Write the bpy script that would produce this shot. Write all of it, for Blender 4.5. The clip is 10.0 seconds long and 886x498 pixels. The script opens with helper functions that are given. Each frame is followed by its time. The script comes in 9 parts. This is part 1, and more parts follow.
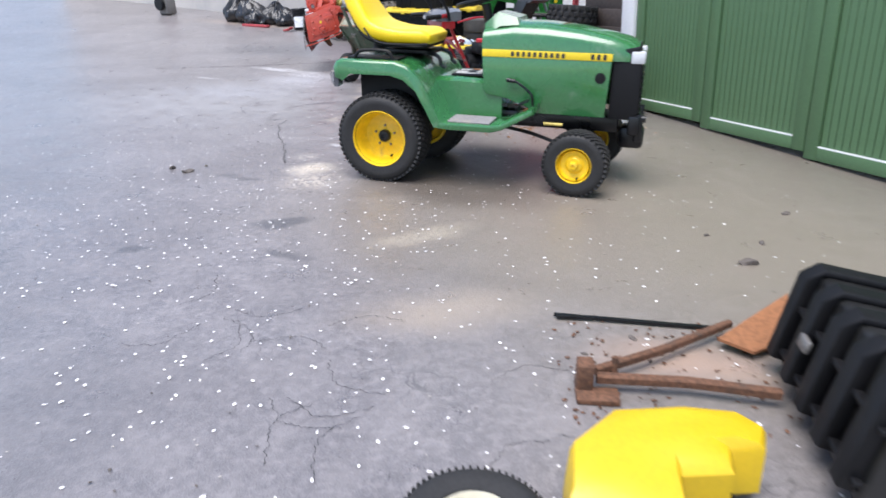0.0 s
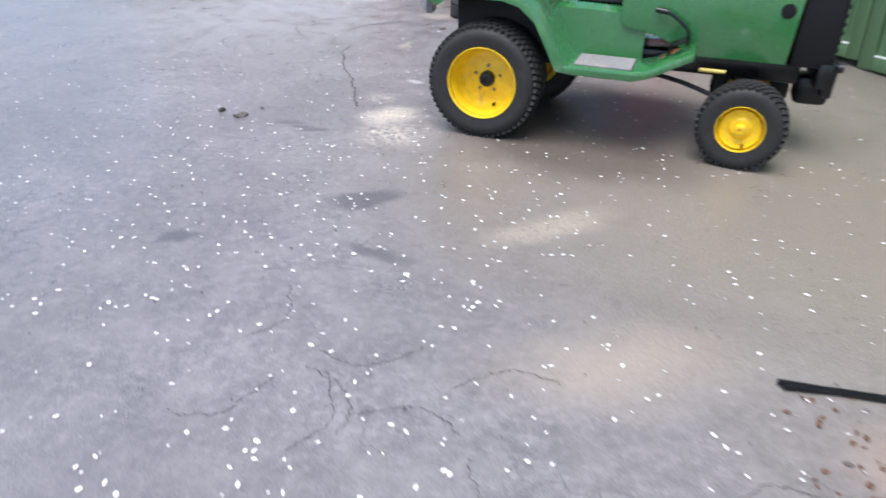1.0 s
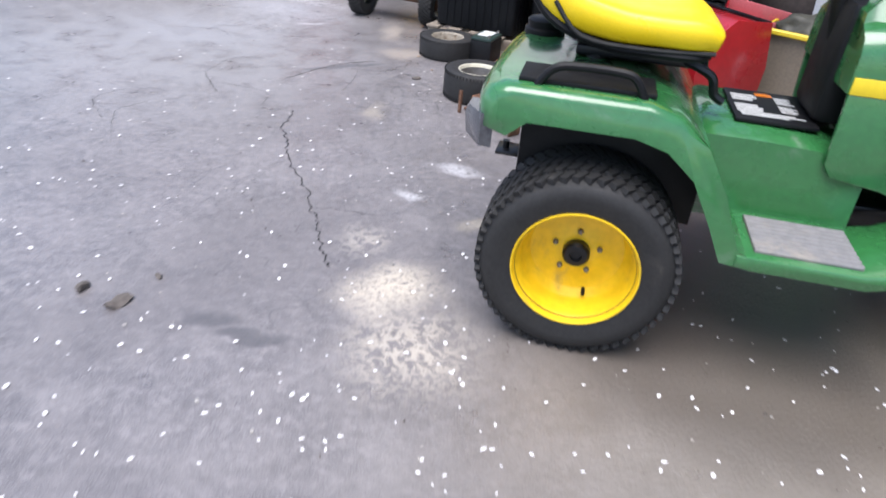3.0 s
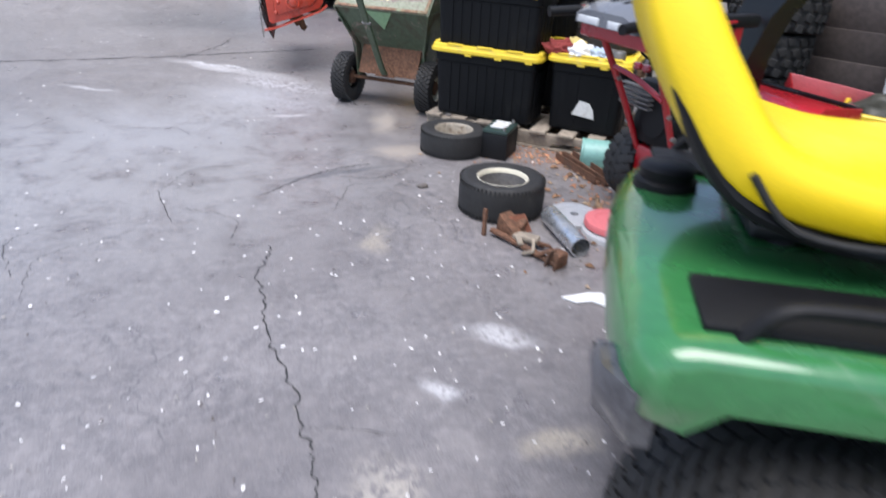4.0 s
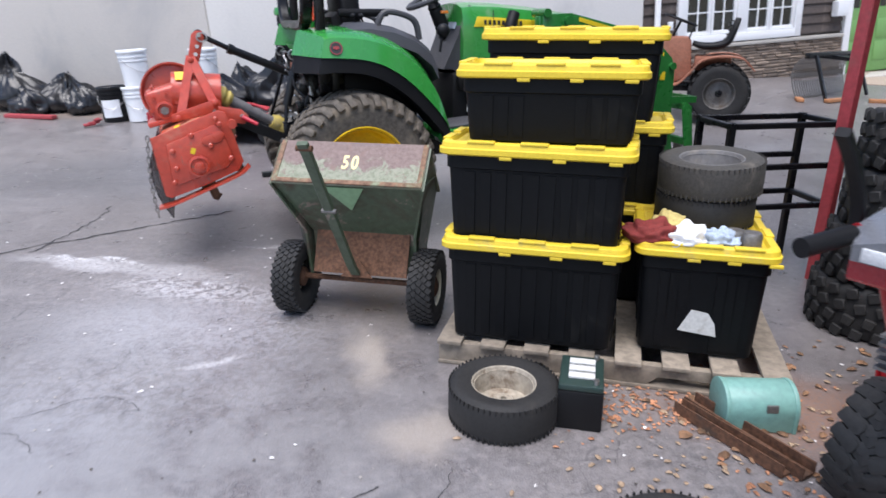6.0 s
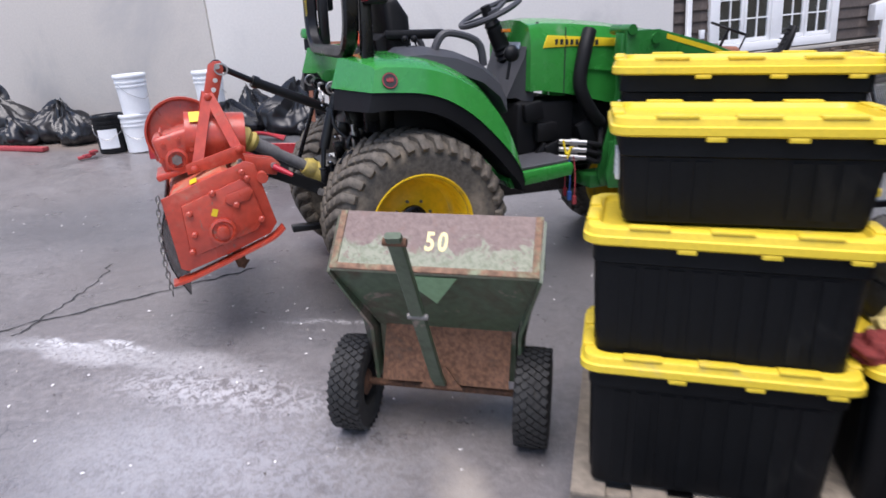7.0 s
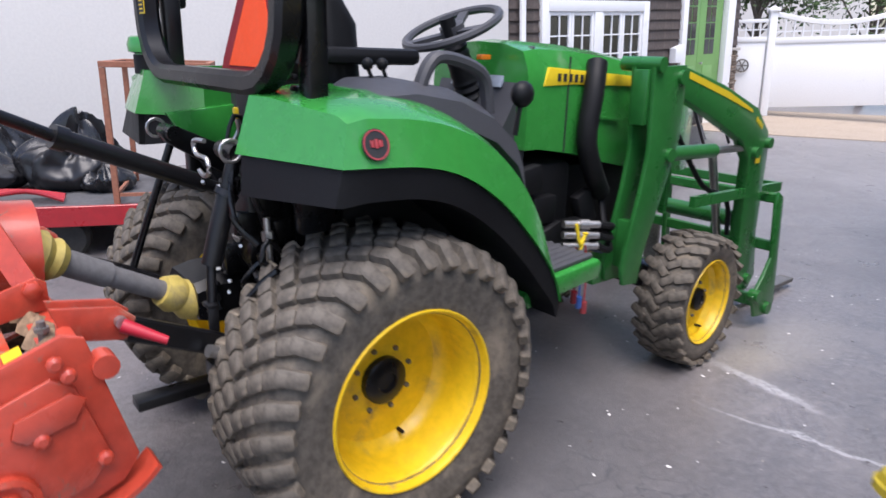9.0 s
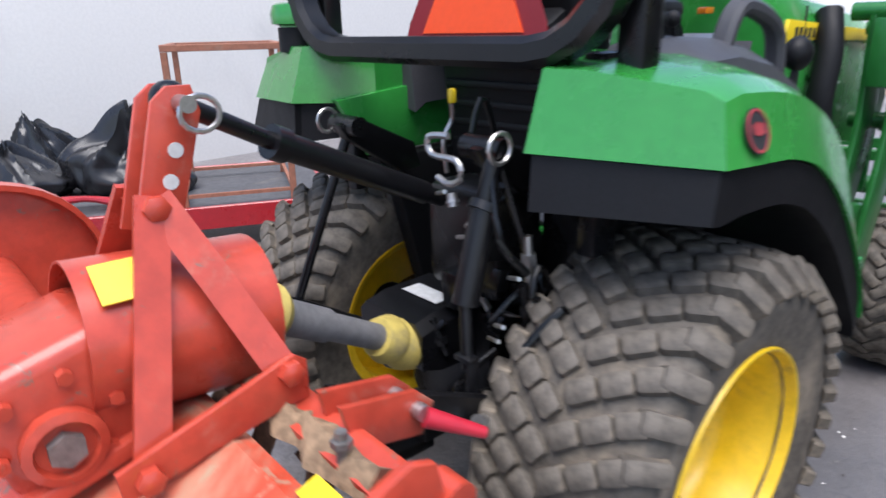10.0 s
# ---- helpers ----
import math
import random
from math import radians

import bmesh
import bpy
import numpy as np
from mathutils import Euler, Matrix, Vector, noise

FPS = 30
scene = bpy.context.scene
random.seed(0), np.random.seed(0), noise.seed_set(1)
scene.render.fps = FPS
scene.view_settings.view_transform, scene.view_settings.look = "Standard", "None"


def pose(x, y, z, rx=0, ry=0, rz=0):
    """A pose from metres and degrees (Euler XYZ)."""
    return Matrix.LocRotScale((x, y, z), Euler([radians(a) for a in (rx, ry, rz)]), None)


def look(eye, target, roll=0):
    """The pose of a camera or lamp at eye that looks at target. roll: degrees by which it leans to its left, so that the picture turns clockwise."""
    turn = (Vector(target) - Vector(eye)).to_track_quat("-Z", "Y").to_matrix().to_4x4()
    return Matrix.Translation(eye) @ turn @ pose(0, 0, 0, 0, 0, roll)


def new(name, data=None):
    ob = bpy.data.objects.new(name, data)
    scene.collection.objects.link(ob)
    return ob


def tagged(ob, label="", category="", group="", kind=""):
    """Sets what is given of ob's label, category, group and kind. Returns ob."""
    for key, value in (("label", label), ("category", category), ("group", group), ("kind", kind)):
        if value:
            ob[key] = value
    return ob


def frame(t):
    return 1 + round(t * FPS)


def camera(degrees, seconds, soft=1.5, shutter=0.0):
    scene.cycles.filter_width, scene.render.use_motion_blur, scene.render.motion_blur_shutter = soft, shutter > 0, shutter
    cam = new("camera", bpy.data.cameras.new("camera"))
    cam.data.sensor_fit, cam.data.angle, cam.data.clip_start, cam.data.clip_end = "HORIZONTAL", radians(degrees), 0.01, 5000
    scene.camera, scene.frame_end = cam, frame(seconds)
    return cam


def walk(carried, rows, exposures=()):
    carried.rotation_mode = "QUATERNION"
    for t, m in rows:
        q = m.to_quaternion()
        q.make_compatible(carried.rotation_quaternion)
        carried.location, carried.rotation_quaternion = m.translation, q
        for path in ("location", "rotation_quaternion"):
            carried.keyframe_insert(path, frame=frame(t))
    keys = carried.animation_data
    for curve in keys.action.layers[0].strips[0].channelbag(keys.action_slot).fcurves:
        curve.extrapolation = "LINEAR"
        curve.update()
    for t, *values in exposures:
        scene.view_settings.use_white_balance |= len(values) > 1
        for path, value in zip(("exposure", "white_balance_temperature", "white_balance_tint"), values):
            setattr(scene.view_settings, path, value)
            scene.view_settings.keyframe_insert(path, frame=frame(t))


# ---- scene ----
cam = camera(68.0, 10.0, 1.6, 0.4)
# The yard is a plane that falls towards the garage and rises ahead; GROUND turns yard coordinates upright.
GROUND = Vector((math.tan(radians(-3.3)), math.tan(radians(1.0)), 1.0)).rotation_difference(Vector((0, 0, 1))).to_matrix().to_4x4()
PATH = [
    (0, (0.745, 1.221, 1.289), (0.6, 3.058, 0.511), 0.5),
    (0.5, (0.456, 1.661, 1.21), (0.318, 3.477, 0.384), 4.4),
    (1, (0.266, 2.08, 1.248), (0.032, 3.789, 0.235), 1.1),
    (1.5, (0.069, 2.491, 1.298), (-0.387, 4.138, 0.259), 2.1),
    (2, (-0.131, 2.928, 1.287), (-0.378, 4.622, 0.252), 5.1),
    (2.2, (-0.166, 3.113, 1.261), (-0.391, 4.79, 0.195), 2.4),
    (3.3, (-0.479, 4.104, 1.281), (-0.353, 5.811, 0.246), 4.6),
    (3.5, (-0.492, 4.29, 1.249), (-0.345, 6.006, 0.231), 3.2),
    (4, (-0.615, 4.775, 1.262), (-0.523, 6.553, 0.35), 3.1),
    (4.5, (-0.795, 5.236, 1.291), (-0.702, 7.068, 0.495), 3.3),
    (5, (-0.827, 5.699, 1.33), (-0.721, 7.605, 0.734), 2.0),
    (5.2, (-0.835, 5.893, 1.335), (-0.727, 7.811, 0.779), 1.7),
    (6.3, (-1.043, 6.833, 1.371), (-0.639, 8.666, 0.68), -0.5),
    (6.5, (-1.078, 6.993, 1.401), (-0.682, 8.843, 0.75), -0.5),
    (7, (-1.213, 7.445, 1.407), (-0.848, 9.304, 0.763), -1.4),
    (7.5, (-1.251, 7.899, 1.385), (-0.769, 9.73, 0.741), -1.9),
    (8, (-1.362, 8.299, 1.395), (-0.748, 10.128, 0.867), -0.5),
    (8.5, (-1.46, 8.695, 1.394), (-0.649, 10.42, 0.787), 0.2),
    (9, (-1.474, 9.114, 1.382), (-0.493, 10.76, 0.811), 1.6),
    (9.5, (-1.691, 9.498, 1.363), (-0.703, 11.136, 0.779), 1.1),
    (10, (-1.803, 9.861, 1.342), (-0.821, 11.482, 0.702), -1.2),
]
walk(cam, [(t, GROUND @ look(eye, target, roll)) for t, eye, target, roll in PATH],
     [(0.0, 1.18, 6500, 12), (1.0, 1.13, 6500, 11), (2.2, 1.18, 6500, 12), (3.3, 1.13, 6550, 13), (5, 0.96, 6500, 10), (6.5, 0.90, 6540, 15), (7.0, 0.84, 6600, 16), (7.5, 0.93, 6650, 17), (8.0, 1.12, 6680, 18), (8.5, 1.04, 6680, 18), (10.0, 1.14, 6450, 13)])

# ---- light: a bright overcast sky ----
world = bpy.data.worlds.new("overcast_sky")
scene.world = world
world.use_nodes = True
sky_nodes = world.node_tree.nodes
sky = sky_nodes.new("ShaderNodeTexSky")
sky.sky_type = "NISHITA"
sky.sun_disc = False
sky.sun_elevation, sky.sun_rotation = radians(72), radians(200)
sky.air_density, sky.dust_density, sky.ozone_density = 1.0, 1.5, 1.0
world.node_tree.links.new(sky.outputs[0], sky_nodes["Background"].inputs[0])
sky_nodes["Background"].inputs[1].default_value = 0.13
sun_data = bpy.data.lights.new("sun", "SUN")
sun_data.energy, sun_data.angle, sun_data.color = 2.4, radians(50), (0.985, 0.99, 1.0)
sun = new("sun", sun_data)
sun.matrix_world = look((0, 0, 30), (Vector((0, 0, 30)) - Vector((math.sin(radians(200)) * math.cos(radians(72)), math.cos(radians(200)) * math.cos(radians(72)), math.sin(radians(72))))))

# ---- kit: materials ----
def shader(name):
    m = bpy.data.materials.new(name)
    m.use_nodes = True
    nt = m.node_tree
    return m, nt, nt.nodes["Principled BSDF"]


def mixed(nt, factor, a, b, mode="MIX"):
    """Mix two colours (values or sockets) by a factor socket or value."""
    n = nt.nodes.new("ShaderNodeMix")
    n.data_type, n.blend_type = "RGBA", mode
    for i, v in ((0, factor), (6, a), (7, b)):
        if isinstance(v, bpy.types.NodeSocket):
            nt.links.new(v, n.inputs[i])
        elif i == 0:
            n.inputs[i].default_value = v
        else:
            n.inputs[i].default_value = (*v[:3], 1)
    return n.outputs[2]


def ramp(nt, socket, lo, hi, a=0.0, b=1.0):
    n = nt.nodes.new("ShaderNodeMapRange")
    n.interpolation_type = "SMOOTHSTEP"
    nt.links.new(socket, n.inputs[0])
    for i, v in enumerate((lo, hi, a, b)):
        n.inputs[i + 1].default_value = v
    return n.outputs[0]


def noise_of(nt, coords, scale, detail=4.0, rough=0.6, distort=0.0):
    n = nt.nodes.new("ShaderNodeTexNoise")
    n.inputs["Scale"].default_value, n.inputs["Detail"].default_value = scale, detail
    n.inputs["Roughness"].default_value, n.inputs["Distortion"].default_value = rough, distort
    nt.links.new(coords, n.inputs["Vector"])
    return n.outputs[0]


def surface(name, colour, rough=0.5, metal=0.0, vary=0.15, grain=60.0, bump=0.15, dirt=None, dirt_amount=0.3, dirt_scale=3.0,
            coat=0.0, each=0.0, spec=0.5, worn=None, worn_amount=0.0, worn_scale=9.0):
    """A procedural surface: base colour with fine and broad variation, dirt patches, worn patches and fine relief."""
    m, nt, b = shader(name)
    at = nt.nodes.new("ShaderNodeTexCoord").outputs["Object"]
    fine, broad = noise_of(nt, at, grain, 5), noise_of(nt, at, dirt_scale, 6, 0.65, 0.4)
    dark = tuple(c * (1 - vary) for c in colour)
    light = tuple(min(1, c * (1 + vary)) for c in colour)
    col = mixed(nt, ramp(nt, fine, 0.3, 0.7), dark, light)
    if each:
        info = nt.nodes.new("ShaderNodeObjectInfo")
        col = mixed(nt, ramp(nt, info.outputs["Random"], 0, 1, 0, each), col, tuple(c * 0.35 for c in colour))
    if worn:
        spots = noise_of(nt, at, worn_scale, 8, 0.7, 0.6)
        col = mixed(nt, ramp(nt, spots, 0.62 - worn_amount * 0.35, 0.68 - worn_amount * 0.35), col, worn)
    rough_out = ramp(nt, broad, 0.3, 0.7, max(0.02, rough - 0.08), min(1, rough + 0.12))
    if dirt:
        mask = ramp(nt, broad, 0.72 - dirt_amount * 0.5, 0.9 - dirt_amount * 0.35)
        col = mixed(nt, mask, col, dirt)
        add = nt.nodes.new("ShaderNodeMath")
        add.use_clamp = True
        nt.links.new(rough_out, add.inputs[0])
        mul = nt.nodes.new("ShaderNodeMath")
        mul.operation = "MULTIPLY"
        nt.links.new(mask, mul.inputs[0])
        mul.inputs[1].default_value = 0.4
        nt.links.new(mul.outputs[0], add.inputs[1])
        rough_out = add.outputs[0]
    nt.links.new(col, b.inputs["Base Color"])
    nt.links.new(rough_out, b.inputs["Roughness"])
    b.inputs["Metallic"].default_value = metal
    b.inputs["Coat Weight"].default_value, b.inputs["Coat Roughness"].default_value = coat, 0.08
    b.inputs["Specular IOR Level"].default_value = spec
    if bump:
        n = nt.nodes.new("ShaderNodeBump")
        n.inputs["Strength"].default_value, n.inputs["Distance"].default_value = bump, 0.002
        nt.links.new(fine, n.inputs["Height"])
        nt.links.new(n.outputs[0], b.inputs["Normal"])
    return m


DUST = (0.30, 0.27, 0.23)
GREEN = surface("green_paint", (0.026, 0.230, 0.038), 0.24, vary=0.06, grain=30, bump=0.02, coat=0.5, dirt=(0.16, 0.25, 0.14), dirt_amount=0.22, dirt_scale=5)
GREEN_DARK = surface("loader_green_paint", (0.016, 0.135, 0.026), 0.32, vary=0.08, grain=30, bump=0.03, coat=0.3, dirt=(0.09, 0.15, 0.08), dirt_amount=0.15)
GREEN_OLD = surface("faded_green_paint", (0.027, 0.142, 0.042), 0.24, vary=0.08, grain=40, bump=0.03, coat=0.8, dirt=(0.15, 0.22, 0.15), dirt_amount=0.26, dirt_scale=6)
YELLOW = surface("yellow_paint", (0.78, 0.50, 0.012), 0.36, vary=0.08, grain=30, bump=0.04, dirt=(0.36, 0.25, 0.07), dirt_amount=0.34, dirt_scale=8)
YELLOW_DECAL = surface("yellow_decal", (0.74, 0.53, 0.02), 0.4, vary=0.04, bump=0)
SEAT_YELLOW = surface("yellow_vinyl", (0.80, 0.56, 0.008), 0.34, vary=0.05, grain=250, bump=0.12, dirt=(0.50, 0.36, 0.05), dirt_amount=0.12)
LID_YELLOW = surface("yellow_lid_plastic", (0.70, 0.505, 0.035), 0.42, vary=0.06, grain=80, bump=0.06, dirt=(0.46, 0.36, 0.15), dirt_amount=0.26, dirt_scale=6)
TOTE_BLACK = surface("black_tote_plastic", (0.0045, 0.005, 0.006), 0.46, vary=0.2, grain=90, bump=0.06, dirt=(0.026, 0.025, 0.023), dirt_amount=0.2, spec=0.16)
BLACK = surface("black_paint", (0.005, 0.005, 0.006), 0.30, vary=0.2, grain=40, bump=0.05, dirt=(0.035, 0.032, 0.028), dirt_amount=0.15, spec=0.4)
GREASY = surface("greasy_black_casting", (0.0035, 0.0035, 0.004), 0.26, vary=0.3, grain=60, bump=0.25, dirt=(0.022, 0.019, 0.016), dirt_amount=0.2, spec=0.4)
BLACK_MATT = surface("black_plastic", (0.006, 0.006, 0.007), 0.52, vary=0.2, grain=150, bump=0.12, dirt=(0.036, 0.034, 0.031), dirt_amount=0.16, spec=0.24)
CONSOLE = surface("dark_grey_plastic", (0.050, 0.050, 0.056), 0.5, vary=0.1, grain=220, bump=0.15, dirt=DUST, dirt_amount=0.06)
RUBBER = surface("dusty_tyre_rubber", (0.098, 0.084, 0.068), 0.78, vary=0.3, grain=45, bump=0.3, dirt=(0.25, 0.205, 0.152), dirt_amount=0.5, dirt_scale=5)
RUBBER_DARK = surface("tyre_rubber", (0.014, 0.0135, 0.0135), 0.72, vary=0.25, grain=90, bump=0.25, dirt=(0.060, 0.055, 0.049), dirt_amount=0.3, dirt_scale=7)
RUBBER_GREY = surface("weathered_tyre_rubber", (0.050, 0.047, 0.043), 0.85, vary=0.2, grain=90, bump=0.25, dirt=(0.14, 0.125, 0.105), dirt_amount=0.4, dirt_scale=7)
STEEL = surface("bare_steel", (0.45, 0.44, 0.43), 0.34, 0.9, vary=0.12, grain=80, bump=0.06, dirt=(0.22, 0.18, 0.14), dirt_amount=0.25)
DULL_STEEL = surface("dull_steel", (0.20, 0.19, 0.18), 0.5, 0.6, vary=0.2, grain=70, bump=0.12, dirt=(0.16, 0.11, 0.07), dirt_amount=0.4)
RUST = surface("rusty_iron", (0.125, 0.060, 0.034), 0.85, 0.15, vary=0.4, grain=60, bump=0.4, dirt=(0.075, 0.05, 0.038), dirt_amount=0.45, dirt_scale=9)
RED = surface("orange_red_paint", (0.44, 0.052, 0.028), 0.33, vary=0.12, grain=30, bump=0.05, coat=0.25, dirt=(0.40, 0.19, 0.13), dirt_amount=0.30, dirt_scale=6, worn=(0.22, 0.10, 0.07), worn_amount=0.05, worn_scale=23)
RED_MACHINE = surface("red_machine_paint", (0.34, 0.008, 0.014), 0.3, vary=0.08, grain=30, bump=0.03, coat=0.4, dirt=(0.26, 0.09, 0.08), dirt_amount=0.2)
RED_DULL = surface("faded_red_paint", (0.34, 0.045, 0.052), 0.55, vary=0.15, grain=40, bump=0.08, dirt=(0.20, 0.12, 0.10), dirt_amount=0.35)
SMV_ORANGE = surface("fluorescent_orange_sheet", (0.95, 0.085, 0.012), 0.5, vary=0.03, bump=0)
SMV_RED = surface("dark_red_reflector", (0.24, 0.012, 0.018), 0.65, vary=0.1, grain=300, bump=0.1)
LAMP_RED = surface("red_lamp_lens", (0.22, 0.010, 0.016), 0.12, vary=0.15, grain=200, bump=0.2, coat=0.6)
LAMP_AMBER = surface("amber_lamp_lens", (0.75, 0.20, 0.01), 0.15, vary=0.1, grain=200, bump=0.2, coat=0.6)
LAMP_CLEAR = surface("clear_lamp_lens", (0.55, 0.56, 0.57), 0.12, vary=0.15, grain=200, bump=0.2, coat=0.6)
CREAM = surface("cream_paint", (0.62, 0.58, 0.46), 0.5, vary=0.08, grain=40, bump=0.05, dirt=DUST, dirt_amount=0.3)
WHITE_PAINT = surface("white_trim_paint", (0.78, 0.78, 0.78), 0.5, vary=0.03, grain=40, bump=0.05, dirt=(0.55, 0.54, 0.51), dirt_amount=0.2)
WHITE_PLASTIC = surface("white_plastic", (0.76, 0.77, 0.78), 0.4, vary=0.03, grain=60, bump=0.04, dirt=(0.5, 0.48, 0.45), dirt_amount=0.16)
PAPER = surface("grubby_paper_label", (0.55, 0.55, 0.53), 0.7, vary=0.1, grain=60, bump=0.03, dirt=(0.33, 0.3, 0.27), dirt_amount=0.35, dirt_scale=12)
INK = surface("black_ink", (0.02, 0.02, 0.022), 0.6, vary=0.1, bump=0)
STUCCO = surface("grey_stucco", (0.565, 0.525, 0.48), 0.9, vary=0.04, grain=35, bump=0.5, dirt=(0.455, 0.435, 0.415), dirt_amount=0.5, dirt_scale=0.7)
STUCCO_WHITE = surface("pale_stucco", (0.675, 0.648, 0.61), 0.9, vary=0.03, grain=35, bump=0.4, dirt=(0.56, 0.54, 0.515), dirt_amount=0.4, dirt_scale=0.6)
SIDING = surface("dark_brown_shingle", (0.085, 0.066, 0.058), 0.75, vary=0.2, grain=30, bump=0.25, dirt=(0.12, 0.1, 0.09), dirt_amount=0.3, each=0.35)
STONE = surface("ledge_stone", (0.26, 0.20, 0.155), 0.85, vary=0.25, grain=25, bump=0.6, dirt=(0.16, 0.13, 0.11), dirt_amount=0.35, each=0.75, dirt_scale=7)
MORTAR = surface("dark_mortar", (0.10, 0.085, 0.075), 0.95, vary=0.2, grain=60, bump=0.5)
CONCRETE = surface("pale_concrete", (0.42, 0.39, 0.35), 0.9, vary=0.12, grain=40, bump=0.4, dirt=(0.28, 0.25, 0.22), dirt_amount=0.35, dirt_scale=3)
GARAGE_GREEN = surface("garage_green_paint", (0.085, 0.165, 0.076), 0.5, vary=0.06, grain=60, bump=0.1, dirt=(0.12, 0.19, 0.105), dirt_amount=0.3, dirt_scale=1.2)
DOOR_GREEN = surface("light_green_door_paint", (0.16, 0.33, 0.10), 0.45, vary=0.06, grain=40, bump=0.06)
WOOD = surface("weathered_pallet_wood", (0.27, 0.225, 0.175), 0.85, vary=0.25, grain=24, bump=0.4, dirt=(0.15, 0.125, 0.1), dirt_amount=0.4, dirt_scale=5, each=0.4)
BAG = surface("black_bin_bag", (0.012, 0.012, 0.014), 0.30, vary=0.2, grain=9, bump=0.12)
GLASS_DARK = surface("window_pane", (0.020, 0.022, 0.022), 0.06, vary=0.3, grain=3, bump=0, spec=0.7)
BLUE = surface("blue_paint", (0.03, 0.10, 0.34), 0.45, vary=0.2, grain=40, bump=0.1, dirt=(0.12, 0.11, 0.11), dirt_amount=0.4, dirt_scale=12)
BROWN_RED = surface("oxide_brown_paint", (0.27, 0.105, 0.062), 0.7, vary=0.15, grain=40, bump=0.12, dirt=(0.30, 0.20, 0.15), dirt_amount=0.35, dirt_scale=5)
TEAL = surface("teal_enamel", (0.17, 0.34, 0.30), 0.45, vary=0.1, grain=40, bump=0.05, dirt=(0.42, 0.46, 0.42), dirt_amount=0.25)
TAN = surface("tan_plastic", (0.20, 0.165, 0.125), 0.6, vary=0.1, grain=60, bump=0.08, dirt=DUST, dirt_amount=0.3)
PINK_RED = surface("pink_red_disc", (0.52, 0.13, 0.14), 0.7, vary=0.12, grain=120, bump=0.3, dirt=(0.42, 0.25, 0.22), dirt_amount=0.3, dirt_scale=10)
GREY_DISC = surface("grey_disc", (0.33, 0.34, 0.36), 0.7, vary=0.12, grain=120, bump=0.3, dirt=(0.25, 0.24, 0.23), dirt_amount=0.3, dirt_scale=10)
PTO_YELLOW = surface("grubby_yellow_plastic", (0.52, 0.40, 0.10), 0.6, vary=0.12, grain=50, bump=0.1, dirt=(0.27, 0.22, 0.12), dirt_amount=0.45, dirt_scale=9)
PTO_GREY = surface("scuffed_grey_plastic", (0.16, 0.155, 0.155), 0.6, vary=0.15, grain=50, bump=0.1, dirt=(0.29, 0.26, 0.22), dirt_amount=0.4, dirt_scale=6)
HOPPER = surface("worn_green_hopper_paint", (0.060, 0.088, 0.052), 0.48, vary=0.18, grain=40, bump=0.15, dirt=(0.085, 0.055, 0.040), dirt_amount=0.50, dirt_scale=4, worn=(0.20, 0.155, 0.125), worn_amount=0.15, worn_scale=7)


def lid_paint():
    """Brown primer with the old pale green paint left along the lower half in torn patches."""
    m, nt, b = shader("rust_stained_lid")
    at = nt.nodes.new("ShaderNodeTexCoord").outputs["Object"]
    sep = nt.nodes.new("ShaderNodeSeparateXYZ")
    nt.links.new(at, sep.inputs[0])
    torn, fine = noise_of(nt, at, 13, 8, 0.68, 0.7), noise_of(nt, at, 55, 6, 0.7, 0.3)
    height = nt.nodes.new("ShaderNodeMath")
    height.operation = "MULTIPLY_ADD"
    nt.links.new(torn, height.inputs[0])
    height.inputs[1].default_value = 0.24
    nt.links.new(sep.outputs[2], height.inputs[2])
    brown = mixed(nt, ramp(nt, fine, 0.3, 0.7), (0.125, 0.082, 0.074), (0.200, 0.138, 0.125))
    green = mixed(nt, ramp(nt, fine, 0.35, 0.6), (0.15, 0.175, 0.11), (0.245, 0.26, 0.19))
    col = mixed(nt, ramp(nt, height.outputs[0], 0.915, 0.885, 0, 0.92), brown, green)
    col = mixed(nt, ramp(nt, noise_of(nt, at, 20, 7, 0.7, 0.5), 0.57, 0.66, 0, 0.8), col, (0.175, 0.105, 0.09))
    nt.links.new(col, b.inputs["Base Color"])
    b.inputs["Roughness"].default_value = 0.6
    bp = nt.nodes.new("ShaderNodeBump")
    bp.inputs["Strength"].default_value, bp.inputs["Distance"].default_value = 0.25, 0.002
    nt.links.new(torn, bp.inputs["Height"])
    nt.links.new(bp.outputs[0], b.inputs["Normal"])
    return m


HOPPER_LID = lid_paint()
LEAF = surface("dead_leaf", (0.21, 0.115, 0.062), 0.85, vary=0.55, grain=14, bump=0.2, dirt=(0.07, 0.05, 0.035), dirt_amount=0.4, dirt_scale=9)
RED_CLAY = surface("clay_dusted_red_paint", (0.50, 0.060, 0.026), 0.5, vary=0.12, grain=30, bump=0.1, dirt=(0.33, 0.235, 0.15), dirt_amount=0.5, dirt_scale=4.5, worn=(0.40, 0.19, 0.12), worn_amount=0.10, worn_scale=20)


# ---- kit: meshes ----
def bm_of():
    return bmesh.new()


def box(bm, centre, size, bevel=0.0, turn=None, segs=2):
    """A box, with rounded edges where bevel is given."""
    made = bmesh.ops.create_cube(bm, size=1.0)["verts"]
    m = Matrix.Translation(centre) @ (turn.to_4x4() if turn else Matrix()) @ Matrix.Diagonal((*size, 1))
    bmesh.ops.transform(bm, matrix=m, verts=made)
    if bevel:
        edges = list({e for v in made for e in v.link_edges})
        bmesh.ops.bevel(bm, geom=edges, offset=bevel, segments=segs, profile=0.5, affect="EDGES")
    return bm


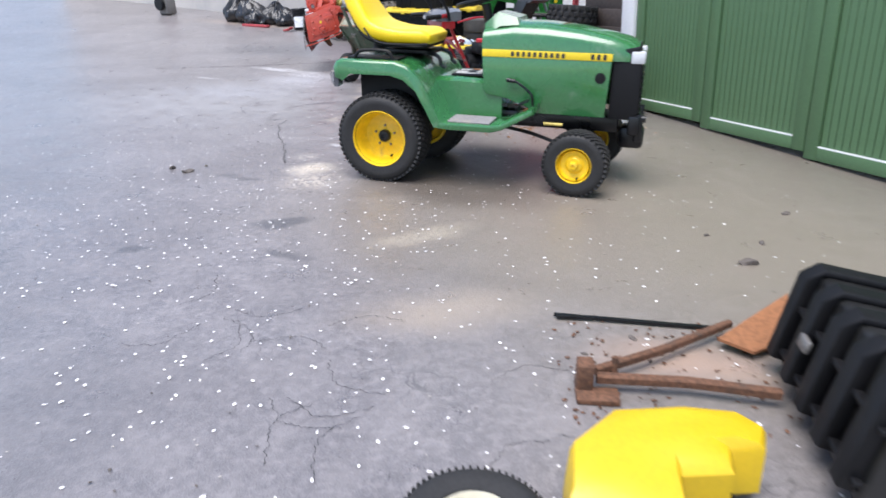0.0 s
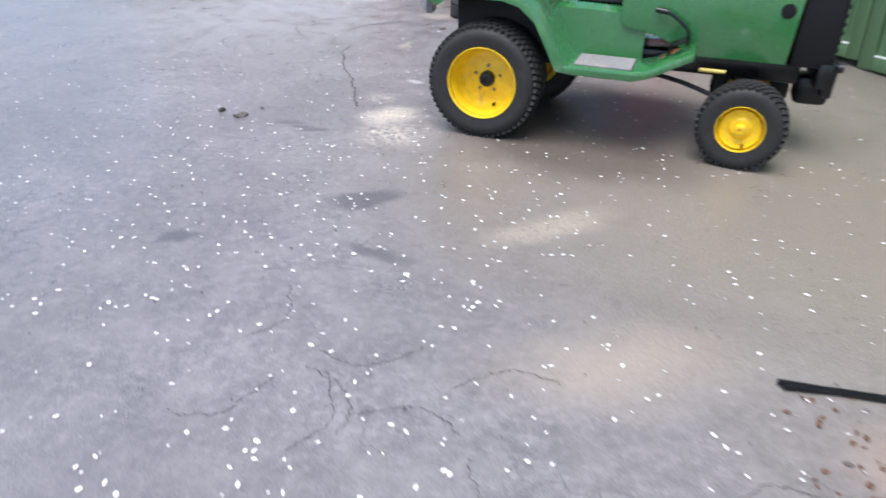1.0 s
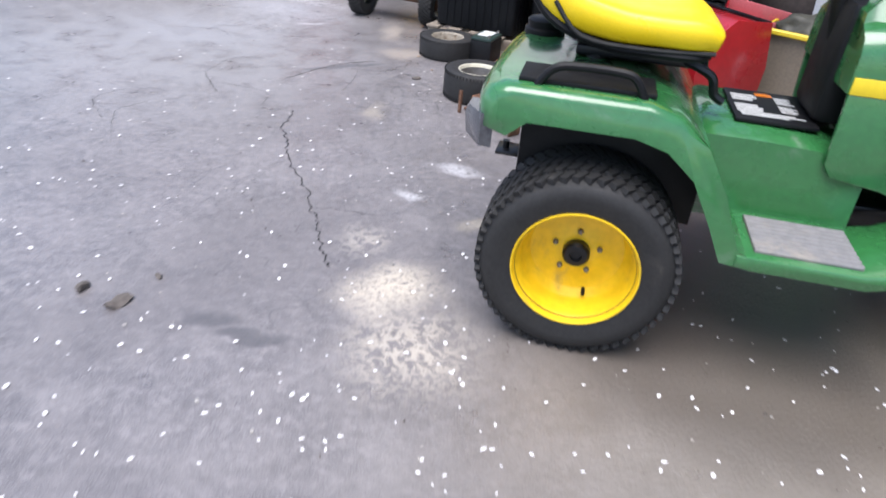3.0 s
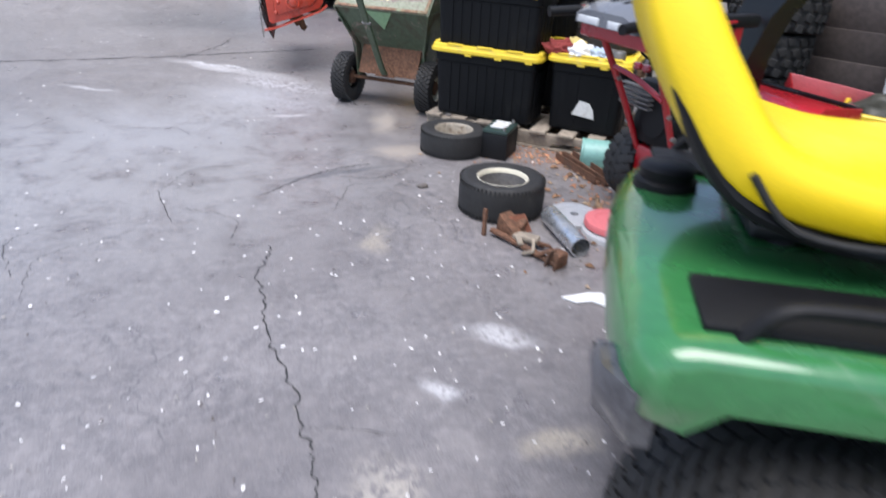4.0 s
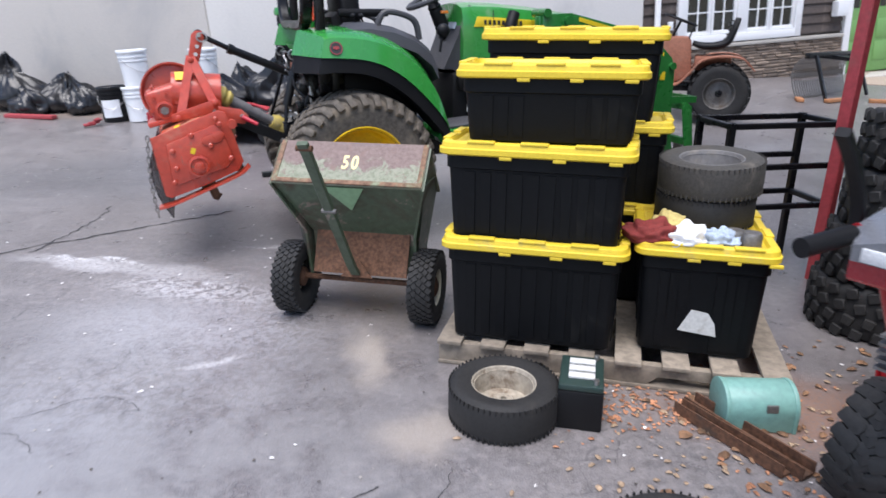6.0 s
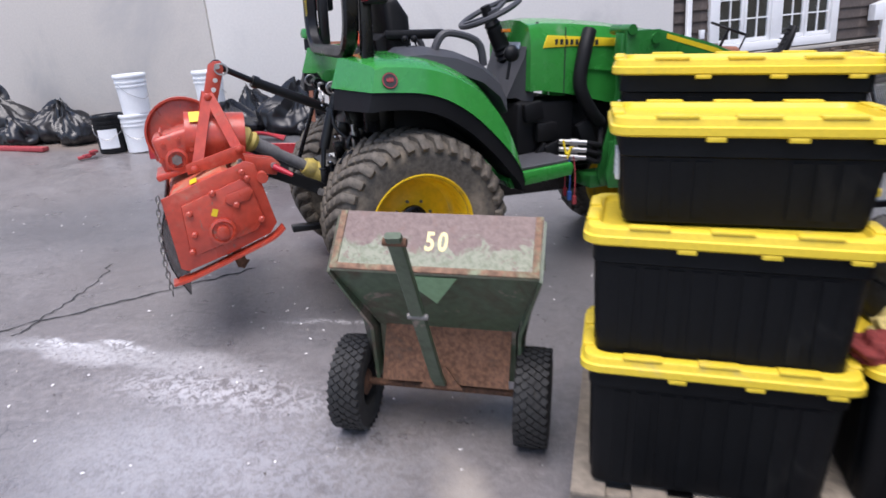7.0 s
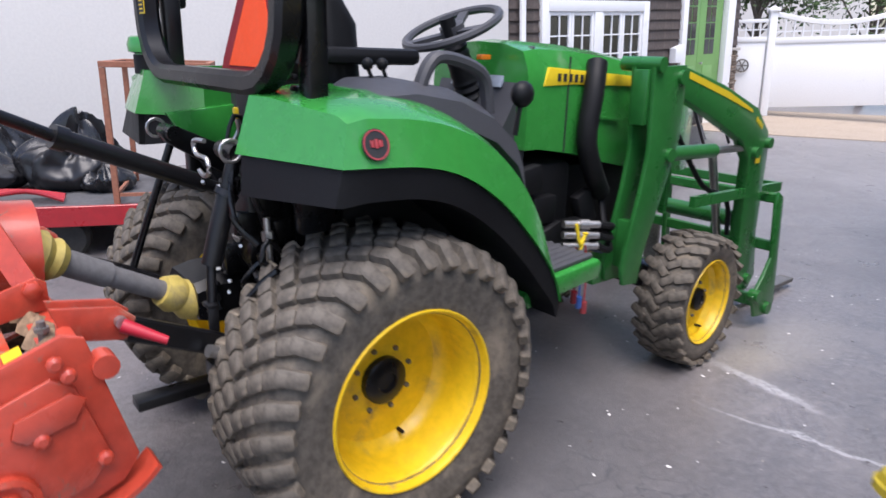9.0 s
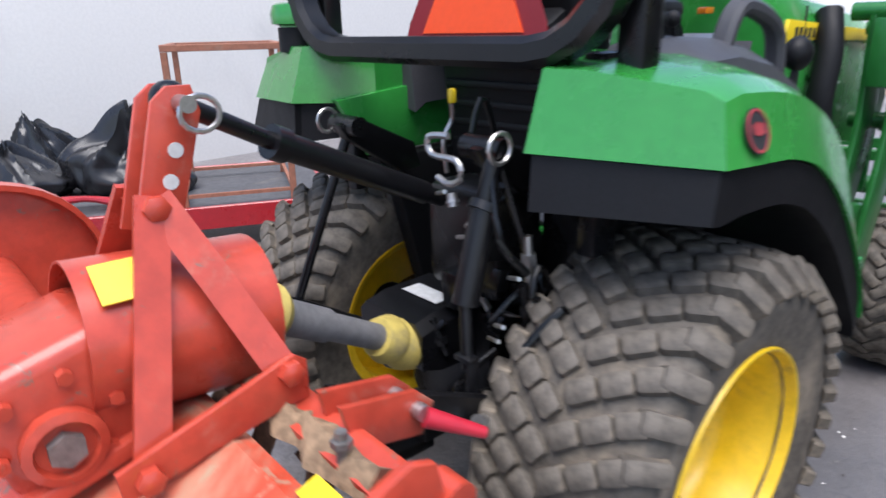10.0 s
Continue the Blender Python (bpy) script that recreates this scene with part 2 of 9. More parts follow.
def rod(bm, p, q, r, r2=None, seg=14, caps=True):
    """A round bar from p to q."""
    p, q = Vector(p), Vector(q)
    d = q - p
    m = Matrix.Translation((p + q) / 2) @ d.to_track_quat("Z", "Y").to_matrix().to_4x4()
    bmesh.ops.create_cone(bm, cap_ends=caps, segments=seg, radius1=r, radius2=r if r2 is None else r2, depth=d.length, matrix=m)
    return bm


def ring_sweep(bm, pts, section, closed=False, up=(0, 0, 1)):
    """Sweep a closed section (list of (a, b)) along points; a runs sideways, b upwards."""
    pts = [Vector(p) for p in pts]
    n, rings = len(pts), []
    side0 = None
    for i, p in enumerate(pts):
        before = pts[i - 1] if (i or closed) else p
        after = pts[(i + 1) % n] if (i + 1 < n or closed) else p
        t = (after - before).normalized()
        ref = Vector(up) if abs(t.dot(Vector(up))) < 0.98 else Vector((1, 0, 0))
        side = t.cross(ref).normalized()
        if side0 is not None and side.dot(side0) < 0:
            side = -side
        side0 = side
        lift = side.cross(t).normalized()
        a, b = (p - before), (after - p)
        k = 1.0
        if a.length > 1e-6 and b.length > 1e-6:
            k = 1 / max(0.5, math.cos(a.angle(b) / 2))
        rings.append([bm.verts.new(p + side * (x * k if abs((a.normalized() - b.normalized()).dot(side)) > 0.05 else x) + lift * (y * k if abs((a.normalized() - b.normalized()).dot(lift)) > 0.05 else y)) for x, y in section])
    m = len(section)
    for i in range(n if closed else n - 1):
        r0, r1 = rings[i], rings[(i + 1) % n]
        for j in range(m):
            bm.faces.new((r0[j], r0[(j + 1) % m], r1[(j + 1) % m], r1[j]))
    if not closed:
        bm.faces.new(rings[0][::-1])
        bm.faces.new(rings[-1])
    return bm


def disc_section(r, seg=8):
    return [(r * math.cos(2 * math.pi * i / seg), r * math.sin(2 * math.pi * i / seg)) for i in range(seg)]


def flat_section(w, h, c=0.0):
    """A rectangle w wide and h high with cut corners."""
    if not c:
        return [(-w / 2, -h / 2), (w / 2, -h / 2), (w / 2, h / 2), (-w / 2, h / 2)]
    x, y = w / 2, h / 2
    return [(-x + c, -y), (x - c, -y), (x, -y + c), (x, y - c), (x - c, y), (-x + c, y), (-x, y - c), (-x, -y + c)]


def curve(pts, steps=6):
    """A smooth line through points (Catmull-Rom)."""
    pts = [Vector(p) for p in pts]
    out = []
    for i in range(len(pts) - 1):
        p0, p1, p2, p3 = pts[max(i - 1, 0)], pts[i], pts[i + 1], pts[min(i + 2, len(pts) - 1)]
        for s in range(steps):
            t = s / steps
            out.append(0.5 * (2 * p1 + (p2 - p0) * t + (2 * p0 - 5 * p1 + 4 * p2 - p3) * t * t + (3 * p1 - p0 - 3 * p2 + p3) * t ** 3))
    return out + [pts[-1]]


def tube(bm, pts, r, seg=8, smooth=4):
    return ring_sweep(bm, curve(pts, smooth) if smooth else pts, disc_section(r, seg))


def bar(bm, pts, w, h, c=0.0, up=(0, 0, 1)):
    return ring_sweep(bm, pts, flat_section(w, h, c), up=up)


def lathe(bm, profile, axis="y", seg=32, centre=(0, 0, 0), closed=False):
    """Turn a profile of (radius, along) about an axis through centre."""
    rings = []
    for r, a in profile:
        ring = []
        for i in range(seg):
            t = 2 * math.pi * i / seg
            p, q = r * math.cos(t), r * math.sin(t)
            v = {"y": (p, a, q), "z": (p, q, a), "x": (a, p, q)}[axis]
            ring.append(bm.verts.new(Vector(centre) + Vector(v)))
        rings.append(ring)
    pairs = list(zip(rings, rings[1:])) + ([(rings[-1], rings[0])] if closed else [])
    for r0, r1 in pairs:
        for i in range(seg):
            bm.faces.new((r0[i], r0[(i + 1) % seg], r1[(i + 1) % seg], r1[i]))
    if not closed:
        for ring in (rings[0], rings[-1]):
            bm.faces.new(ring)
    return bm


def prism(bm, outline, y0, y1, bevel=0.0, segs=2):
    """An outline in (x, z) given thickness from y0 to y1."""
    a = [bm.verts.new((x, y0, z)) for x, z in outline]
    b = [bm.verts.new((x, y1, z)) for x, z in outline]
    n = len(outline)
    faces = [bm.faces.new(a[::-1]), bm.faces.new(b)]
    for i in range(n):
        faces.append(bm.faces.new((a[i], a[(i + 1) % n], b[(i + 1) % n], b[i])))
    if bevel:
        bmesh.ops.recalc_face_normals(bm, faces=faces)
        edges = list({e for f in faces[:2] for e in f.edges})
        bmesh.ops.bevel(bm, geom=edges, offset=bevel, segments=segs, profile=0.5, affect="EDGES")
    return bm


def loft(bm, sections, caps=True, closed_ring=True):
    """Join sections of equally many points into a skin."""
    rings = [[bm.verts.new(p) for p in s] for s in sections]
    n = len(sections[0])
    for r0, r1 in zip(rings, rings[1:]):
        for j in range(n if closed_ring else n - 1):
            bm.faces.new((r0[j], r0[(j + 1) % n], r1[(j + 1) % n], r1[j]))
    if caps:
        bm.faces.new(rings[0][::-1])
        bm.faces.new(rings[-1])
    return bm


def eased(sections, steps=4):
    """More sections between those given, on smooth lines."""
    tracks = [curve([sec[j] for sec in sections], steps) for j in range(len(sections[0]))]
    return [[tr[i] for tr in tracks] for i in range(len(tracks[0]))]


def cushion(bm, path, half_width, thick, steps=5, crown=0.3):
    """A padded shape along a line in (x, z): rounded section, rounded ends. thick: thickness at each point."""
    line = curve([(x, 0, z) for x, z in path], steps)
    n = len(line)
    tk = [c.x for c in curve([(k, 0, 0) for k in thick], steps)]
    wd = [c.x for c in curve([(k, 0, 0) for k in half_width], steps)]
    secs = []
    for i, p in enumerate(line):
        t = (line[min(i + 1, n - 1)] - line[max(i - 1, 0)]).normalized()
        nrm = Vector((-t.z, 0, t.x))
        sec = []
        for k in range(20):
            a = 2 * math.pi * k / 20
            cy, cz = math.cos(a), math.sin(a)
            y = wd[i] * math.copysign(abs(cy) ** 0.42, cy)
            h = tk[i] / 2 * math.copysign(abs(cz) ** 0.55, cz)
            sec.append(p + Vector((0, y, 0)) + nrm * (h + (crown * tk[i] * (abs(cy) ** 2) * 0.35 if cz > 0 else 0)))
        secs.append(sec)
    loft(bm, secs)
    return bm


def finish(bm, sharp=38):
    bmesh.ops.recalc_face_normals(bm, faces=bm.faces[:])
    for f in bm.faces:
        f.smooth = True
    for e in bm.edges:
        if len(e.link_faces) == 2 and e.calc_face_angle(0) > radians(sharp):
            e.smooth = False


def mesh_of(name, bm, material, sharp=38):
    finish(bm, sharp)
    me = bpy.data.meshes.new(name)
    bm.to_mesh(me)
    bm.free()
    me.materials.append(material)
    return me


def part(name, bm, material, parent=None, label="", sharp=38):
    """One mesh object under a thing or a part."""
    ob = new(name, mesh_of(name, bm, material, sharp))
    ob.parent = parent
    return tagged(ob, label)


def piece(name, me, parent, m):
    """An object of its own on a shared mesh."""
    ob = new(name, me)
    ob.parent = parent
    ob.matrix_basis = m
    return ob


def rise(x, y):
    """The yard's height over its plane: it climbs gently towards the walls at its far end."""
    d = y - 12.6
    return 0.05 * d if d > 1 else (0.05 * (d + 1) ** 2 / 4 if d > -1 else 0.0)


def on_ground(x, y, turn=0.0, lift=0.0, size=1.0):
    return GROUND @ pose(x, y, rise(x, y) + lift, 0, 0, turn) @ Matrix.Scale(size, 4)


def upright(x, y, turn=0.0, lift=0.0):
    p = GROUND @ Vector((x, y, rise(x, y) + lift))
    return Matrix.Translation(p) @ pose(0, 0, 0, 0, 0, turn)


def thing(name, label, category, m, group="", kind=""):
    """An Empty at a thing's base; its parts become its children."""
    ob = new(name)
    ob.empty_display_size = 0.1
    ob.matrix_world = m
    return tagged(ob, label, category, group, kind)


def single(name, bm, material, m, label, category, group="", kind="", sharp=38):
    ob = new(name, mesh_of(name, bm, material, sharp))
    ob.matrix_world = m
    return tagged(ob, label, category, group, kind)


def shift(bm, m, start=0):
    bm.verts.ensure_lookup_table()
    bmesh.ops.transform(bm, matrix=m, verts=bm.verts[start:])
    return bm


def jitter(bm, amount, scale, seed=0.0):
    for v in bm.verts:
        v.co += noise.noise_vector(v.co * scale + Vector((seed, seed, seed))) * amount
    return bm

# ---- ground: one asphalt sheet ----
def asphalt():
    m, nt, b = shader("weathered_asphalt")
    at = nt.nodes.new("ShaderNodeTexCoord").outputs["Object"]
    grit, speck = noise_of(nt, at, 240, 3, 0.7), noise_of(nt, at, 70, 4, 0.7)
    mid, broad = noise_of(nt, at, 5, 6, 0.65, 0.3), noise_of(nt, at, 0.7, 5, 0.6, 0.5)
    flecks = noise_of(nt, at, 26, 6, 0.75, 0.2)
    col = mixed(nt, ramp(nt, grit, 0.34, 0.68), (0.056, 0.051, 0.054), (0.260, 0.241, 0.241))
    col = mixed(nt, ramp(nt, flecks, 0.46, 0.68, 0, 0.7), col, (0.286, 0.263, 0.260))
    col = mixed(nt, ramp(nt, flecks, 0.48, 0.32, 0, 0.6), col, (0.082, 0.075, 0.075))
    col = mixed(nt, ramp(nt, mid, 0.35, 0.75, 0, 0.55), col, (0.261, 0.239, 0.236))
    col = mixed(nt, ramp(nt, broad, 0.35, 0.7, 0, 0.55), col, (0.109, 0.097, 0.095))
    # fine alligator cracking in worn areas
    bend = nt.nodes.new("ShaderNodeTexNoise")
    bend.inputs["Scale"].default_value, bend.inputs["Detail"].default_value = 9.0, 5.0
    nt.links.new(at, bend.inputs["Vector"])
    bent = nt.nodes.new("ShaderNodeVectorMath")
    bent.operation = "MULTIPLY_ADD"
    nt.links.new(bend.outputs["Color"], bent.inputs[0])
    bent.inputs[1].default_value = (0.16, 0.16, 0)
    nt.links.new(at, bent.inputs[2])
    cells = nt.nodes.new("ShaderNodeTexVoronoi")
    cells.feature = "DISTANCE_TO_EDGE"
    cells.inputs["Scale"].default_value = 6.5
    nt.links.new(bent.outputs[0], cells.inputs["Vector"])
    lines = ramp(nt, cells.outputs["Distance"], 0.020, 0.006)
    where = ramp(nt, noise_of(nt, at, 0.9, 3, 0.6, 0.3), 0.50, 0.66, 0, 0.75)
    both = nt.nodes.new("ShaderNodeMath")
    both.operation = "MULTIPLY"
    nt.links.new(lines, both.inputs[0])
    nt.links.new(where, both.inputs[1])
    col = mixed(nt, both.outputs[0], col, (0.045, 0.045, 0.048))
    # warped coordinates for the patches
    n = nt.nodes.new("ShaderNodeTexNoise")
    n.inputs["Scale"].default_value, n.inputs["Detail"].default_value = 4.5, 6.0
    nt.links.new(at, n.inputs["Vector"])
    warp = nt.nodes.new("ShaderNodeVectorMath")
    warp.operation = "MULTIPLY_ADD"
    nt.links.new(n.outputs["Color"], warp.inputs[0])
    warp.inputs[1].default_value, warp.inputs[2].default_value = (0.20, 0.20, 0), (-0.10, -0.10, 0)
    moved = nt.nodes.new("ShaderNodeVectorMath")
    nt.links.new(at, moved.inputs[0])
    nt.links.new(warp.outputs[0], moved.inputs[1])

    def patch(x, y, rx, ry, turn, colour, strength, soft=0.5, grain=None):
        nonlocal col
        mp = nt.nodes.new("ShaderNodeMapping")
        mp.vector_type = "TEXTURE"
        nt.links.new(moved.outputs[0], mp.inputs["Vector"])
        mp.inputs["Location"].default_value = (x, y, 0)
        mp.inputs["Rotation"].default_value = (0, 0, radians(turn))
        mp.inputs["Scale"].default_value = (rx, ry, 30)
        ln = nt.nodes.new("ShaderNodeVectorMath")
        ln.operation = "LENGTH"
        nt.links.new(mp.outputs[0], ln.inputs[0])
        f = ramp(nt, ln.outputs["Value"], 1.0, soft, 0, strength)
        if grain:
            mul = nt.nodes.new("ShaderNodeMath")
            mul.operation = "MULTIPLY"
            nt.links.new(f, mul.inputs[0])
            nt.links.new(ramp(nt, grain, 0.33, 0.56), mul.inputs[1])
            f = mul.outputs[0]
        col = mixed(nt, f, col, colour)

    dust = noise_of(nt, at, 48, 5, 0.75, 0.6)
    scuff = ramp(nt, noise_of(nt, at, 22, 8, 0.82, 1.2), 0.43, 0.58)
    dusty, oil, chalk, sand = (0.205, 0.175, 0.140), (0.052, 0.051, 0.053), (0.56, 0.55, 0.56), (0.46, 0.40, 0.31)
    patch(-1.8, 2.4, 2.1, 1.3, 10, (0.115, 0.113, 0.117), 0.45, 0.2)
    # pale dust, with sky glare on the open asphalt painted in
    patch(-2.214, 8.152, 2.19, 1.92, 0, (0.30, 0.298, 0.302), 0.5, 0.1, mid)
    patch(2.734, 5.496, 3.07, 3.81, -25, dusty, 0.8, 0.35)
    patch(1.071, 4.736, 2.31, 1.37, -15, dusty, 0.6, 0.3)
    patch(0.566, 3.62, 0.556, 0.283, 20, (0.33, 0.27, 0.21), 0.6, 0.1)
    patch(1.472, 3.3, 0.506, 0.223, -10, (0.36, 0.25, 0.19), 0.7, 0.1)
    patch(0.377, 4.428, 0.46, 0.143, 35, sand, 0.5, 0.1, dust)
    # brown staining plus the garden tractor's shade, both put into the asphalt colour
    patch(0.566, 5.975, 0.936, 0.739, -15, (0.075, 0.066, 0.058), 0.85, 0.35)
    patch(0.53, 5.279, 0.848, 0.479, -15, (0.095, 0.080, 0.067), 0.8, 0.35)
    patch(-0.424, 4.547, 0.198, 0.119, 10, oil, 0.68, 0.5)
    patch(-1.048, 4.087, 0.096, 0.0576, 10, oil, 0.65, 0.4)
    patch(-0.252, 4.118, 0.199, 0.0597, -22, oil, 0.55, 0.35)
    patch(-1.037, 5.399, 0.133, 0.057, 0, oil, 0.55, 0.35)
    patch(-0.925, 5.331, 0.114, 0.0381, 0, oil, 0.6, 0.5)
    patch(-0.665, 5.931, 0.162, 0.152, 20, (0.50, 0.45, 0.38), 0.5, 0.0, scuff)
    patch(-0.551, 5.625, 0.26, 0.212, 30, (0.56, 0.49, 0.39), 0.9, 0.05, dust)
    patch(-0.454, 5.343, 0.29, 0.338, 10, (0.50, 0.44, 0.36), 0.75, 0.0, scuff)
    patch(-0.527, 6.332, 0.0859, 0.0668, 0, chalk, 0.7, 0.2, dust)
    patch(-0.308, 6.603, 0.19, 0.0571, -12, chalk, 0.7, 0.2, dust)
    patch(-0.192, 6.129, 0.154, 0.0866, 10, sand, 0.6, 0.2, dust)
    patch(-0.758, 7.293, 0.0844, 0.206, 0, sand, 0.5, 0.15, dust)
    patch(-0.838, 9.049, 0.113, 0.339, 0, (0.42, 0.37, 0.32), 0.6, 0.2)
    patch(-0.695, 8.48, 0.235, 0.188, 0, (0.40, 0.34, 0.28), 0.5, 0.2)
    patch(-2.414, 10.506, 0.561, 0.0935, -30, chalk, 0.62, 0.25, dust)
    patch(-2.47, 10.60, 0.24, 0.05, -33, (0.66, 0.66, 0.68), 0.95, 0.2, scuff)
    patch(-2.19, 10.50, 0.26, 0.05, -31, (0.66, 0.66, 0.68), 0.95, 0.2, scuff)
    patch(-1.91, 10.294, 0.8, 0.132, -26, chalk, 0.48, 0.2, dust)
    patch(-3.009, 9.626, 0.324, 0.036, -13, chalk, 0.75, 0.3, dust)
    patch(-1.816, 9.577, 0.843, 0.562, -20, (0.36, 0.36, 0.38), 0.55, 0.1, speck)
    patch(-1.47, 9.14, 0.159, 0.0281, 8, chalk, 0.7, 0.3, dust)
    patch(-2.22, 8.614, 1.1, 0.641, -15, (0.28, 0.28, 0.30), 0.4, 0.1)
    patch(1.329, 10.836, 0.44, 0.244, -10, (0.33, 0.29, 0.24), 0.75, 0.1, speck)
    patch(1.125, 10.632, 0.0487, 0.39, 0, chalk, 0.6, 0.2, dust)
    patch(1.734, 10.917, 0.59, 0.344, 0, (0.30, 0.27, 0.24), 0.6, 0.1, speck)
    patch(3.4, 12.6, 1.6, 0.35, 20, (0.27, 0.27, 0.28), 0.6, 0.1, speck)
    patch(0.644, 8.335, 0.719, 0.403, -25, (0.30, 0.16, 0.10), 0.7, 0.2, speck)
    patch(0.428, 7.725, 0.384, 0.288, 20, (0.26, 0.17, 0.12), 0.55, 0.2, speck)
    # darker, bluer tone around and beneath the compact tractor
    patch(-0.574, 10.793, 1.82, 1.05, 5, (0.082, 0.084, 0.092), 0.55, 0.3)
    patch(-1.676, 9.965, 0.752, 0.226, -25, (0.58, 0.57, 0.59), 0.7, 0.1, scuff)
    patch(-1.539, 9.499, 0.94, 0.47, -20, (0.44, 0.44, 0.47), 0.4, 0.05, scuff)
    patch(-1.811, 8.999, 1.3, 0.652, -10, (0.40, 0.40, 0.43), 0.28, 0.05, scuff)
    patch(-1.157, 10.525, 0.475, 0.0475, -18, chalk, 0.6, 0.1, scuff)
    patch(0.915, 10.191, 0.0243, 0.679, 20, chalk, 0.6, 0.2, dust)
    patch(-4.5, 16.2, 2.6, 0.55, -20, (0.28, 0.22, 0.18), 0.7, 0.2)
    patch(-1.059, 8.07, 0.391, 0.0466, 32, (0.10, 0.10, 0.105), 0.8, 0.4)
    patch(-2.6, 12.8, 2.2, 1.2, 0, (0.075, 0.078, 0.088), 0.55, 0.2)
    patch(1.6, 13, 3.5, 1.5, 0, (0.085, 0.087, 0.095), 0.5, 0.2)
    nt.links.new(col, b.inputs["Base Color"])
    nt.links.new(ramp(nt, mid, 0.3, 0.7, 0.27, 0.38), b.inputs["Roughness"])
    b.inputs["Specular IOR Level"].default_value = 0.85
    bp = nt.nodes.new("ShaderNodeBump")
    bp.inputs["Strength"].default_value, bp.inputs["Distance"].default_value = 0.55, 0.005
    nt.links.new(speck, bp.inputs["Height"])
    bq = nt.nodes.new("ShaderNodeBump")
    bq.inputs["Strength"].default_value, bq.inputs["Distance"].default_value = 0.16, 0.02
    nt.links.new(mid, bq.inputs["Height"])
    nt.links.new(bp.outputs[0], bq.inputs["Normal"])
    nt.links.new(bq.outputs[0], b.inputs["Normal"])
    return m


def ground_sheet():
    bm = bm_of()
    xs = [-900, -200, -60] + [x * 0.8 for x in range(-32, 41)] + [60, 200, 900]
    ys = [-900, -200, -40] + [y * 0.8 for y in range(-12, 41)] + [60, 200, 900]
    vs = [[bm.verts.new((x, y, rise(x, min(y, 30)))) for y in ys] for x in xs]
    for i in range(len(xs) - 1):
        for j in range(len(ys) - 1):
            bm.faces.new((vs[i][j], vs[i + 1][j], vs[i + 1][j + 1], vs[i][j + 1]))
    return single("ground", bm, asphalt(), GROUND, "weathered grey asphalt yard with stains, chalk marks, cracks, painted shade and glare", "ground", kind="structure")


ground = ground_sheet()
CRACK = surface("dark_crack", (0.036, 0.036, 0.038), 0.95, vary=0.3, grain=80, bump=0.2)


def crack(points, width, rough=0.05, seed=1):
    """A jagged dark seam in the asphalt."""
    rng = random.Random(seed)
    line = curve([(x, y, 0) for x, y in points], 22)
    bm = bm_of()
    rows, walk_off = [], 0.0
    for i, p in enumerate(line):
        t = (line[min(i + 1, len(line) - 1)] - line[max(i - 1, 0)]).normalized()
        side = Vector((-t.y, t.x, 0))
        walk_off = walk_off * 0.7 + rng.uniform(-rough, rough) * 0.32
        c = p + side * walk_off
        w = width * rng.uniform(0.12, 0.55)
        z = rise(c.x, c.y) + 0.003
        rows.append((bm.verts.new((c.x + side.x * w, c.y + side.y * w, z)), bm.verts.new((c.x - side.x * w, c.y - side.y * w, z))))
    for a, c in zip(rows, rows[1:]):
        bm.faces.new((a[0], c[0], c[1], a[1]))
    part("crack", bm, CRACK, ground)


crack([(-1.2, 7.212), (-1.168, 6.84), (-0.98, 6.338), (-0.833, 5.995), (-0.756, 5.736)], 0.008, 0.045, 1)
crack([(-0.881, 6.152), (-0.648, 6.122)], 0.003, 0.02, 3)
crack([(-4.028, 10.334), (-3.004, 10.756), (-2.194, 11.171), (-1.621, 11.449)], 0.022, 0.05, 5)
crack([(-2.739, 10.758), (-2.574, 11.291), (-2.529, 11.774)], 0.014, 0.05, 6)
crack([(-1.358, 7.743), (-1.133, 8.063), (-0.873, 8.241)], 0.008, 0.01, 7)
crack([(-1.854, 7.768), (-1.743, 7.546), (-1.67, 7.413)], 0.004, 0.01, 8)
for k in range(16):
    rng = random.Random(50 + k)
    x, y, a = rng.uniform(-0.7, 1.1), rng.uniform(2.7, 3.6), rng.uniform(0, 6.28)
    crack([(x, y), (x + 0.15 * math.cos(a), y + 0.15 * math.sin(a)), (x + 0.3 * math.cos(a + 0.5), y + 0.3 * math.sin(a + 0.5))], 0.0028, 0.02, 60 + k)
for k in range(8):
    rng = random.Random(90 + k)
    x, y, a = rng.uniform(-2.3, -0.6), rng.uniform(7.0, 9.0), rng.uniform(0, 6.28)
    crack([(x, y), (x + 0.2 * math.cos(a), y + 0.2 * math.sin(a)), (x + 0.45 * math.cos(a + 0.6), y + 0.45 * math.sin(a + 0.6))], 0.003, 0.025, 110 + k)

# pale apron before the gate
bm = bm_of()
edge = [(8.2, 16.85), (9.07, 16.2), (10.6, 15.2), (14.5, 12.9), (17.5, 16.5), (11.0, 19.4)]
top = [bm.verts.new((x, y, rise(x, y) + 0.012)) for x, y in edge]
low = [bm.verts.new((x, y, rise(x, y) - 0.06)) for x, y in edge]
bm.faces.new(top)
bm.faces.new(low[::-1])
for i in range(len(edge)):
    bm.faces.new((low[i], low[(i + 1) % 6], top[(i + 1) % 6], top[i]))
PAVING = surface("tan_paving", (0.33, 0.265, 0.205), 0.9, vary=0.15, grain=30, bump=0.3, dirt=(0.25, 0.21, 0.17), dirt_amount=0.35, dirt_scale=2)
single("pavement", bm, PAVING, GROUND, "tan concrete apron in front of the white gate", "pavement", kind="structure")


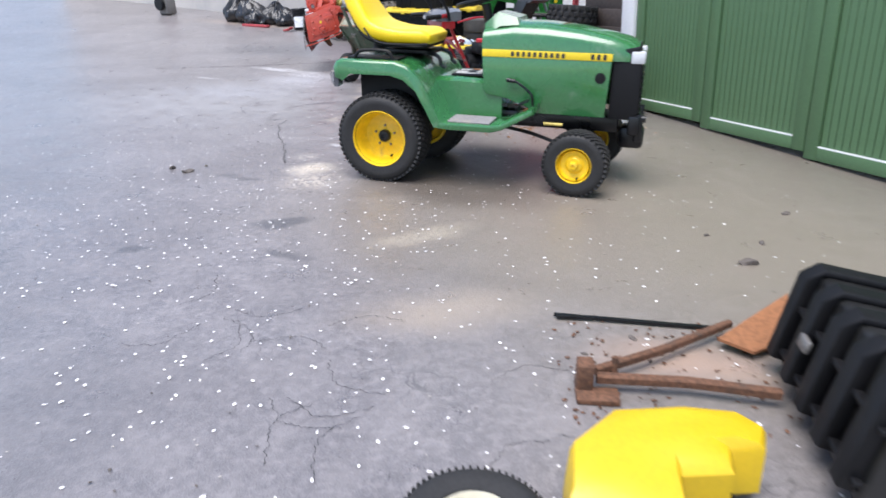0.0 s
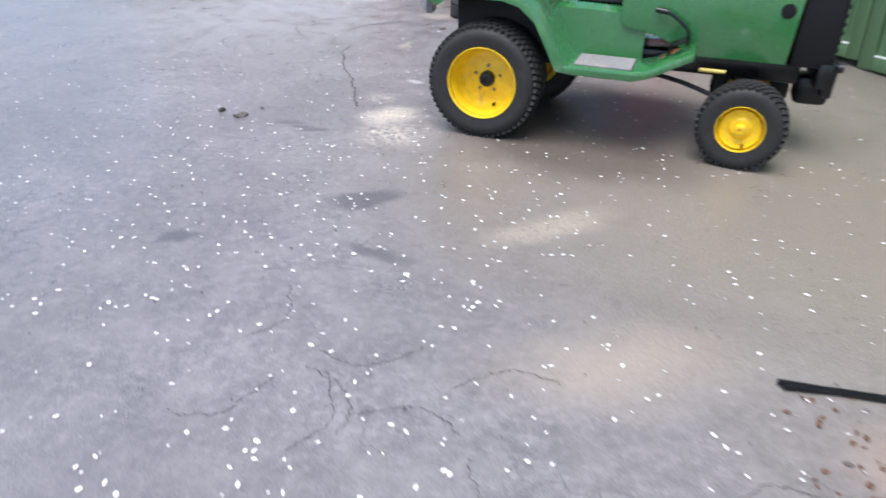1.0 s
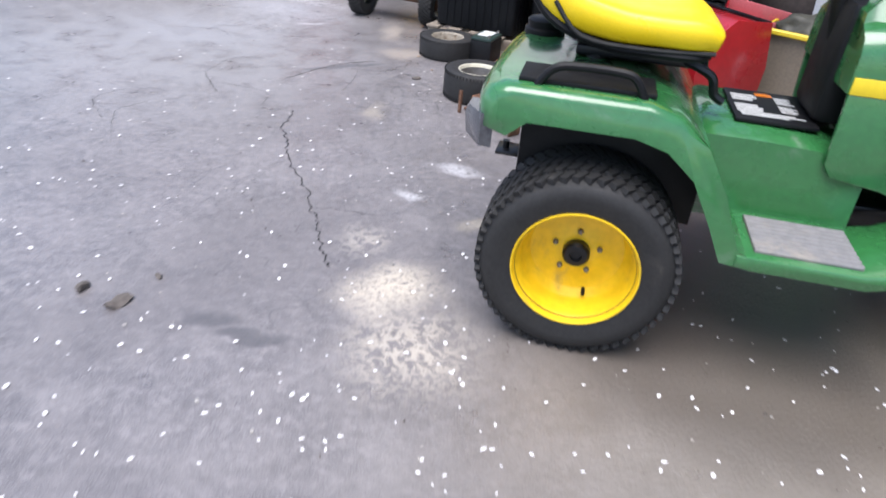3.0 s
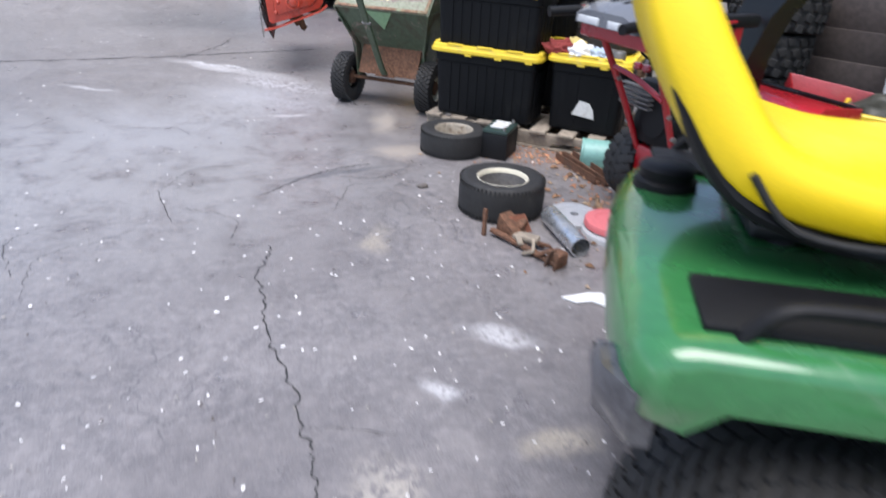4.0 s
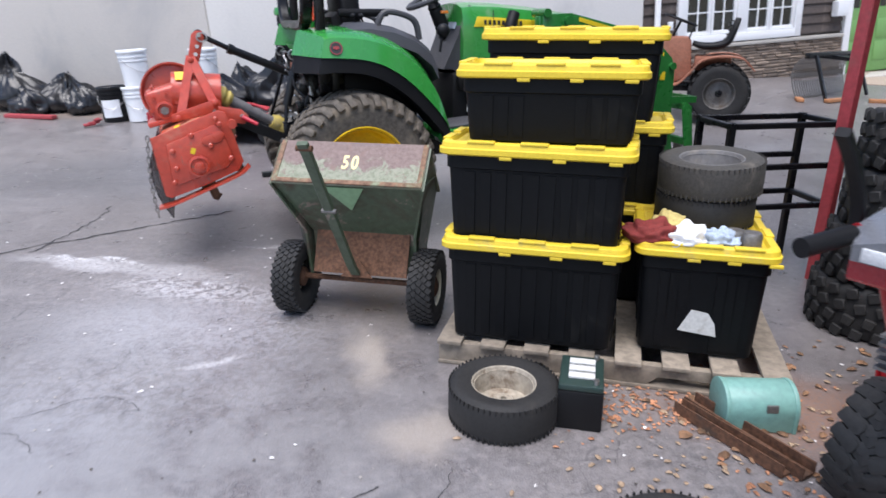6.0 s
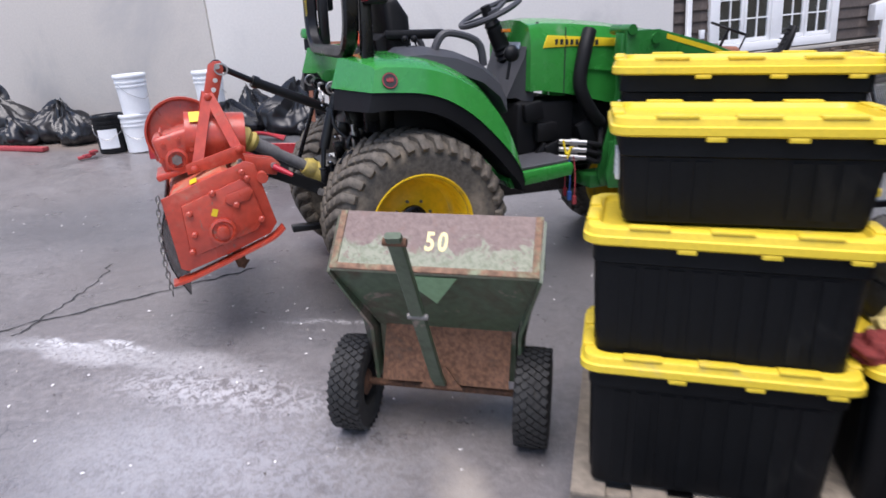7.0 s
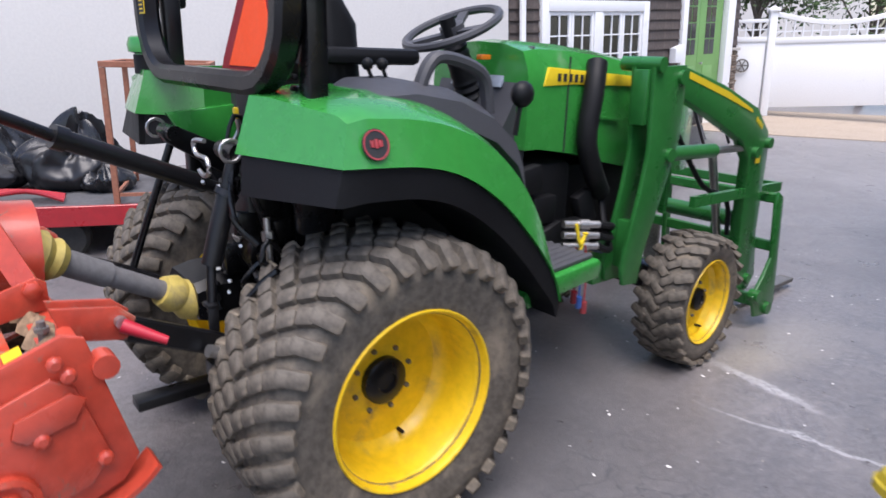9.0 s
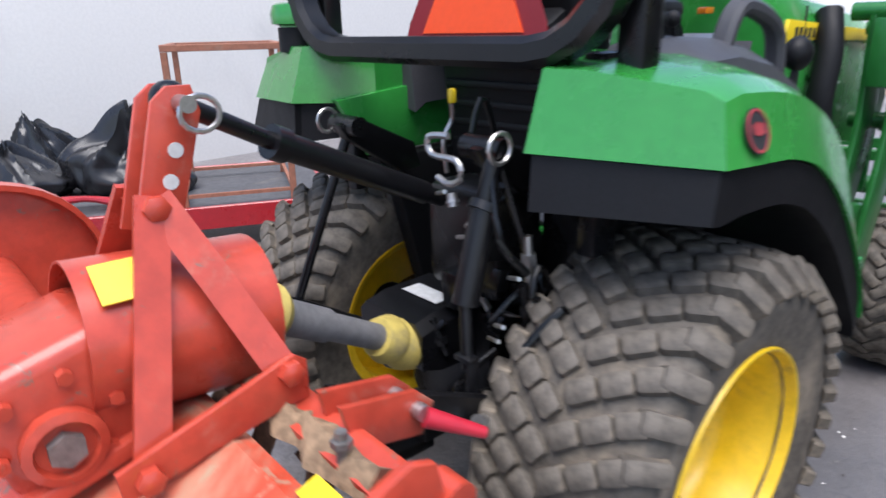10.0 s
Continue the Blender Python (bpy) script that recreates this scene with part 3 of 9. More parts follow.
# ---- walls ----
def wall_between(name, a, b, height, thick, material, label, low=-1.8):
    """An upright wall between two points of the yard; its face looks to the yard."""
    p, q = GROUND @ Vector((*a, rise(*a))), GROUND @ Vector((*b, rise(*b)))
    d = q - p
    turn = math.degrees(math.atan2(d.y, d.x))
    bm = bm_of()
    length = math.hypot(d.x, d.y)
    box(bm, (length / 2, thick / 2, (height + low) / 2), (length, thick, height - low), 0.01)
    ob = single(name, bm, material, Matrix.Translation(p) @ pose(0, 0, 0, 0, 0, turn), label, "wall", kind="structure")
    return ob


wall_west = wall_between("wall_west", (-13.35, 22.85), (-2.21, 15.97), 4.6, 0.3, STUCCO, "tall grey-beige stucco wall with small bolt heads")
wall_north = wall_between("wall_north", (-2.19, 15.97), (4.60, 17.42), 4.6, 0.3, STUCCO_WHITE, "tall pale painted stucco wall with small bolt heads")


def bolt_heads(wall, places, z):
    me = None
    for x in places:
        if me is None:
            bm = bm_of()
            lathe(bm, [(0.012, 0.004), (0.028, 0.0), (0.026, -0.018), (0.012, -0.026), (0.002, -0.028)], "y", 10)
            me = mesh_of("bolt_head", bm, WHITE_PLASTIC)
        piece("bolt_head", me, wall, pose(x, 0, z))


bolt_heads(wall_north, [0.45, 0.95, 1.42, 2.4, 3.4, 4.4, 5.4], 1.66)
bolt_heads(wall_west, [12.35, 11.95, 11.55, 9.6, 8.7], 1.60)


# ---- house ----
HOUSE = upright(4.64, 17.45, 6.8, -rise(4.64, 17.45))
house = thing("house", "brown shingled house with white double window, stone base and green door", "house", HOUSE)


def box_part(name, lo, hi, material, parent, bevel=0.0, label=""):
    bm = bm_of()
    box(bm, [(a + b) / 2 for a, b in zip(lo, hi)], [b - a for a, b in zip(lo, hi)], bevel)
    return part(name, bm, material, parent, label)


W0, W1, WB, WT, D0, D1 = 0.67, 3.32, 0.81, 2.17, 4.46, 5.98
END = 6.36
house_wall = box_part("wall", (0, 0.06, 0.7), (W0 + 0.05, 0.26, 4.4), MORTAR, house, label="brown sheathing behind the shingles")
for lo, hi in (((W0 + 0.05, 0.06, WT - 0.05), (W1 - 0.05, 0.26, 4.4)), ((W0 + 0.05, 0.06, 0.7), (W1 - 0.05, 0.26, WB + 0.05)), ((W1 - 0.05, 0.06, 0.7), (D0 + 0.02, 0.26, 4.4)), ((D0 + 0.02, 0.06, 2.55), (D1 - 0.02, 0.26, 4.4)), ((D1 - 0.02, 0.06, -0.4), (END, 0.26, 4.4))):
    box_part("wall", lo, hi, MORTAR, house)
box_part("foundation", (0, 0.06, -0.6), (D0 + 0.02, 0.26, 0.69), MORTAR, house)
box_part("back_wall", (-0.4, 4.0, -0.6), (END, 4.2, 4.4), MORTAR, house)
box_part("side_wall", (END - 0.2, 0.27, -0.6), (END, 3.99, 4.4), SIDING, house)
box_part("roof", (-0.6, -0.25, 4.41), (END + 0.25, 4.4, 4.55), MORTAR, house, 0.02, "dark roof slab with a small overhang")
box_part("floor", (0, 0.27, -0.5), (END - 0.21, 3.98, 0.0), MORTAR, house)

# lapped shingle courses
shingle_mesh = {}


def shingle_row(x0, x1, z, parent, exposure=0.172):
    n = max(1, round((x1 - x0) / 1.15))
    w = (x1 - x0) / n
    key = round(w, 3)
    if key not in shingle_mesh:
        bm = bm_of()
        prism(bm, [(0.002, -0.004), (w - 0.002, -0.004), (w - 0.002, exposure), (0.002, exposure)], 0, 0.012)
        for v in bm.verts:
            v.co.y += 0.030 * (v.co.z / exposure) - 0.0
        shingle_mesh[key] = mesh_of("shingle", bm, SIDING)
    for i in range(n):
        piece("shingle", shingle_mesh[key], parent, pose(x0 + i * w, 0.012, z))


z = 0.84
while z < 3.6:
    spans = [(0.0, END)]
    if z < WT + 0.02:
        spans = [(0.0, W0 - 0.01), (W1 + 0.01, END)]
    if z < 2.62:
        spans = [(a, b) for a, b in spans if b < END - 0.1] + [(spans[-1][0], D0 - 0.13), (D1 + 0.13, END)]
    for a, b in spans:
        if b - a > 0.05:
            shingle_row(a, b, z, house)
    z += 0.172

# ledge stones under the sill, each a piece
rng = random.Random(7)
stone_meshes = []
for k in range(8):
    bm = bm_of()
    box(bm, (0, 0, 0), (1, 1, 1), 0.09, segs=1)
    jitter(bm, 0.09, 1.7, k * 3.1)
    stone_meshes.append(mesh_of("stone", bm, STONE, 60))


def stone_field(x0, x1, z0, z1, parent, y=0.03, row=0.055):
    z = z0
    while z < z1 - 0.01:
        h = min(row * rng.uniform(0.7, 1.35), z1 - z)
        x = x0
        while x < x1 - 0.03:
            w = min(rng.uniform(0.10, 0.34), x1 - x)
            m = pose(x + w / 2, y, z + h / 2) @ Matrix.Diagonal((w * 0.97, rng.uniform(0.07, 0.13), h * 0.9, 1))
            piece("stone", rng.choice(stone_meshes), parent, m)
            x += w
        z += h


stone_field(1.9, D0 - 0.02, 0.02, 0.72, house)
stone_field(0.0, 1.9, 0.32, 0.72, house, row=0.075)
stone_field(D1 + 0.06, END, 0.0, 1.25, house)
box_part("stone_cap", (0, -0.05, 0.725), (D0 - 0.12, 0.06, 0.79), CONCRETE, house, 0.012, "pale stone sill course")
box_part("stone_cap", (D1 + 0.13, -0.05, 1.255), (END + 0.02, 0.06, 1.31), CONCRETE, house, 0.012)

# downpipe and outlet box
bm = bm_of()
bar(bm, [(0.24, -0.05, 4.3), (0.24, -0.05, 0.92), (0.20, -0.07, 0.84), (0.06, -0.10, 0.80)], 0.085, 0.07, 0.012, up=(0, 1, 0))
part("downpipe", bm, WHITE_PAINT, house, "cream metal downpipe")
box_part("outlet_box", (0.47, -0.05, 1.08), (0.56, 0.0, 1.22), WHITE_PLASTIC, house, 0.008)

# window: casing, mullion, four sashes with six panes each
window = box_part("window", (W0, -0.03, WB), (W0 + 0.15, 0.08, WT), WHITE_PAINT, house, 0.006, "white double casement window with small panes")
box_part("casing", (W1 - 0.15, -0.03, WB), (W1, 0.08, WT), WHITE_PAINT, window, 0.006)
box_part("casing", (W0 + 0.151, -0.03, WT - 0.17), (W1 - 0.151, 0.08, WT), WHITE_PAINT, window, 0.006)
box_part("sill", (W0 + 0.151, -0.05, WB), (W1 - 0.151, 0.08, WB + 0.14), WHITE_PAINT, window, 0.006)
box_part("mullion", (1.90, -0.025, WB + 0.141), (2.09, 0.08, WT - 0.171), WHITE_PAINT, window, 0.006)
for x0, x1 in ((0.825, 1.355), (1.365, 1.895), (2.095, 2.62), (2.63, 3.165)):
    sash = bm_of()
    z0, z1 = WB + 0.145, WT - 0.175
    for lo, hi in (((x0, 0.0, z0), (x0 + 0.055, 0.05, z1)), ((x1 - 0.055, 0.0, z0), (x1, 0.05, z1)), ((x0 + 0.055, 0.0, z1 - 0.055), (x1 - 0.055, 0.05, z1)), ((x0 + 0.055, 0.0, z0), (x1 - 0.055, 0.05, z0 + 0.065))):
        box(sash, [(a + b) / 2 for a, b in zip(lo, hi)], [b - a for a, b in zip(lo, hi)], 0.004)
    gx0, gx1, gz0, gz1 = x0 + 0.055, x1 - 0.055, z0 + 0.065, z1 - 0.055
    box(sash, ((gx0 + gx1) / 2, 0.02, (gz0 + gz1) / 2), (0.022, 0.035, gz1 - gz0))
    for k in (1, 2):
        box(sash, ((gx0 + gx1) / 2, 0.0205, gz0 + (gz1 - gz0) * k / 3), (gx1 - gx0, 0.033, 0.022))
    part("sash", sash, WHITE_PAINT, window)
    for i in range(2):
        for k in range(3):
            w, h = (gx1 - gx0) / 2, (gz1 - gz0) / 3
            box_part("pane", (gx0 + i * w + 0.011, 0.026, gz0 + k * h + 0.011), (gx0 + (i + 1) * w - 0.011, 0.031, gz0 + (k + 1) * h - 0.011), GLASS_DARK, window)

# green entrance door with a glazed side panel
door = box_part("door", (D0 + 0.60, 0.09, 0.02), (D1 - 0.14, 0.14, 2.5), DOOR_GREEN, house, 0.004, "light green door with small glass panes")
side_light = box_part("side_panel", (D0 + 0.05, 0.09, 0.02), (D0 + 0.59, 0.14, 2.5), DOOR_GREEN, house, 0.004, "light green fixed panel beside the door")
for x0, x1, owner in ((D0 + 0.16, D0 + 0.5, side_light), (D0 + 0.80, D1 - 0.38, door)):
    for i in range(2):
        for k in range(4):
            w, h = (x1 - x0) / 2, 0.30
            box_part("pane", (x0 + i * w + 0.012, 0.082, 1.22 + k * h), (x0 + (i + 1) * w - 0.012, 0.088, 1.22 + (k + 1) * h - 0.025), GLASS_DARK, owner)
    for k in range(2):
        box_part("moulding", (x0, 0.078, 0.22 + k * 0.42), (x1, 0.089, 0.58 + k * 0.42), DOOR_GREEN, owner, 0.006)
bm = bm_of()
lathe(bm, [(0.012, 0.0), (0.012, -0.03), (0.026, -0.04), (0.026, -0.06), (0.01, -0.068)], "y", 14, (D0 + 0.68, 0.088, 1.05))
part("knob", bm, STEEL, door)
for x0, x1 in ((D0 - 0.11, D0 + 0.04), (D1 - 0.13, D1 + 0.12)):
    box_part("door_casing", (x0, -0.03, -0.1), (x1, 0.10, 2.5), WHITE_PAINT, house, 0.006, "white door casing")
box_part("door_head", (D0 - 0.11, -0.03, 2.505), (D1 + 0.12, 0.10, 2.62), WHITE_PAINT, house, 0.006)
box_part("door_step", (D0 - 0.2, -0.55, -0.4), (D1 + 0.4, 0.05, 0.0), CONCRETE, house, 0.015, "pale concrete door step")
bm = bm_of()
prism(bm, [(4.02, 1.10), (4.27, 1.10), (4.27, 1.42), (4.02, 1.36)], -0.14, 0.0, 0.008)
part("mailbox", bm, WHITE_PLASTIC, house, "small white mailbox")

# ---- gate and fence ----
GATE = upright(11.02, 18.62, -38.6)
gate = thing("fence_gate", "white panel fence gate with lattice top and sagging rail", "fence", GATE)
box_part("panel", (0.02, 0.0, 0.1), (0.84, 0.04, 1.45), WHITE_PAINT, gate, 0.004)
box_part("rail", (0.0, -0.025, 1.451), (0.86, 0.06, 1.55), WHITE_PAINT, gate, 0.006)
box_part("rail", (0.0, -0.025, 1.83), (0.86, 0.06, 1.90), WHITE_PAINT, gate, 0.006)


def lattice(x0, x1, z0, z1, cell, parent):
    for k in range(1, round((x1 - x0) / cell)):
        x = x0 + k * cell
        box_part("slat", (x - 0.014, 0.0, z0), (x + 0.014, 0.02, z1), WHITE_PAINT, parent)
    box_part("slat", (x0, 0.021, (z0 + z1) / 2 - 0.014), (x1, 0.035, (z0 + z1) / 2 + 0.014), WHITE_PAINT, parent)


lattice(0.0, 0.86, 1.551, 1.829, 0.143, gate)
post = box_part("post", (0.87, -0.05, -0.3), (1.02, 0.09, 2.04), WHITE_PAINT, gate, 0.01)
bm = bm_of()
loft(bm, [[(0.84, -0.08, 2.041), (1.05, -0.08, 2.041), (1.05, 0.12, 2.041), (0.84, 0.12, 2.041)], [(0.84, -0.08, 2.08), (1.05, -0.08, 2.08), (1.05, 0.12, 2.08), (0.84, 0.12, 2.08)], [(0.93, 0.01, 2.15), (0.96, 0.01, 2.15), (0.96, 0.03, 2.15), (0.93, 0.03, 2.15)]])
part("post_cap", bm, WHITE_PAINT, post)
for x0 in (1.03, 3.6):
    box_part("panel", (x0, 0.0, 0.1), (x0 + 2.45, 0.04, 1.40), WHITE_PAINT, gate, 0.004)
    box_part("rail", (x0, -0.025, 1.401), (x0 + 2.45, 0.06, 1.52), WHITE_PAINT, gate, 0.006)
    bm = bm_of()
    sag = [(x0 + 2.45 * i / 14, 0.02, 1.98 - 0.20 * math.sin(math.pi * i / 14)) for i in range(15)]
    bar(bm, sag, 0.07, 0.10, 0.01)
    part("top_rail", bm, WHITE_PAINT, gate, "curved white top rail")
    for i in range(1, 14):
        x, y, z = sag[i]
        box_part("slat", (x - 0.014, 0.0, 1.521), (x + 0.014, 0.02, z - 0.05), WHITE_PAINT, gate)
    box_part("slat", (x0, 0.021, 1.62), (x0 + 2.45, 0.035, 1.65), WHITE_PAINT, gate)
    box_part("post", (x0 + 2.46, -0.05, -0.3), (x0 + 2.56, 0.09, 2.04), WHITE_PAINT, gate, 0.01)
# black strip put in to stand for the shade below the gate panel
box_part("gate_shadow_gap", (0.02, 0.01, 0.02), (0.84, 0.03, 0.095), BLACK_MATT, gate)
bm = bm_of()
bmesh.ops.create_circle(bm, cap_ends=False, segments=4, radius=0.001)
bm.clear()
ring_sweep(bm, [(0.40 + 0.125 * math.cos(a * math.pi / 12), -0.05, 0.98 + 0.125 * math.sin(a * math.pi / 12)) for a in range(24)], disc_section(0.016, 6), closed=True, up=(0, 1, 0))
for a in (0, 60, 120):
    c, s = 0.12 * math.cos(radians(a)), 0.12 * math.sin(radians(a))
    rod(bm, (0.40 - c, -0.045, 0.98 - s), (0.40 + c, -0.045, 0.98 + s), 0.012, seg=6)
part("wheel_ornament", bm, DULL_STEEL, gate, "round spoked metal wheel ornament")

# distance behind the gate: pale house and greenery
far_house = thing("far_house", "pale grey house partly hidden behind the gate", "house", upright(17.5, 26.5, -38.6))
box_part("wall", (-6, 0, -0.5), (7, 0.3, 6), STUCCO_WHITE, far_house, 0.02)
for x in (-1.5, 1.2):
    w = box_part("window", (x, -0.05, 1.2), (x + 1.1, -0.005, 2.7), WHITE_PAINT, far_house, 0.01)
    box_part("pane", (x + 0.1, -0.07, 1.3), (x + 1.0, -0.055, 2.6), GLASS_DARK, w)
FOLIAGE = surface("leaf_green", (0.055, 0.105, 0.030), 0.6, vary=0.5, grain=6, bump=0)
BARK = surface("grey_bark", (0.14, 0.12, 0.10), 0.9, vary=0.3, grain=30, bump=0.6)


def shrub_tree(x, y, height, spread, count, seed):
    """A slim tree: tapered trunk with limbs, and a crown of many small leaves."""
    rng = random.Random(seed)
    tree = thing("tree", "leafy green tree behind the white gate", "tree", on_ground(x, y, 0), "trees behind the gate")
    bm = bm_of()
    rod(bm, (0, 0, -0.2), (0.05, 0.02, height * 0.55), 0.11, 0.06, 10)
    tips = []
    for k in range(9):
        a, z0 = k * 2.4, height * rng.uniform(0.25, 0.55)
        tip = (math.cos(a) * spread * rng.uniform(0.5, 0.9), math.sin(a) * spread * rng.uniform(0.5, 0.9), z0 + height * rng.uniform(0.15, 0.4))
        rod(bm, (0.03, 0.01, z0), tip, 0.04, 0.012, 6)
        tips.append(Vector(tip))
    part("trunk", bm, BARK, tree)
    verts, faces = [], []
    for k in range(count):
        c = rng.choice(tips) + Vector((rng.gauss(0, 0.45), rng.gauss(0, 0.45), rng.gauss(0, 0.4)))
        d = Vector((rng.uniform(-1, 1), rng.uniform(-1, 1), rng.uniform(-1, 1))).normalized()
        e = d.orthogonal().normalized()
        s = rng.uniform(0.05, 0.11)
        i = len(verts)
        verts += [c - d * s, c + e * s * 0.5, c + d * s, c - e * s * 0.5]
        faces.append((i, i + 1, i + 2, i + 3))
    me = bpy.data.meshes.new("crown")
    me.from_pydata(verts, [], faces)
    me.materials.append(FOLIAGE)
    crown = new("crown", me)
    crown.parent = tree


shrub_tree(14.5, 20.5, 4.6, 1.3, 5000, 3)
shrub_tree(17.3, 19.0, 5.0, 1.5, 5000, 4)

# ---- garage ----
GAR = upright(2.13, 8.22, -64.2)
garage = thing("garage", "garage with green panelled doors, white corner post and brown siding", "garage", GAR)
LEAF_W = 1.12
box_part("wall", (-1.0, 0.09, -0.4), (-0.205, 0.25, 3.2), MORTAR, garage)
box_part("side_wall", (-1.0, 0.255, -0.4), (-0.85, 4.2, 3.2), MORTAR, garage)
for k in range(19):
    zz = -0.2 + k * 0.178
    bm = bm_of()
    box(bm, (0, 0, 0), (0.79, 0.02, 0.186), 0.003, Matrix.Rotation(radians(5), 3, "X"))
    shift(bm, Matrix.Translation((-0.605, 0.068, zz)))
    part("board", bm, SIDING, garage)
    bm = bm_of()
    box(bm, (0, 0, 0), (0.02, 3.9, 0.186), 0.003, Matrix.Rotation(radians(-5), 3, "Y"))
    shift(bm, Matrix.Translation((-1.022, 2.15, zz)))
    part("board", bm, SIDING, garage)
box_part("corner_post", (-0.20, -0.02, -0.3), (0.0, 0.25, 3.2), WHITE_PAINT, garage, 0.01, "white painted corner post")
box_part("lintel", (0.002, 0.0, 2.42), (6.9, 0.25, 3.2), WHITE_PAINT, garage, 0.01)
box_part("end_wall", (6.91, 0.0, -0.8), (9.5, 0.25, 3.2), SIDING, garage)
box_part("roof", (-1.3, -0.4, 3.21), (9.8, 4.4, 3.35), MORTAR, garage, 0.02)
box_part("back_wall", (-0.84, 4.05, -0.8), (9.5, 4.2, 3.2), MORTAR, garage)
for k in range(6):
    x0 = -0.10 + k * LEAF_W + 0.004
    if k == 0:
        x0 = 0.012
    x1 = -0.10 + (k + 1) * LEAF_W - 0.006
    drop = -0.041 * (x0 + x1) / 2
    leaf = box_part("door_leaf", (x0, 0.045, drop + 0.03), (x1, 0.07, 2.4), GARAGE_GREEN, garage, 0.003, "green vertical-board garage door leaf")
    for a, b in ((x0, x0 + 0.11), (x1 - 0.11, x1)):
        box_part("stile", (a, 0.012, drop + 0.032), (b, 0.0445, 2.398), GARAGE_GREEN, leaf, 0.004)
    rail = box_part("bottom_rail", (x0 + 0.111, 0.012, drop + 0.032), (x1 - 0.111, 0.0445, drop + 0.128), GARAGE_GREEN, leaf, 0.006)
    box_part("ledge", (x0 + 0.112, 0.016, drop + 0.129), (x1 - 0.112, 0.044, drop + 0.136), WHITE_PAINT, leaf, 0.0, "pale worn ledge on the bottom rail")
    box_part("top_rail", (x0 + 0.111, 0.012, 2.25), (x1 - 0.111, 0.0445, 2.398), GARAGE_GREEN, leaf, 0.004)
    n = 15
    w = (x1 - x0 - 0.226) / n
    bm = bm_of()
    box(bm, (0, 0, 0), (w - 0.004, 0.008, 2.249 - drop - 0.137), 0.0025, segs=1)
    me = mesh_of("slat", bm, GARAGE_GREEN)
    for i in range(n):
        piece("slat", me, leaf, pose(x0 + 0.113 + (i + 0.5) * w, 0.0405, (2.249 + drop + 0.137) / 2))
bm = bm_of()
loft(bm, [[(-0.25, -0.16, -0.3), (-0.25, -0.16, -0.01), (-0.25, 0.2, 0.012), (-0.25, 0.2, -0.3)], [(6.9, -0.16, -0.6), (6.9, -0.16, -0.295), (6.9, 0.2, -0.27), (6.9, 0.2, -0.6)]])
jitter(bm, 0.004, 3)
single("threshold", bm, CONCRETE, GAR, "worn pale concrete strip under the garage doors", "threshold", kind="structure")


# ---- wheels ----
def tyre_mesh(R, W, rim, tread, seg=48, only=""):
    """A tyre about the y axis: its body, its tread blocks, or both."""
    bm = bm_of()
    h = W / 2
    drop = {"turf": 0.012, "ag": 0.046, "bar": 0.045, "smooth": 0.0, "knob": 0.05}[tread] * R
    C = R - drop
    if only != "tread":
        lathe(bm, [(rim * 0.985, -h * 0.80), (rim * 1.04, -h * 0.90), ((rim + C) / 2, -h * 1.0), (C * 0.90, -h * 0.985), (C * 0.965, -h * 0.86), (C * 0.992, -h * 0.6), (C, -h * 0.2),
               (C, h * 0.2), (C * 0.992, h * 0.6), (C * 0.965, h * 0.86), (C * 0.90, h * 0.985), ((rim + C) / 2, h * 1.0), (rim * 1.04, h * 0.90), (rim * 0.985, h * 0.80)], "y", seg, closed=True)
    if only == "body":
        return bm
    if tread == "turf":
        n = round(2 * math.pi * R / 0.033)
        for row in (-0.72, -0.36, 0.0, 0.36, 0.72):
            for i in range(n):
                a = 2 * math.pi * (i + (0.5 if round(row / 0.36) % 2 else 0)) / n
                start = len(bm.verts)
                box(bm, (0, 0, 0), (0.021, W * 0.185, 0.016), 0, Matrix.Rotation(radians(32 if row > 0 else -32), 3, "Z"))
                rr = R * (1.0 - 0.045 * abs(row) ** 3)
                shift(bm, Matrix.Rotation(a, 4, "Y") @ Matrix.Translation((0, row * h, rr - 0.002)), start)
    elif tread == "knob":
        n = 20
        for i in range(n):
            for j, row in enumerate((-0.75, -0.25, 0.25, 0.75)):
                a = 2 * math.pi * (i + 0.5 * (j % 2)) / n
                start = len(bm.verts)
                box(bm, (0, 0, 0), (R * 0.17, W * 0.19, drop * 1.6), 0.004, Matrix.Rotation(radians(15 * (1 if row > 0 else -1)), 3, "Z"), 1)
                shift(bm, Matrix.Rotation(a, 4, "Y") @ Matrix.Translation((0, row * h, R * (1 - 0.03 * row * row) - drop * 0.7)), start)
    elif tread == "smooth":
        n = 60
        for i in range(n):
            for side in (-1, 1):
                start = len(bm.verts)
                box(bm, (0, 0, 0), (0.006, W * 0.12, 0.006))
                shift(bm, Matrix.Rotation(2 * math.pi * i / n, 4, "Y") @ Matrix.Translation((0, side * 0.8 * h, R * 0.985)), start)
    return bm


def lug_mesh(length, width, height, R, W):
    """A tread block that narrows towards its top and follows the tyre's crown."""
    bm = bm_of()
    low, mid, top = (length * 1.06, width * 1.0, 0.004), (length, width, 0.006), (length * 0.80, width * 0.86, 0.008)
    loft(bm, [[(-a / 2 + c, -b / 2, z), (a / 2 - c, -b / 2, z), (a / 2, -b / 2 + c, z), (a / 2, b / 2 - c, z), (a / 2 - c, b / 2, z), (-a / 2 + c, b / 2, z), (-a / 2, b / 2 - c, z), (-a / 2, -b / 2 + c, z)] for (a, b, c), z in ((low, -height), (mid, height * 0.28), (top, height * 0.5))])
    return bm


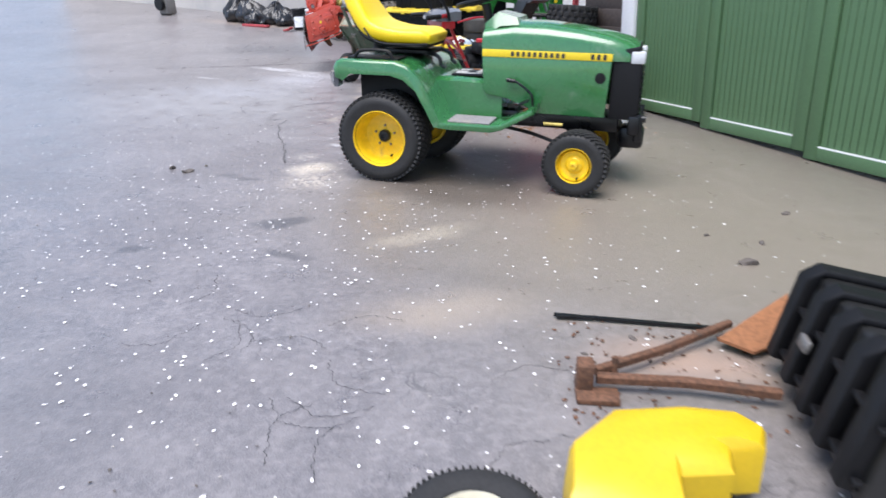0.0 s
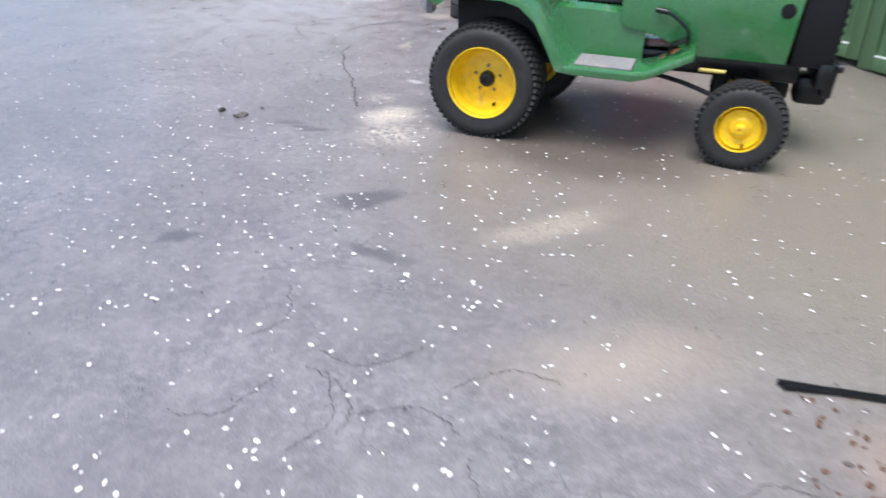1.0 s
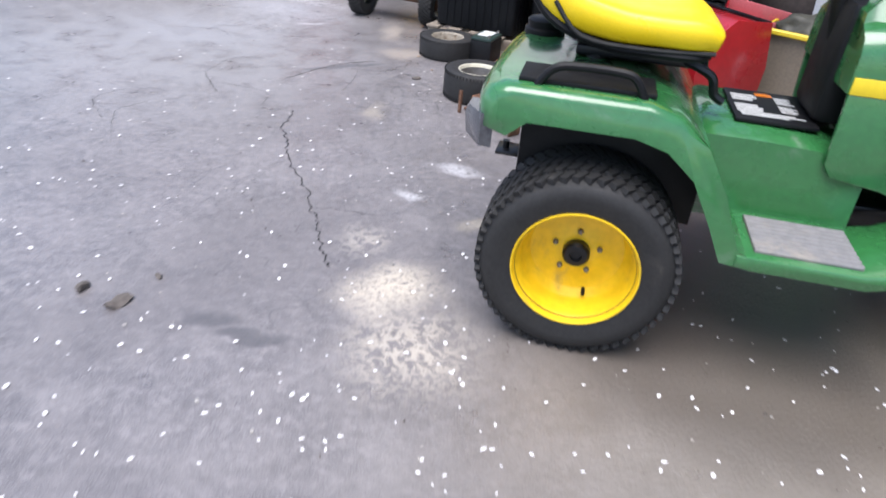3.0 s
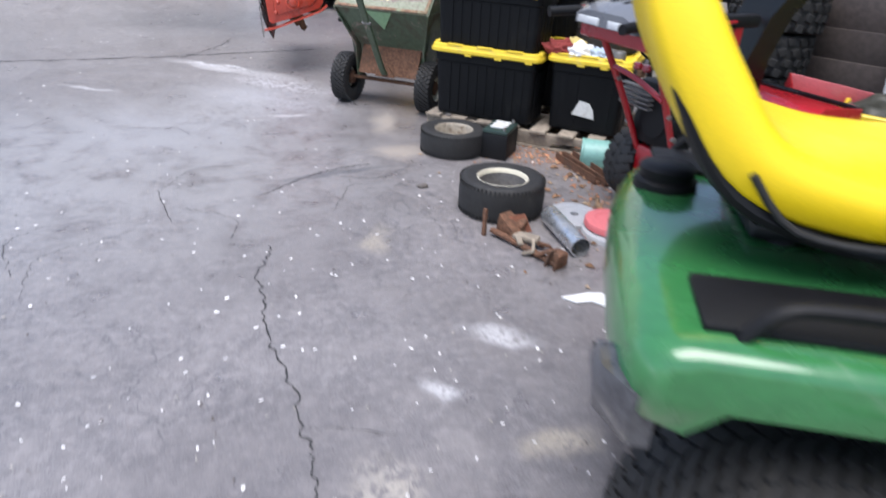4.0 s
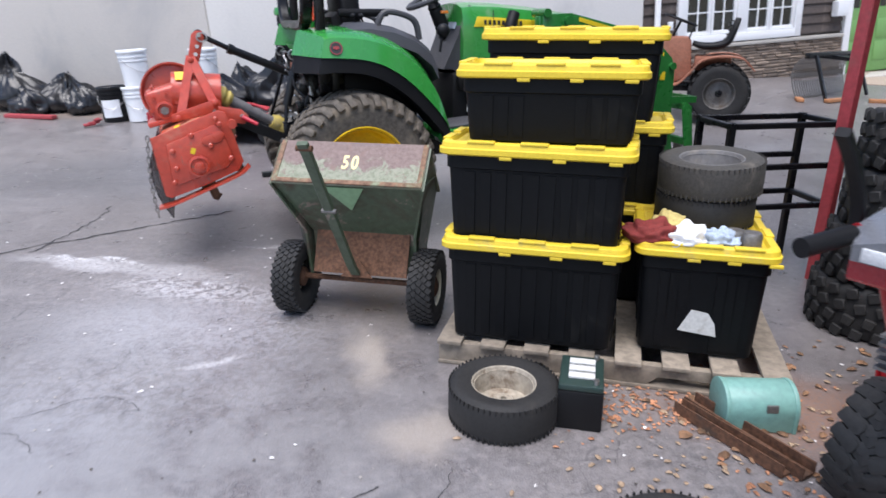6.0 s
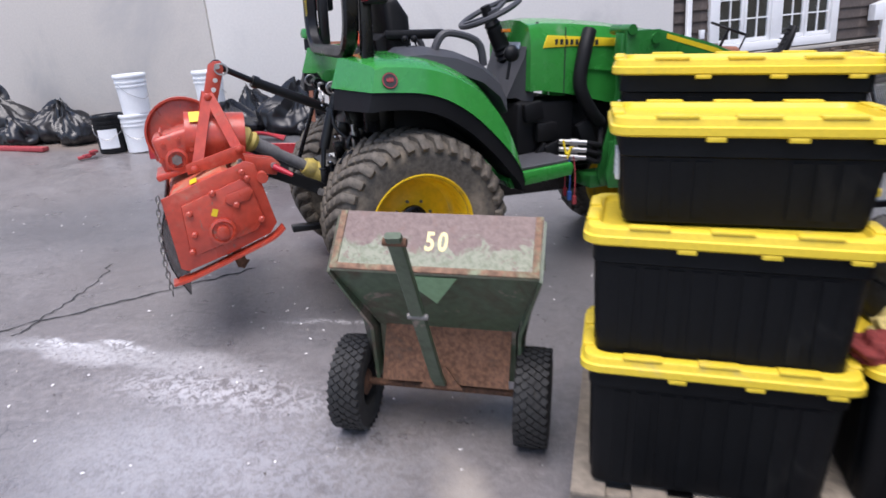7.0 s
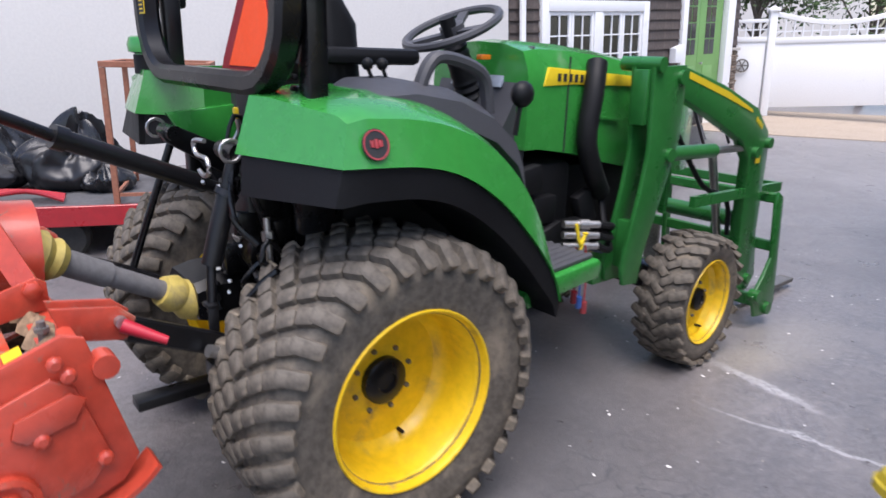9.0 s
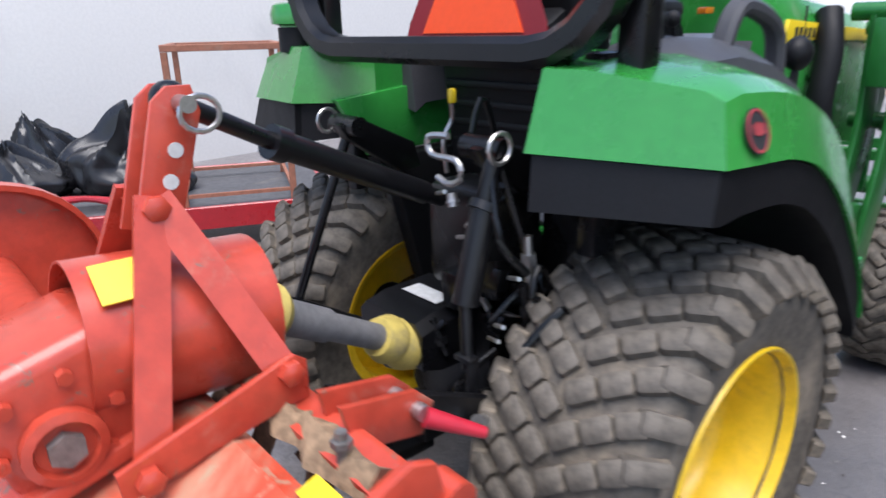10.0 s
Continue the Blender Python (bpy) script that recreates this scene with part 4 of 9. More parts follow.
def lugs(owner, R, W, tread, rubber):
    """Separate tread blocks round a tyre, alike ones on one mesh."""
    h = W / 2
    if tread == "ag":
        n, rows = 34, ((0.16, 36, 0.046, 0.060, 0.0), (0.46, 34, 0.045, 0.060, 0.078), (0.74, 28, 0.045, 0.058, 0.150), (0.965, 12, 0.042, 0.086, 0.196))
    else:
        n, rows = 24, ((0.30, 38, 0.036, 0.100, 0.0), (0.78, 26, 0.040, 0.085, 0.055))
    for y, ang, ln, wd, lead in rows:
        me = {s: None for s in (-1, 1)}
        for s in (-1, 1):
            bm = lug_mesh(ln, wd, R * (0.046 if tread == "ag" else 0.045), R, W)
            me[s] = mesh_of("lug", bm, rubber)
            for i in range(n):
                a = 2 * math.pi * (i + (0.5 if s > 0 else 0)) / n + lead
                lean = radians(-s * (0 if y < 0.3 else 5 if y < 0.6 else 13 if y < 0.9 else 48))
                rr = R * (0.978 if y < 0.3 else 0.974 if y < 0.6 else 0.962 if y < 0.9 else 0.915)
                piece("lug", me[s], owner, Matrix.Rotation(a, 4, "Y") @ Matrix.Translation((0, s * y * h, rr)) @ Matrix.Rotation(lean, 4, "X") @ Matrix.Rotation(radians(-s * ang), 4, "Z"))


def wheel(parent, centre, R, W, rim, tread, out, disc, rubber, paint, hub_r, bolts=5, hub_paint=None, name="wheel", yaw=0.0, bore=None):
    """A wheel as a part: hub with a tyre and a rim. out: -1 when its outer face looks to -y; disc: how far the disc lies behind the outer face."""
    hub = bm_of()
    h = W / 2
    d = out * (h - disc)
    lathe(hub, [(hub_r, d - out * 0.012), (hub_r, d + out * 0.030), (hub_r * 0.82, d + out * 0.038), (hub_r * 0.45, d + out * 0.040), (hub_r * 0.40, d + out * 0.030), (0.004, d + out * 0.030)], "y", 20)
    ob = part(name, hub, hub_paint or BLACK, parent)
    ob.matrix_basis = pose(*centre, 0, 0, yaw)
    tyre = part("tyre", tyre_mesh(R, W, rim, tread, 48, "body"), rubber, ob)
    if tread not in ("ag", "bar"):
        tagged(part("tread", tyre_mesh(R, W, rim, tread, 48, "tread"), rubber, ob), kind="stuff")
    if tread in ("ag", "bar"):
        lugs(ob, R, W, tread, rubber)
    bm = bm_of()
    o = out
    lathe(bm, [(rim * 1.045, o * h * 0.945), (rim * 1.06, o * h * 0.90), (rim * 1.0, o * h * 0.80), (rim * 0.955, o * h * 0.70), (rim * 0.93, o * h * 0.2), (rim * 0.90, d + o * 0.02), (rim * 0.80, d - o * 0.004), (rim * 0.55, d - o * 0.008),
               (hub_r * 1.6, d + o * 0.006), (hub_r * 0.98, d + o * 0.006), (hub_r * 0.98, d - o * 0.006), (rim * 0.75, d - o * 0.018), (rim * 0.915, d - o * 0.01), (rim * 0.915, -o * h * 0.80), (rim * 1.05, -o * h * 0.90), (rim * 1.02, -o * h * 0.90), (rim * 0.985, -o * h * 0.79), (rim * 0.985, o * h * 0.79), (rim * 1.025, o * h * 0.935)], "y", 48, closed=True)
    part("rim", bm, paint, ob)
    if bolts:
        bm = bm_of()
        lathe(bm, [(0.0085, 0), (0.0085, o * 0.010), (0.005, o * 0.014), (0.001, o * 0.014)], "y", 6)
        me = mesh_of("bolt", bm, DULL_STEEL)
        for i in range(bolts):
            a = 2 * math.pi * i / bolts + 0.3
            piece("bolt", me, ob, pose((hub_r + 0.028) * math.cos(a), d + o * 0.006, (hub_r + 0.028) * math.sin(a)))
    if not bore:
        bm = bm_of()
        lathe(bm, [(0.006, 0), (0.006, o * 0.03), (0.003, o * 0.035), (0.001, o * 0.035)], "y", 8)
        stem = part("valve", bm, BLACK_MATT, ob)
        stem.location = (rim * 0.25, d, -rim * 0.76)
    return ob


def mark_row(bm, x0, x1, y, z0, z1, cuts, out=-1):
    """A row of plain upright bars standing for lettering."""
    w = (x1 - x0) / cuts
    for i in range(cuts):
        box(bm, (x0 + (i + 0.5) * w, y, (z0 + z1) / 2), (w * 0.55, 0.0016, z1 - z0))
    return bm


# ---- garden tractor ----
def garden_tractor():
    t = thing("garden_tractor", "green garden tractor with yellow seat and yellow wheels, parked", "tractor", on_ground(0.105, 5.89, -12.3))
    for s, nm in ((-1, "rear_wheel"), (1, "rear_wheel")):
        wheel(t, (0, -0.405, 0.285) if s < 0 else (0.090, 0.255, 0.285), 0.285, 0.265, 0.172, "turf", s, 0.135, RUBBER_DARK, YELLOW, 0.040, 5, name=nm)
        wheel(t, (1.257, -0.385, 0.198) if s < 0 else (1.310, 0.385, 0.198), 0.198, 0.165, 0.104, "turf", s, 0.035, RUBBER_DARK, YELLOW, 0.026, 0, YELLOW, name="front_wheel", yaw=-6)
    # frame, axles
    bm = bm_of()
    box(bm, (0.70, 0, 0.40), (1.55, 0.26, 0.10), 0.012)
    rod(bm, (0, -0.30, 0.285), (0, 0.30, 0.285), 0.045)
    box(bm, (0.02, 0, 0.33), (0.30, 0.34, 0.24), 0.03)
    box(bm, (1.27, 0, 0.27), (0.08, 0.56, 0.07), 0.012)
    rod(bm, (1.257, -0.37, 0.20), (1.257, 0.37, 0.20), 0.02)
    for s in (-1, 1):
        rod(bm, (1.257, s * 0.27, 0.16), (1.257, s * 0.27, 0.30), 0.022)
        tube(bm, [(0.65, s * 0.16, 0.36), (0.95, s * 0.20, 0.32), (1.22, s * 0.27, 0.25)], 0.012)
    part("chassis", bm, BLACK, t, "black steel frame and axles")
    bm = bm_of()
    box(bm, (1.57, 0, 0.42), (0.07, 0.46, 0.12), 0.015)
    box(bm, (1.60, -0.17, 0.40), (0.05, 0.06, 0.17), 0.01)
    box(bm, (1.60, 0.17, 0.40), (0.05, 0.06, 0.17), 0.01)
    box(bm, (1.56, 0.0, 0.31), (0.16, 0.16, 0.14), 0.03)
    rod(bm, (1.615, -0.19, 0.46), (1.640, -0.19, 0.46), 0.022, seg=10)
    part("front_bracket", bm, BLACK, t, "black front hitch bracket")
    # rear fender deck: loft of cross sections along the length
    bm = bm_of()
    outline = [(-0.300, 0.66), (-0.300, 0.725), (-0.282, 0.760), (-0.245, 0.775), (0.10, 0.775), (0.18, 0.755), (0.26, 0.69), (0.33, 0.58), (0.40, 0.43), (0.455, 0.405), (0.455, 0.375), (0.365, 0.385), (0.315, 0.48), (0.245, 0.60), (0.165, 0.665), (0.08, 0.688), (-0.20, 0.688), (-0.255, 0.645)]
    secs = []
    for y, back, drop in ((-0.508, -0.285, 0.022), (-0.502, -0.300, 0.008), (-0.485, -0.315, 0.0), (-0.44, -0.330, 0.0), (-0.30, -0.342, 0.0), (-0.10, -0.340, 0.0), (0.08, -0.330, 0.0), (0.20, -0.310, 0.0), (0.30, -0.270, 0.004), (0.37, -0.210, 0.012), (0.41, -0.150, 0.03)):
        secs.append([(x if x > -0.1 else -0.1 + (x + 0.1) * (back + 0.1) / -0.2, y, z - (drop if z > 0.7 else 0.0)) for x, z in outline])
    loft(bm, secs)
    part("fender", bm, GREEN_OLD, t, "green rear fender deck", 50)
    bm = bm_of()
    prism(bm, [(-0.22, 0.68), (0.08, 0.68), (0.16, 0.655), (0.24, 0.59), (0.31, 0.47), (0.31, 0.36), (-0.22, 0.36), (-0.225, 0.64)], -0.27, 0.17, 0.004)
    part("wheel_arch_liner", bm, BLACK_MATT, t)
    bm = bm_of()
    loft(bm, [[(x, -0.235, 0.39), (x, 0.235, 0.39), (x, 0.225, zt - 0.02), (x, 0.19, zt), (x, -0.19, zt), (x, -0.225, zt - 0.02)] for x, zt in ((0.22, 0.60), (0.30, 0.655), (0.44, 0.655), (0.62, 0.648), (0.74, 0.60))])
    part("tunnel", bm, GREEN_OLD, t, "green centre tunnel under the steering column")
    bm = bm_of()
    box(bm, (0.49, 0, 0.664), (0.23, 0.30, 0.012), 0.003)
    dash_plate = part("instruction_plate", bm, BLACK_MATT, t, "black instruction plate with pale print")
    bm = bm_of()
    rng = random.Random(12)
    for cx, y0, wd, n in ((0.43, 0.055, 0.085, 5), (0.43, -0.045, 0.085, 6), (0.545, 0.055, 0.055, 5), (0.545, -0.03, 0.055, 5), (0.49, -0.115, 0.19, 3)):
        for k in range(n):
            y = y0 + 0.032 - k * 0.0135
            w = wd * rng.uniform(0.7, 1.0)
            box(bm, (cx - (wd - w) / 2, y, 0.671), (w, 0.0075, 0.001))
    tagged(part("print", bm, PAPER, dash_plate), kind="stuff")
    bm = bm_of()
    box(bm, (0.49, 0.105, 0.671), (0.05, 0.03, 0.0012))
    part("print", bm, LAMP_AMBER, dash_plate)
    bm = bm_of()
    lathe(bm, [(0.034, 0), (0.036, 0.012), (0.020, 0.018), (0.002, 0.018)], "z", 18, (0.62, -0.04, 0.652))
    part("knob", bm, BLACK_MATT, t)
    for s in (-1, 1):
        bm = bm_of()
        prism(bm, [(0.40, 0.385), (0.44, 0.375), (0.73, 0.375), (0.80, 0.395), (0.99, 0.50), (0.985, 0.535), (0.80, 0.435), (0.72, 0.418), (0.40, 0.418)], s * 0.22, s * 0.515, 0.010)
        part("footrest", bm, GREEN_OLD, t)
        bm = bm_of()
        secs = [(0.27, 0.419)] + [(0.27 + 0.21 * k / 36, 0.431 if (k // 2) % 2 else 0.425) for k in range(37)] + [(0.48, 0.419)]
        loft(bm, [[(x, s * y, z) for y, z in secs] for x in (0.45, 0.72)])
        part("foot_mat", bm, PTO_GREY, t, "worn grey ribbed rubber foot mat")
        bm = bm_of()
        tube(bm, [(0.86, s * 0.30, 0.45), (0.88, s * 0.34, 0.53), (0.90, s * 0.36, 0.545)], 0.009)
        box(bm, (0.91, s * 0.37, 0.55), (0.06, 0.09, 0.012), 0.004, Matrix.Rotation(radians(-25), 3, "Y"))
        part("pedal", bm, BLACK, t)
    # hood
    bm = bm_of()
    secs = []
    for x, zt, w in ((0.60, 0.98, 0.240), (0.80, 1.010, 0.243), (1.00, 1.005, 0.243), (1.20, 0.985, 0.240), (1.38, 0.955, 0.232), (1.50, 0.925, 0.218), (1.555, 0.895, 0.20)):
        secs.append([(x, -w, 0.80), (x, -w, zt - 0.085), (x, -w * 0.93, zt - 0.045), (x, -w * 0.72, zt - 0.015), (x, -w * 0.35, zt), (x, 0, zt + 0.004), (x, w * 0.35, zt), (x, w * 0.72, zt - 0.015), (x, w * 0.93, zt - 0.045), (x, w, zt - 0.085), (x, w, 0.80)])
    loft(bm, secs)
    part("hood", bm, GREEN_OLD, t, "green engine hood")
    bm = bm_of()
    loft(bm, [[(0.60, -0.17, 0.99), (0.60, 0.17, 0.99), (0.60, 0.19, 0.90), (0.60, -0.19, 0.90)], [(0.67, -0.13, 1.06), (0.67, 0.13, 1.06), (0.70, 0.20, 0.98), (0.70, -0.20, 0.98)], [(0.80, -0.16, 1.03), (0.80, 0.16, 1.03), (0.82, 0.20, 0.99), (0.82, -0.20, 0.99)]])
    part("cowl", bm, GREEN_OLD, t)
    for s in (-1, 1):
        bm = bm_of()
        prism(bm, [(0.605, 0.80), (0.615, 0.60), (0.64, 0.565), (0.78, 0.545), (0.90, 0.50), (0.96, 0.462), (1.39, 0.462), (1.405, 0.80)], s * 0.228, s * 0.246, 0.006)
        side = part("side_panel", bm, GREEN_OLD, t, "green engine side panel")
        bm = bm_of()
        lathe(bm, [(0.032, 0), (0.032, s * 0.004), (0.024, s * 0.005), (0.002, s * 0.005)], "y", 18, (1.345, s * 0.2465, 0.70))
        part("louvre", bm, BLACK_MATT, side)
        bm = bm_of()
        box(bm, (1.005, s * 0.2455, 0.822), (0.80, 0.003, 0.045), 0.001)
        stripe = part("stripe", bm, YELLOW_DECAL, t, "yellow side stripe with black lettering bars")
        bm = bm_of()
        mark_row(bm, 0.78, 1.13, s * 0.2478, 0.808, 0.836, 10)
        tagged(part("lettering", bm, INK, stripe), kind="stuff")
        tagged(part("lettering", mark_row(bm_of(), 1.27, 1.38, s * 0.2478, 0.806, 0.838, 3), INK, stripe), kind="stuff")
    bm = bm_of()
    prism(bm, [(1.41, 0.45), (1.41, 0.865), (1.56, 0.885), (1.585, 0.80), (1.59, 0.50), (1.56, 0.45)], -0.215, 0.215, 0.012)
    grille = part("grille", bm, BLACK_MATT, t, "black grille and headlamp surround")
    for i in range(7):
        box_part("slat", (1.588, -0.19, 0.49 + i * 0.038), (1.598, 0.19, 0.508 + i * 0.038), BLACK, grille)
    for s in (-1, 1):
        bm = bm_of()
        box(bm, (1.555, s * 0.165, 0.825), (0.085, 0.112, 0.075), 0.012)
        part("headlight", bm, LAMP_CLEAR, t)
    # lift lever on the side
    bm = bm_of()
    tube(bm, [(0.80, -0.27, 0.665), (0.84, -0.28, 0.655), (0.92, -0.28, 0.60), (0.945, -0.28, 0.55), (0.945, -0.27, 0.42)], 0.008, smooth=3)
    rod(bm, (0.775, -0.27, 0.665), (0.83, -0.28, 0.66), 0.013)
    part("lever", bm, BLACK, t)
    bm = bm_of()
    rod(bm, (1.02, -0.24, 0.40), (1.14, -0.24, 0.40), 0.010)
    part("pin", bm, PTO_YELLOW, t)
    # seat
    bm = bm_of()
    cushion(bm, [(-0.345, 1.235), (-0.315, 1.16), (-0.255, 1.055), (-0.165, 0.945), (-0.02, 0.905), (0.10, 0.900), (0.20, 0.898), (0.258, 0.885)], [0.135, 0.165, 0.195, 0.220, 0.228, 0.228, 0.222, 0.20], [0.06, 0.105, 0.115, 0.115, 0.105, 0.095, 0.095, 0.06])
    cushion_part = part("seat", bm, SEAT_YELLOW, t, "bright yellow vinyl seat", 70)
    cushion_part.location.y = -0.07
    bm = bm_of()
    tube(bm, [(0.25, -0.205, 0.862), (0.06, -0.222, 0.856), (-0.10, -0.222, 0.87), (-0.18, -0.22, 0.95)], 0.006)
    part("piping", bm, RUBBER_DARK, cushion_part)
    bm = bm_of()
    cushion(bm, [(-0.358, 1.205), (-0.338, 1.14), (-0.280, 1.025), (-0.190, 0.905), (-0.04, 0.852), (0.10, 0.846), (0.20, 0.846), (0.245, 0.85)], [0.115, 0.150, 0.185, 0.212, 0.222, 0.222, 0.215, 0.19], [0.02, 0.026, 0.032, 0.038, 0.040, 0.036, 0.036, 0.026], crown=0)
    part("seat_shell", bm, BLACK_MATT, t, "black seat back shell").location.y = -0.07
    bm = bm_of()
    box(bm, (0.06, 0, 0.795), (0.34, 0.26, 0.03), 0.008)
    for s in (-1, 1):
        tube(bm, [(0.20, s * 0.12, 0.80), (0.28, s * 0.13, 0.77), (0.30, s * 0.13, 0.72), (0.33, s * 0.13, 0.70)], 0.013)
        rod(bm, (-0.05, s * 0.1, 0.775), (-0.05, s * 0.1, 0.80), 0.03)
    part("seat_base", bm, BLACK, t)
    for s in (-1, 1):
        bm = bm_of()
        off = 0.0 if s < 0 else -0.10
        box(bm, (-0.06, s * 0.37 + off, 0.780), (0.35, 0.15, 0.014), 0.004)
        part("fender_pad", bm, BLACK_MATT, t, "black fender pad")
        bm = bm_of()
        bar(bm, curve([(-0.185, s * 0.452 + off, 0.772), (-0.150, s * 0.450 + off, 0.818), (-0.10, s * 0.448 + off, 0.830), (0.02, s * 0.448 + off, 0.830), (0.06, s * 0.450 + off, 0.815), (0.085, s * 0.452 + off, 0.772)], 3), 0.022, 0.020, 0.006)
        part("grab_handle", bm, BLACK_MATT, t)
        bm = bm_of()
        y1, y2, bx = (-0.495, -0.375, -0.335) if s < 0 else (0.36, 0.25, -0.27)
        loft(bm, [[(bx + 0.055, y1, z), (bx + 0.022, y1, z), (bx - 0.032 + g, (y1 + y2) / 2, z), (bx - 0.035 + g, y2, z), (bx + 0.03, y2, z)] for z, g in ((0.600, 0.022), (0.612, 0.006), (0.670, 0.0), (0.690, 0.010))])
        part("tail_light", bm, surface("smoked_lens", (0.055, 0.055, 0.06), 0.14, 0.0, vary=0.3, grain=60, bump=0.1, coat=0.8), t, "smoked grey tail light")
    bm = bm_of()
    lathe(bm, [(0.066, 0), (0.066, 0.018), (0.064, 0.020), (0.056, 0.024), (0.060, 0.045), (0.050, 0.052), (0.002, 0.052)], "z", 12, (-0.225, 0.120, 0.770))
    part("fuel_cap", bm, BLACK_MATT, t)
    bm = bm_of()
    box(bm, (-0.25, 0, 0.40), (0.14, 0.10, 0.012), 0.003)
    box(bm, (-0.22, 0, 0.50), (0.02, 0.40, 0.22), 0.006)
    rod(bm, (-0.29, 0, 0.395), (-0.29, 0, 0.43), 0.012)
    part("drawbar", bm, BLACK, t)
    # steering
    bm = bm_of()
    rod(bm, (0.66, 0, 0.66), (0.56, 0, 1.10), 0.03)
    box(bm, (0.64, 0, 0.84), (0.12, 0.24, 0.34), 0.03)
    part("steering_column", bm, BLACK_MATT, t)
    bm = bm_of()
    c, n1 = Vector((0.545, 0, 1.125)), Vector((-0.25, 0, 0.97)).normalized()
    e1, e2 = Vector((0.97, 0, 0.25)).normalized(), Vector((0, 1, 0))
    ring_sweep(bm, [c + (e1 * math.cos(a * math.pi / 16) + e2 * math.sin(a * math.pi / 16)) * 0.175 for a in range(32)], disc_section(0.015, 8), closed=True, up=n1)
    for a in (90, 210, 330):
        bar(bm, [c, c + (e1 * math.cos(radians(a)) + e2 * math.sin(radians(a))) * 0.17], 0.03, 0.012, up=n1)
    rod(bm, c - n1 * 0.02, c + n1 * 0.015, 0.04)
    part("steering_wheel", bm, BLACK_MATT, t)
    return t


garden_tractor()


# ---- compact tractor with loader ----
def compact_tractor():
    t = thing("compact_tractor", "green compact tractor with front loader, roll bar and yellow wheels", "tractor", on_ground(-0.811, 11.180, 9.5, size=0.96))
    for s in (-1, 1):
        wheel(t, (0, s * 0.52 if s < 0 else 0.585, 0.482), 0.482, 0.385, 0.264, "ag", s, 0.205, RUBBER, YELLOW, 0.075, 8, name="rear_wheel")
        wheel(t, (1.856, s * 0.475, 0.325), 0.325, 0.225, 0.200, "bar", s, 0.085, RUBBER, YELLOW, 0.055, 6, name="front_wheel", yaw=3)
    # drivetrain
    bm = bm_of()
    box(bm, (0.0, 0, 0.57), (0.46, 0.34, 0.36), 0.05)
    rod(bm, (0, -0.42, 0.488), (0, 0.45, 0.488), 0.085)
    lathe(bm, [(0.03, 0.38), (0.15, 0.38), (0.15, 0.41), (0.12, 0.45), (0.03, 0.45)], "y", 20, (0, 0, 0.482))
    box(bm, (0.75, 0, 0.58), (1.2, 0.30, 0.30), 0.04)
    part("transmission", bm, GREASY, t, "black transmission and rear axle housing")
    part("front_axle", box(bm_of(), (1.856, 0, 0.38), (0.16, 0.70, 0.13), 0.03), BLACK, t)
    bm = bm_of()
    loft(bm, [[(x, -0.12, zb), (x, -0.12, zt - 0.025), (x, -0.095, zt), (x, 0.10, zt), (x, 0.125, zt - 0.025), (x, 0.125, zb)] for x, zb, zt in ((-0.19, 0.62, 0.770), (-0.34, 0.62, 0.765), (-0.40, 0.64, 0.750))])
    rod(bm, (-0.38, 0.0, 0.66), (-0.42, 0.0, 0.66), 0.05)
    part("shaft_shield", bm, BLACK, t, "black sheet shield over the power take-off")
    part("valve_block", box(bm_of(), (-0.20, -0.12, 0.93), (0.16, 0.24, 0.26), 0.03), GREASY, t)
    part("fender_support", box(bm_of(), (-0.08, -0.30, 1.0), (0.10, 0.14, 0.40), 0.02), GREASY, t)
    bm = bm_of()
    box(bm, (-0.27, 0, 0.40), (0.14, 0.09, 0.06), 0.01)
    box(bm, (-0.44, 0, 0.36), (0.28, 0.07, 0.035), 0.006)
    part("drawbar", bm, GREASY, t)
    # valve block, hoses and fittings beside the lift rod
    for k in range(26):
        q = random.Random(300 + k)
        x, y, zz = q.uniform(-0.34, -0.20), q.uniform(-0.38, -0.12), q.uniform(0.66, 1.12)
        d = Vector((q.uniform(-0.05, 0.05), q.uniform(-0.05, 0.05), q.uniform(-0.14, 0.14)))
        bm = bm_of()
        if k % 3 == 0:
            tube(bm, [(x, y, zz), Vector((x - 0.05, y, zz)) + d * 0.6, Vector((x, y, zz)) + d * 1.6, (x + 0.10, y + 0.03, zz - 0.14)], q.uniform(0.006, 0.010), 8)
            part("hose", bm, GREASY, t)
        elif k % 3 == 1:
            rod(bm, (x, y, zz), Vector((x, y, zz)) + d, q.uniform(0.008, 0.014), seg=10)
            rod(bm, Vector((x, y, zz)) + d * 0.3, Vector((x, y, zz)) + d * 0.5, q.uniform(0.014, 0.020), seg=6)
            part("fitting", bm, STEEL if k % 2 else GREASY, t)
        else:
            box(bm, (x + 0.03, y, zz), (q.uniform(0.04, 0.08), q.uniform(0.03, 0.06), q.uniform(0.03, 0.10)), 0.006, Matrix.Rotation(q.uniform(-0.5, 0.5), 3, "Y"))
            part("bracket", bm, GREASY, t)
    bm = bm_of()
    box(bm, (-0.29, -0.01, 0.772), (0.055, 0.13, 0.002))
    part("warning_label", bm, PAPER, t)
    for k in range(9):
        r = random.Random(30 + k)
        x, y, zz = r.uniform(-0.38, -0.33), r.uniform(-0.36, -0.14), r.uniform(0.66, 1.08)
        part("hitch_pin", rod(bm_of(), (x, y, zz), (x - 0.02, y - r.uniform(0.02, 0.05), zz + 0.015), 0.005, seg=6), STEEL, t)
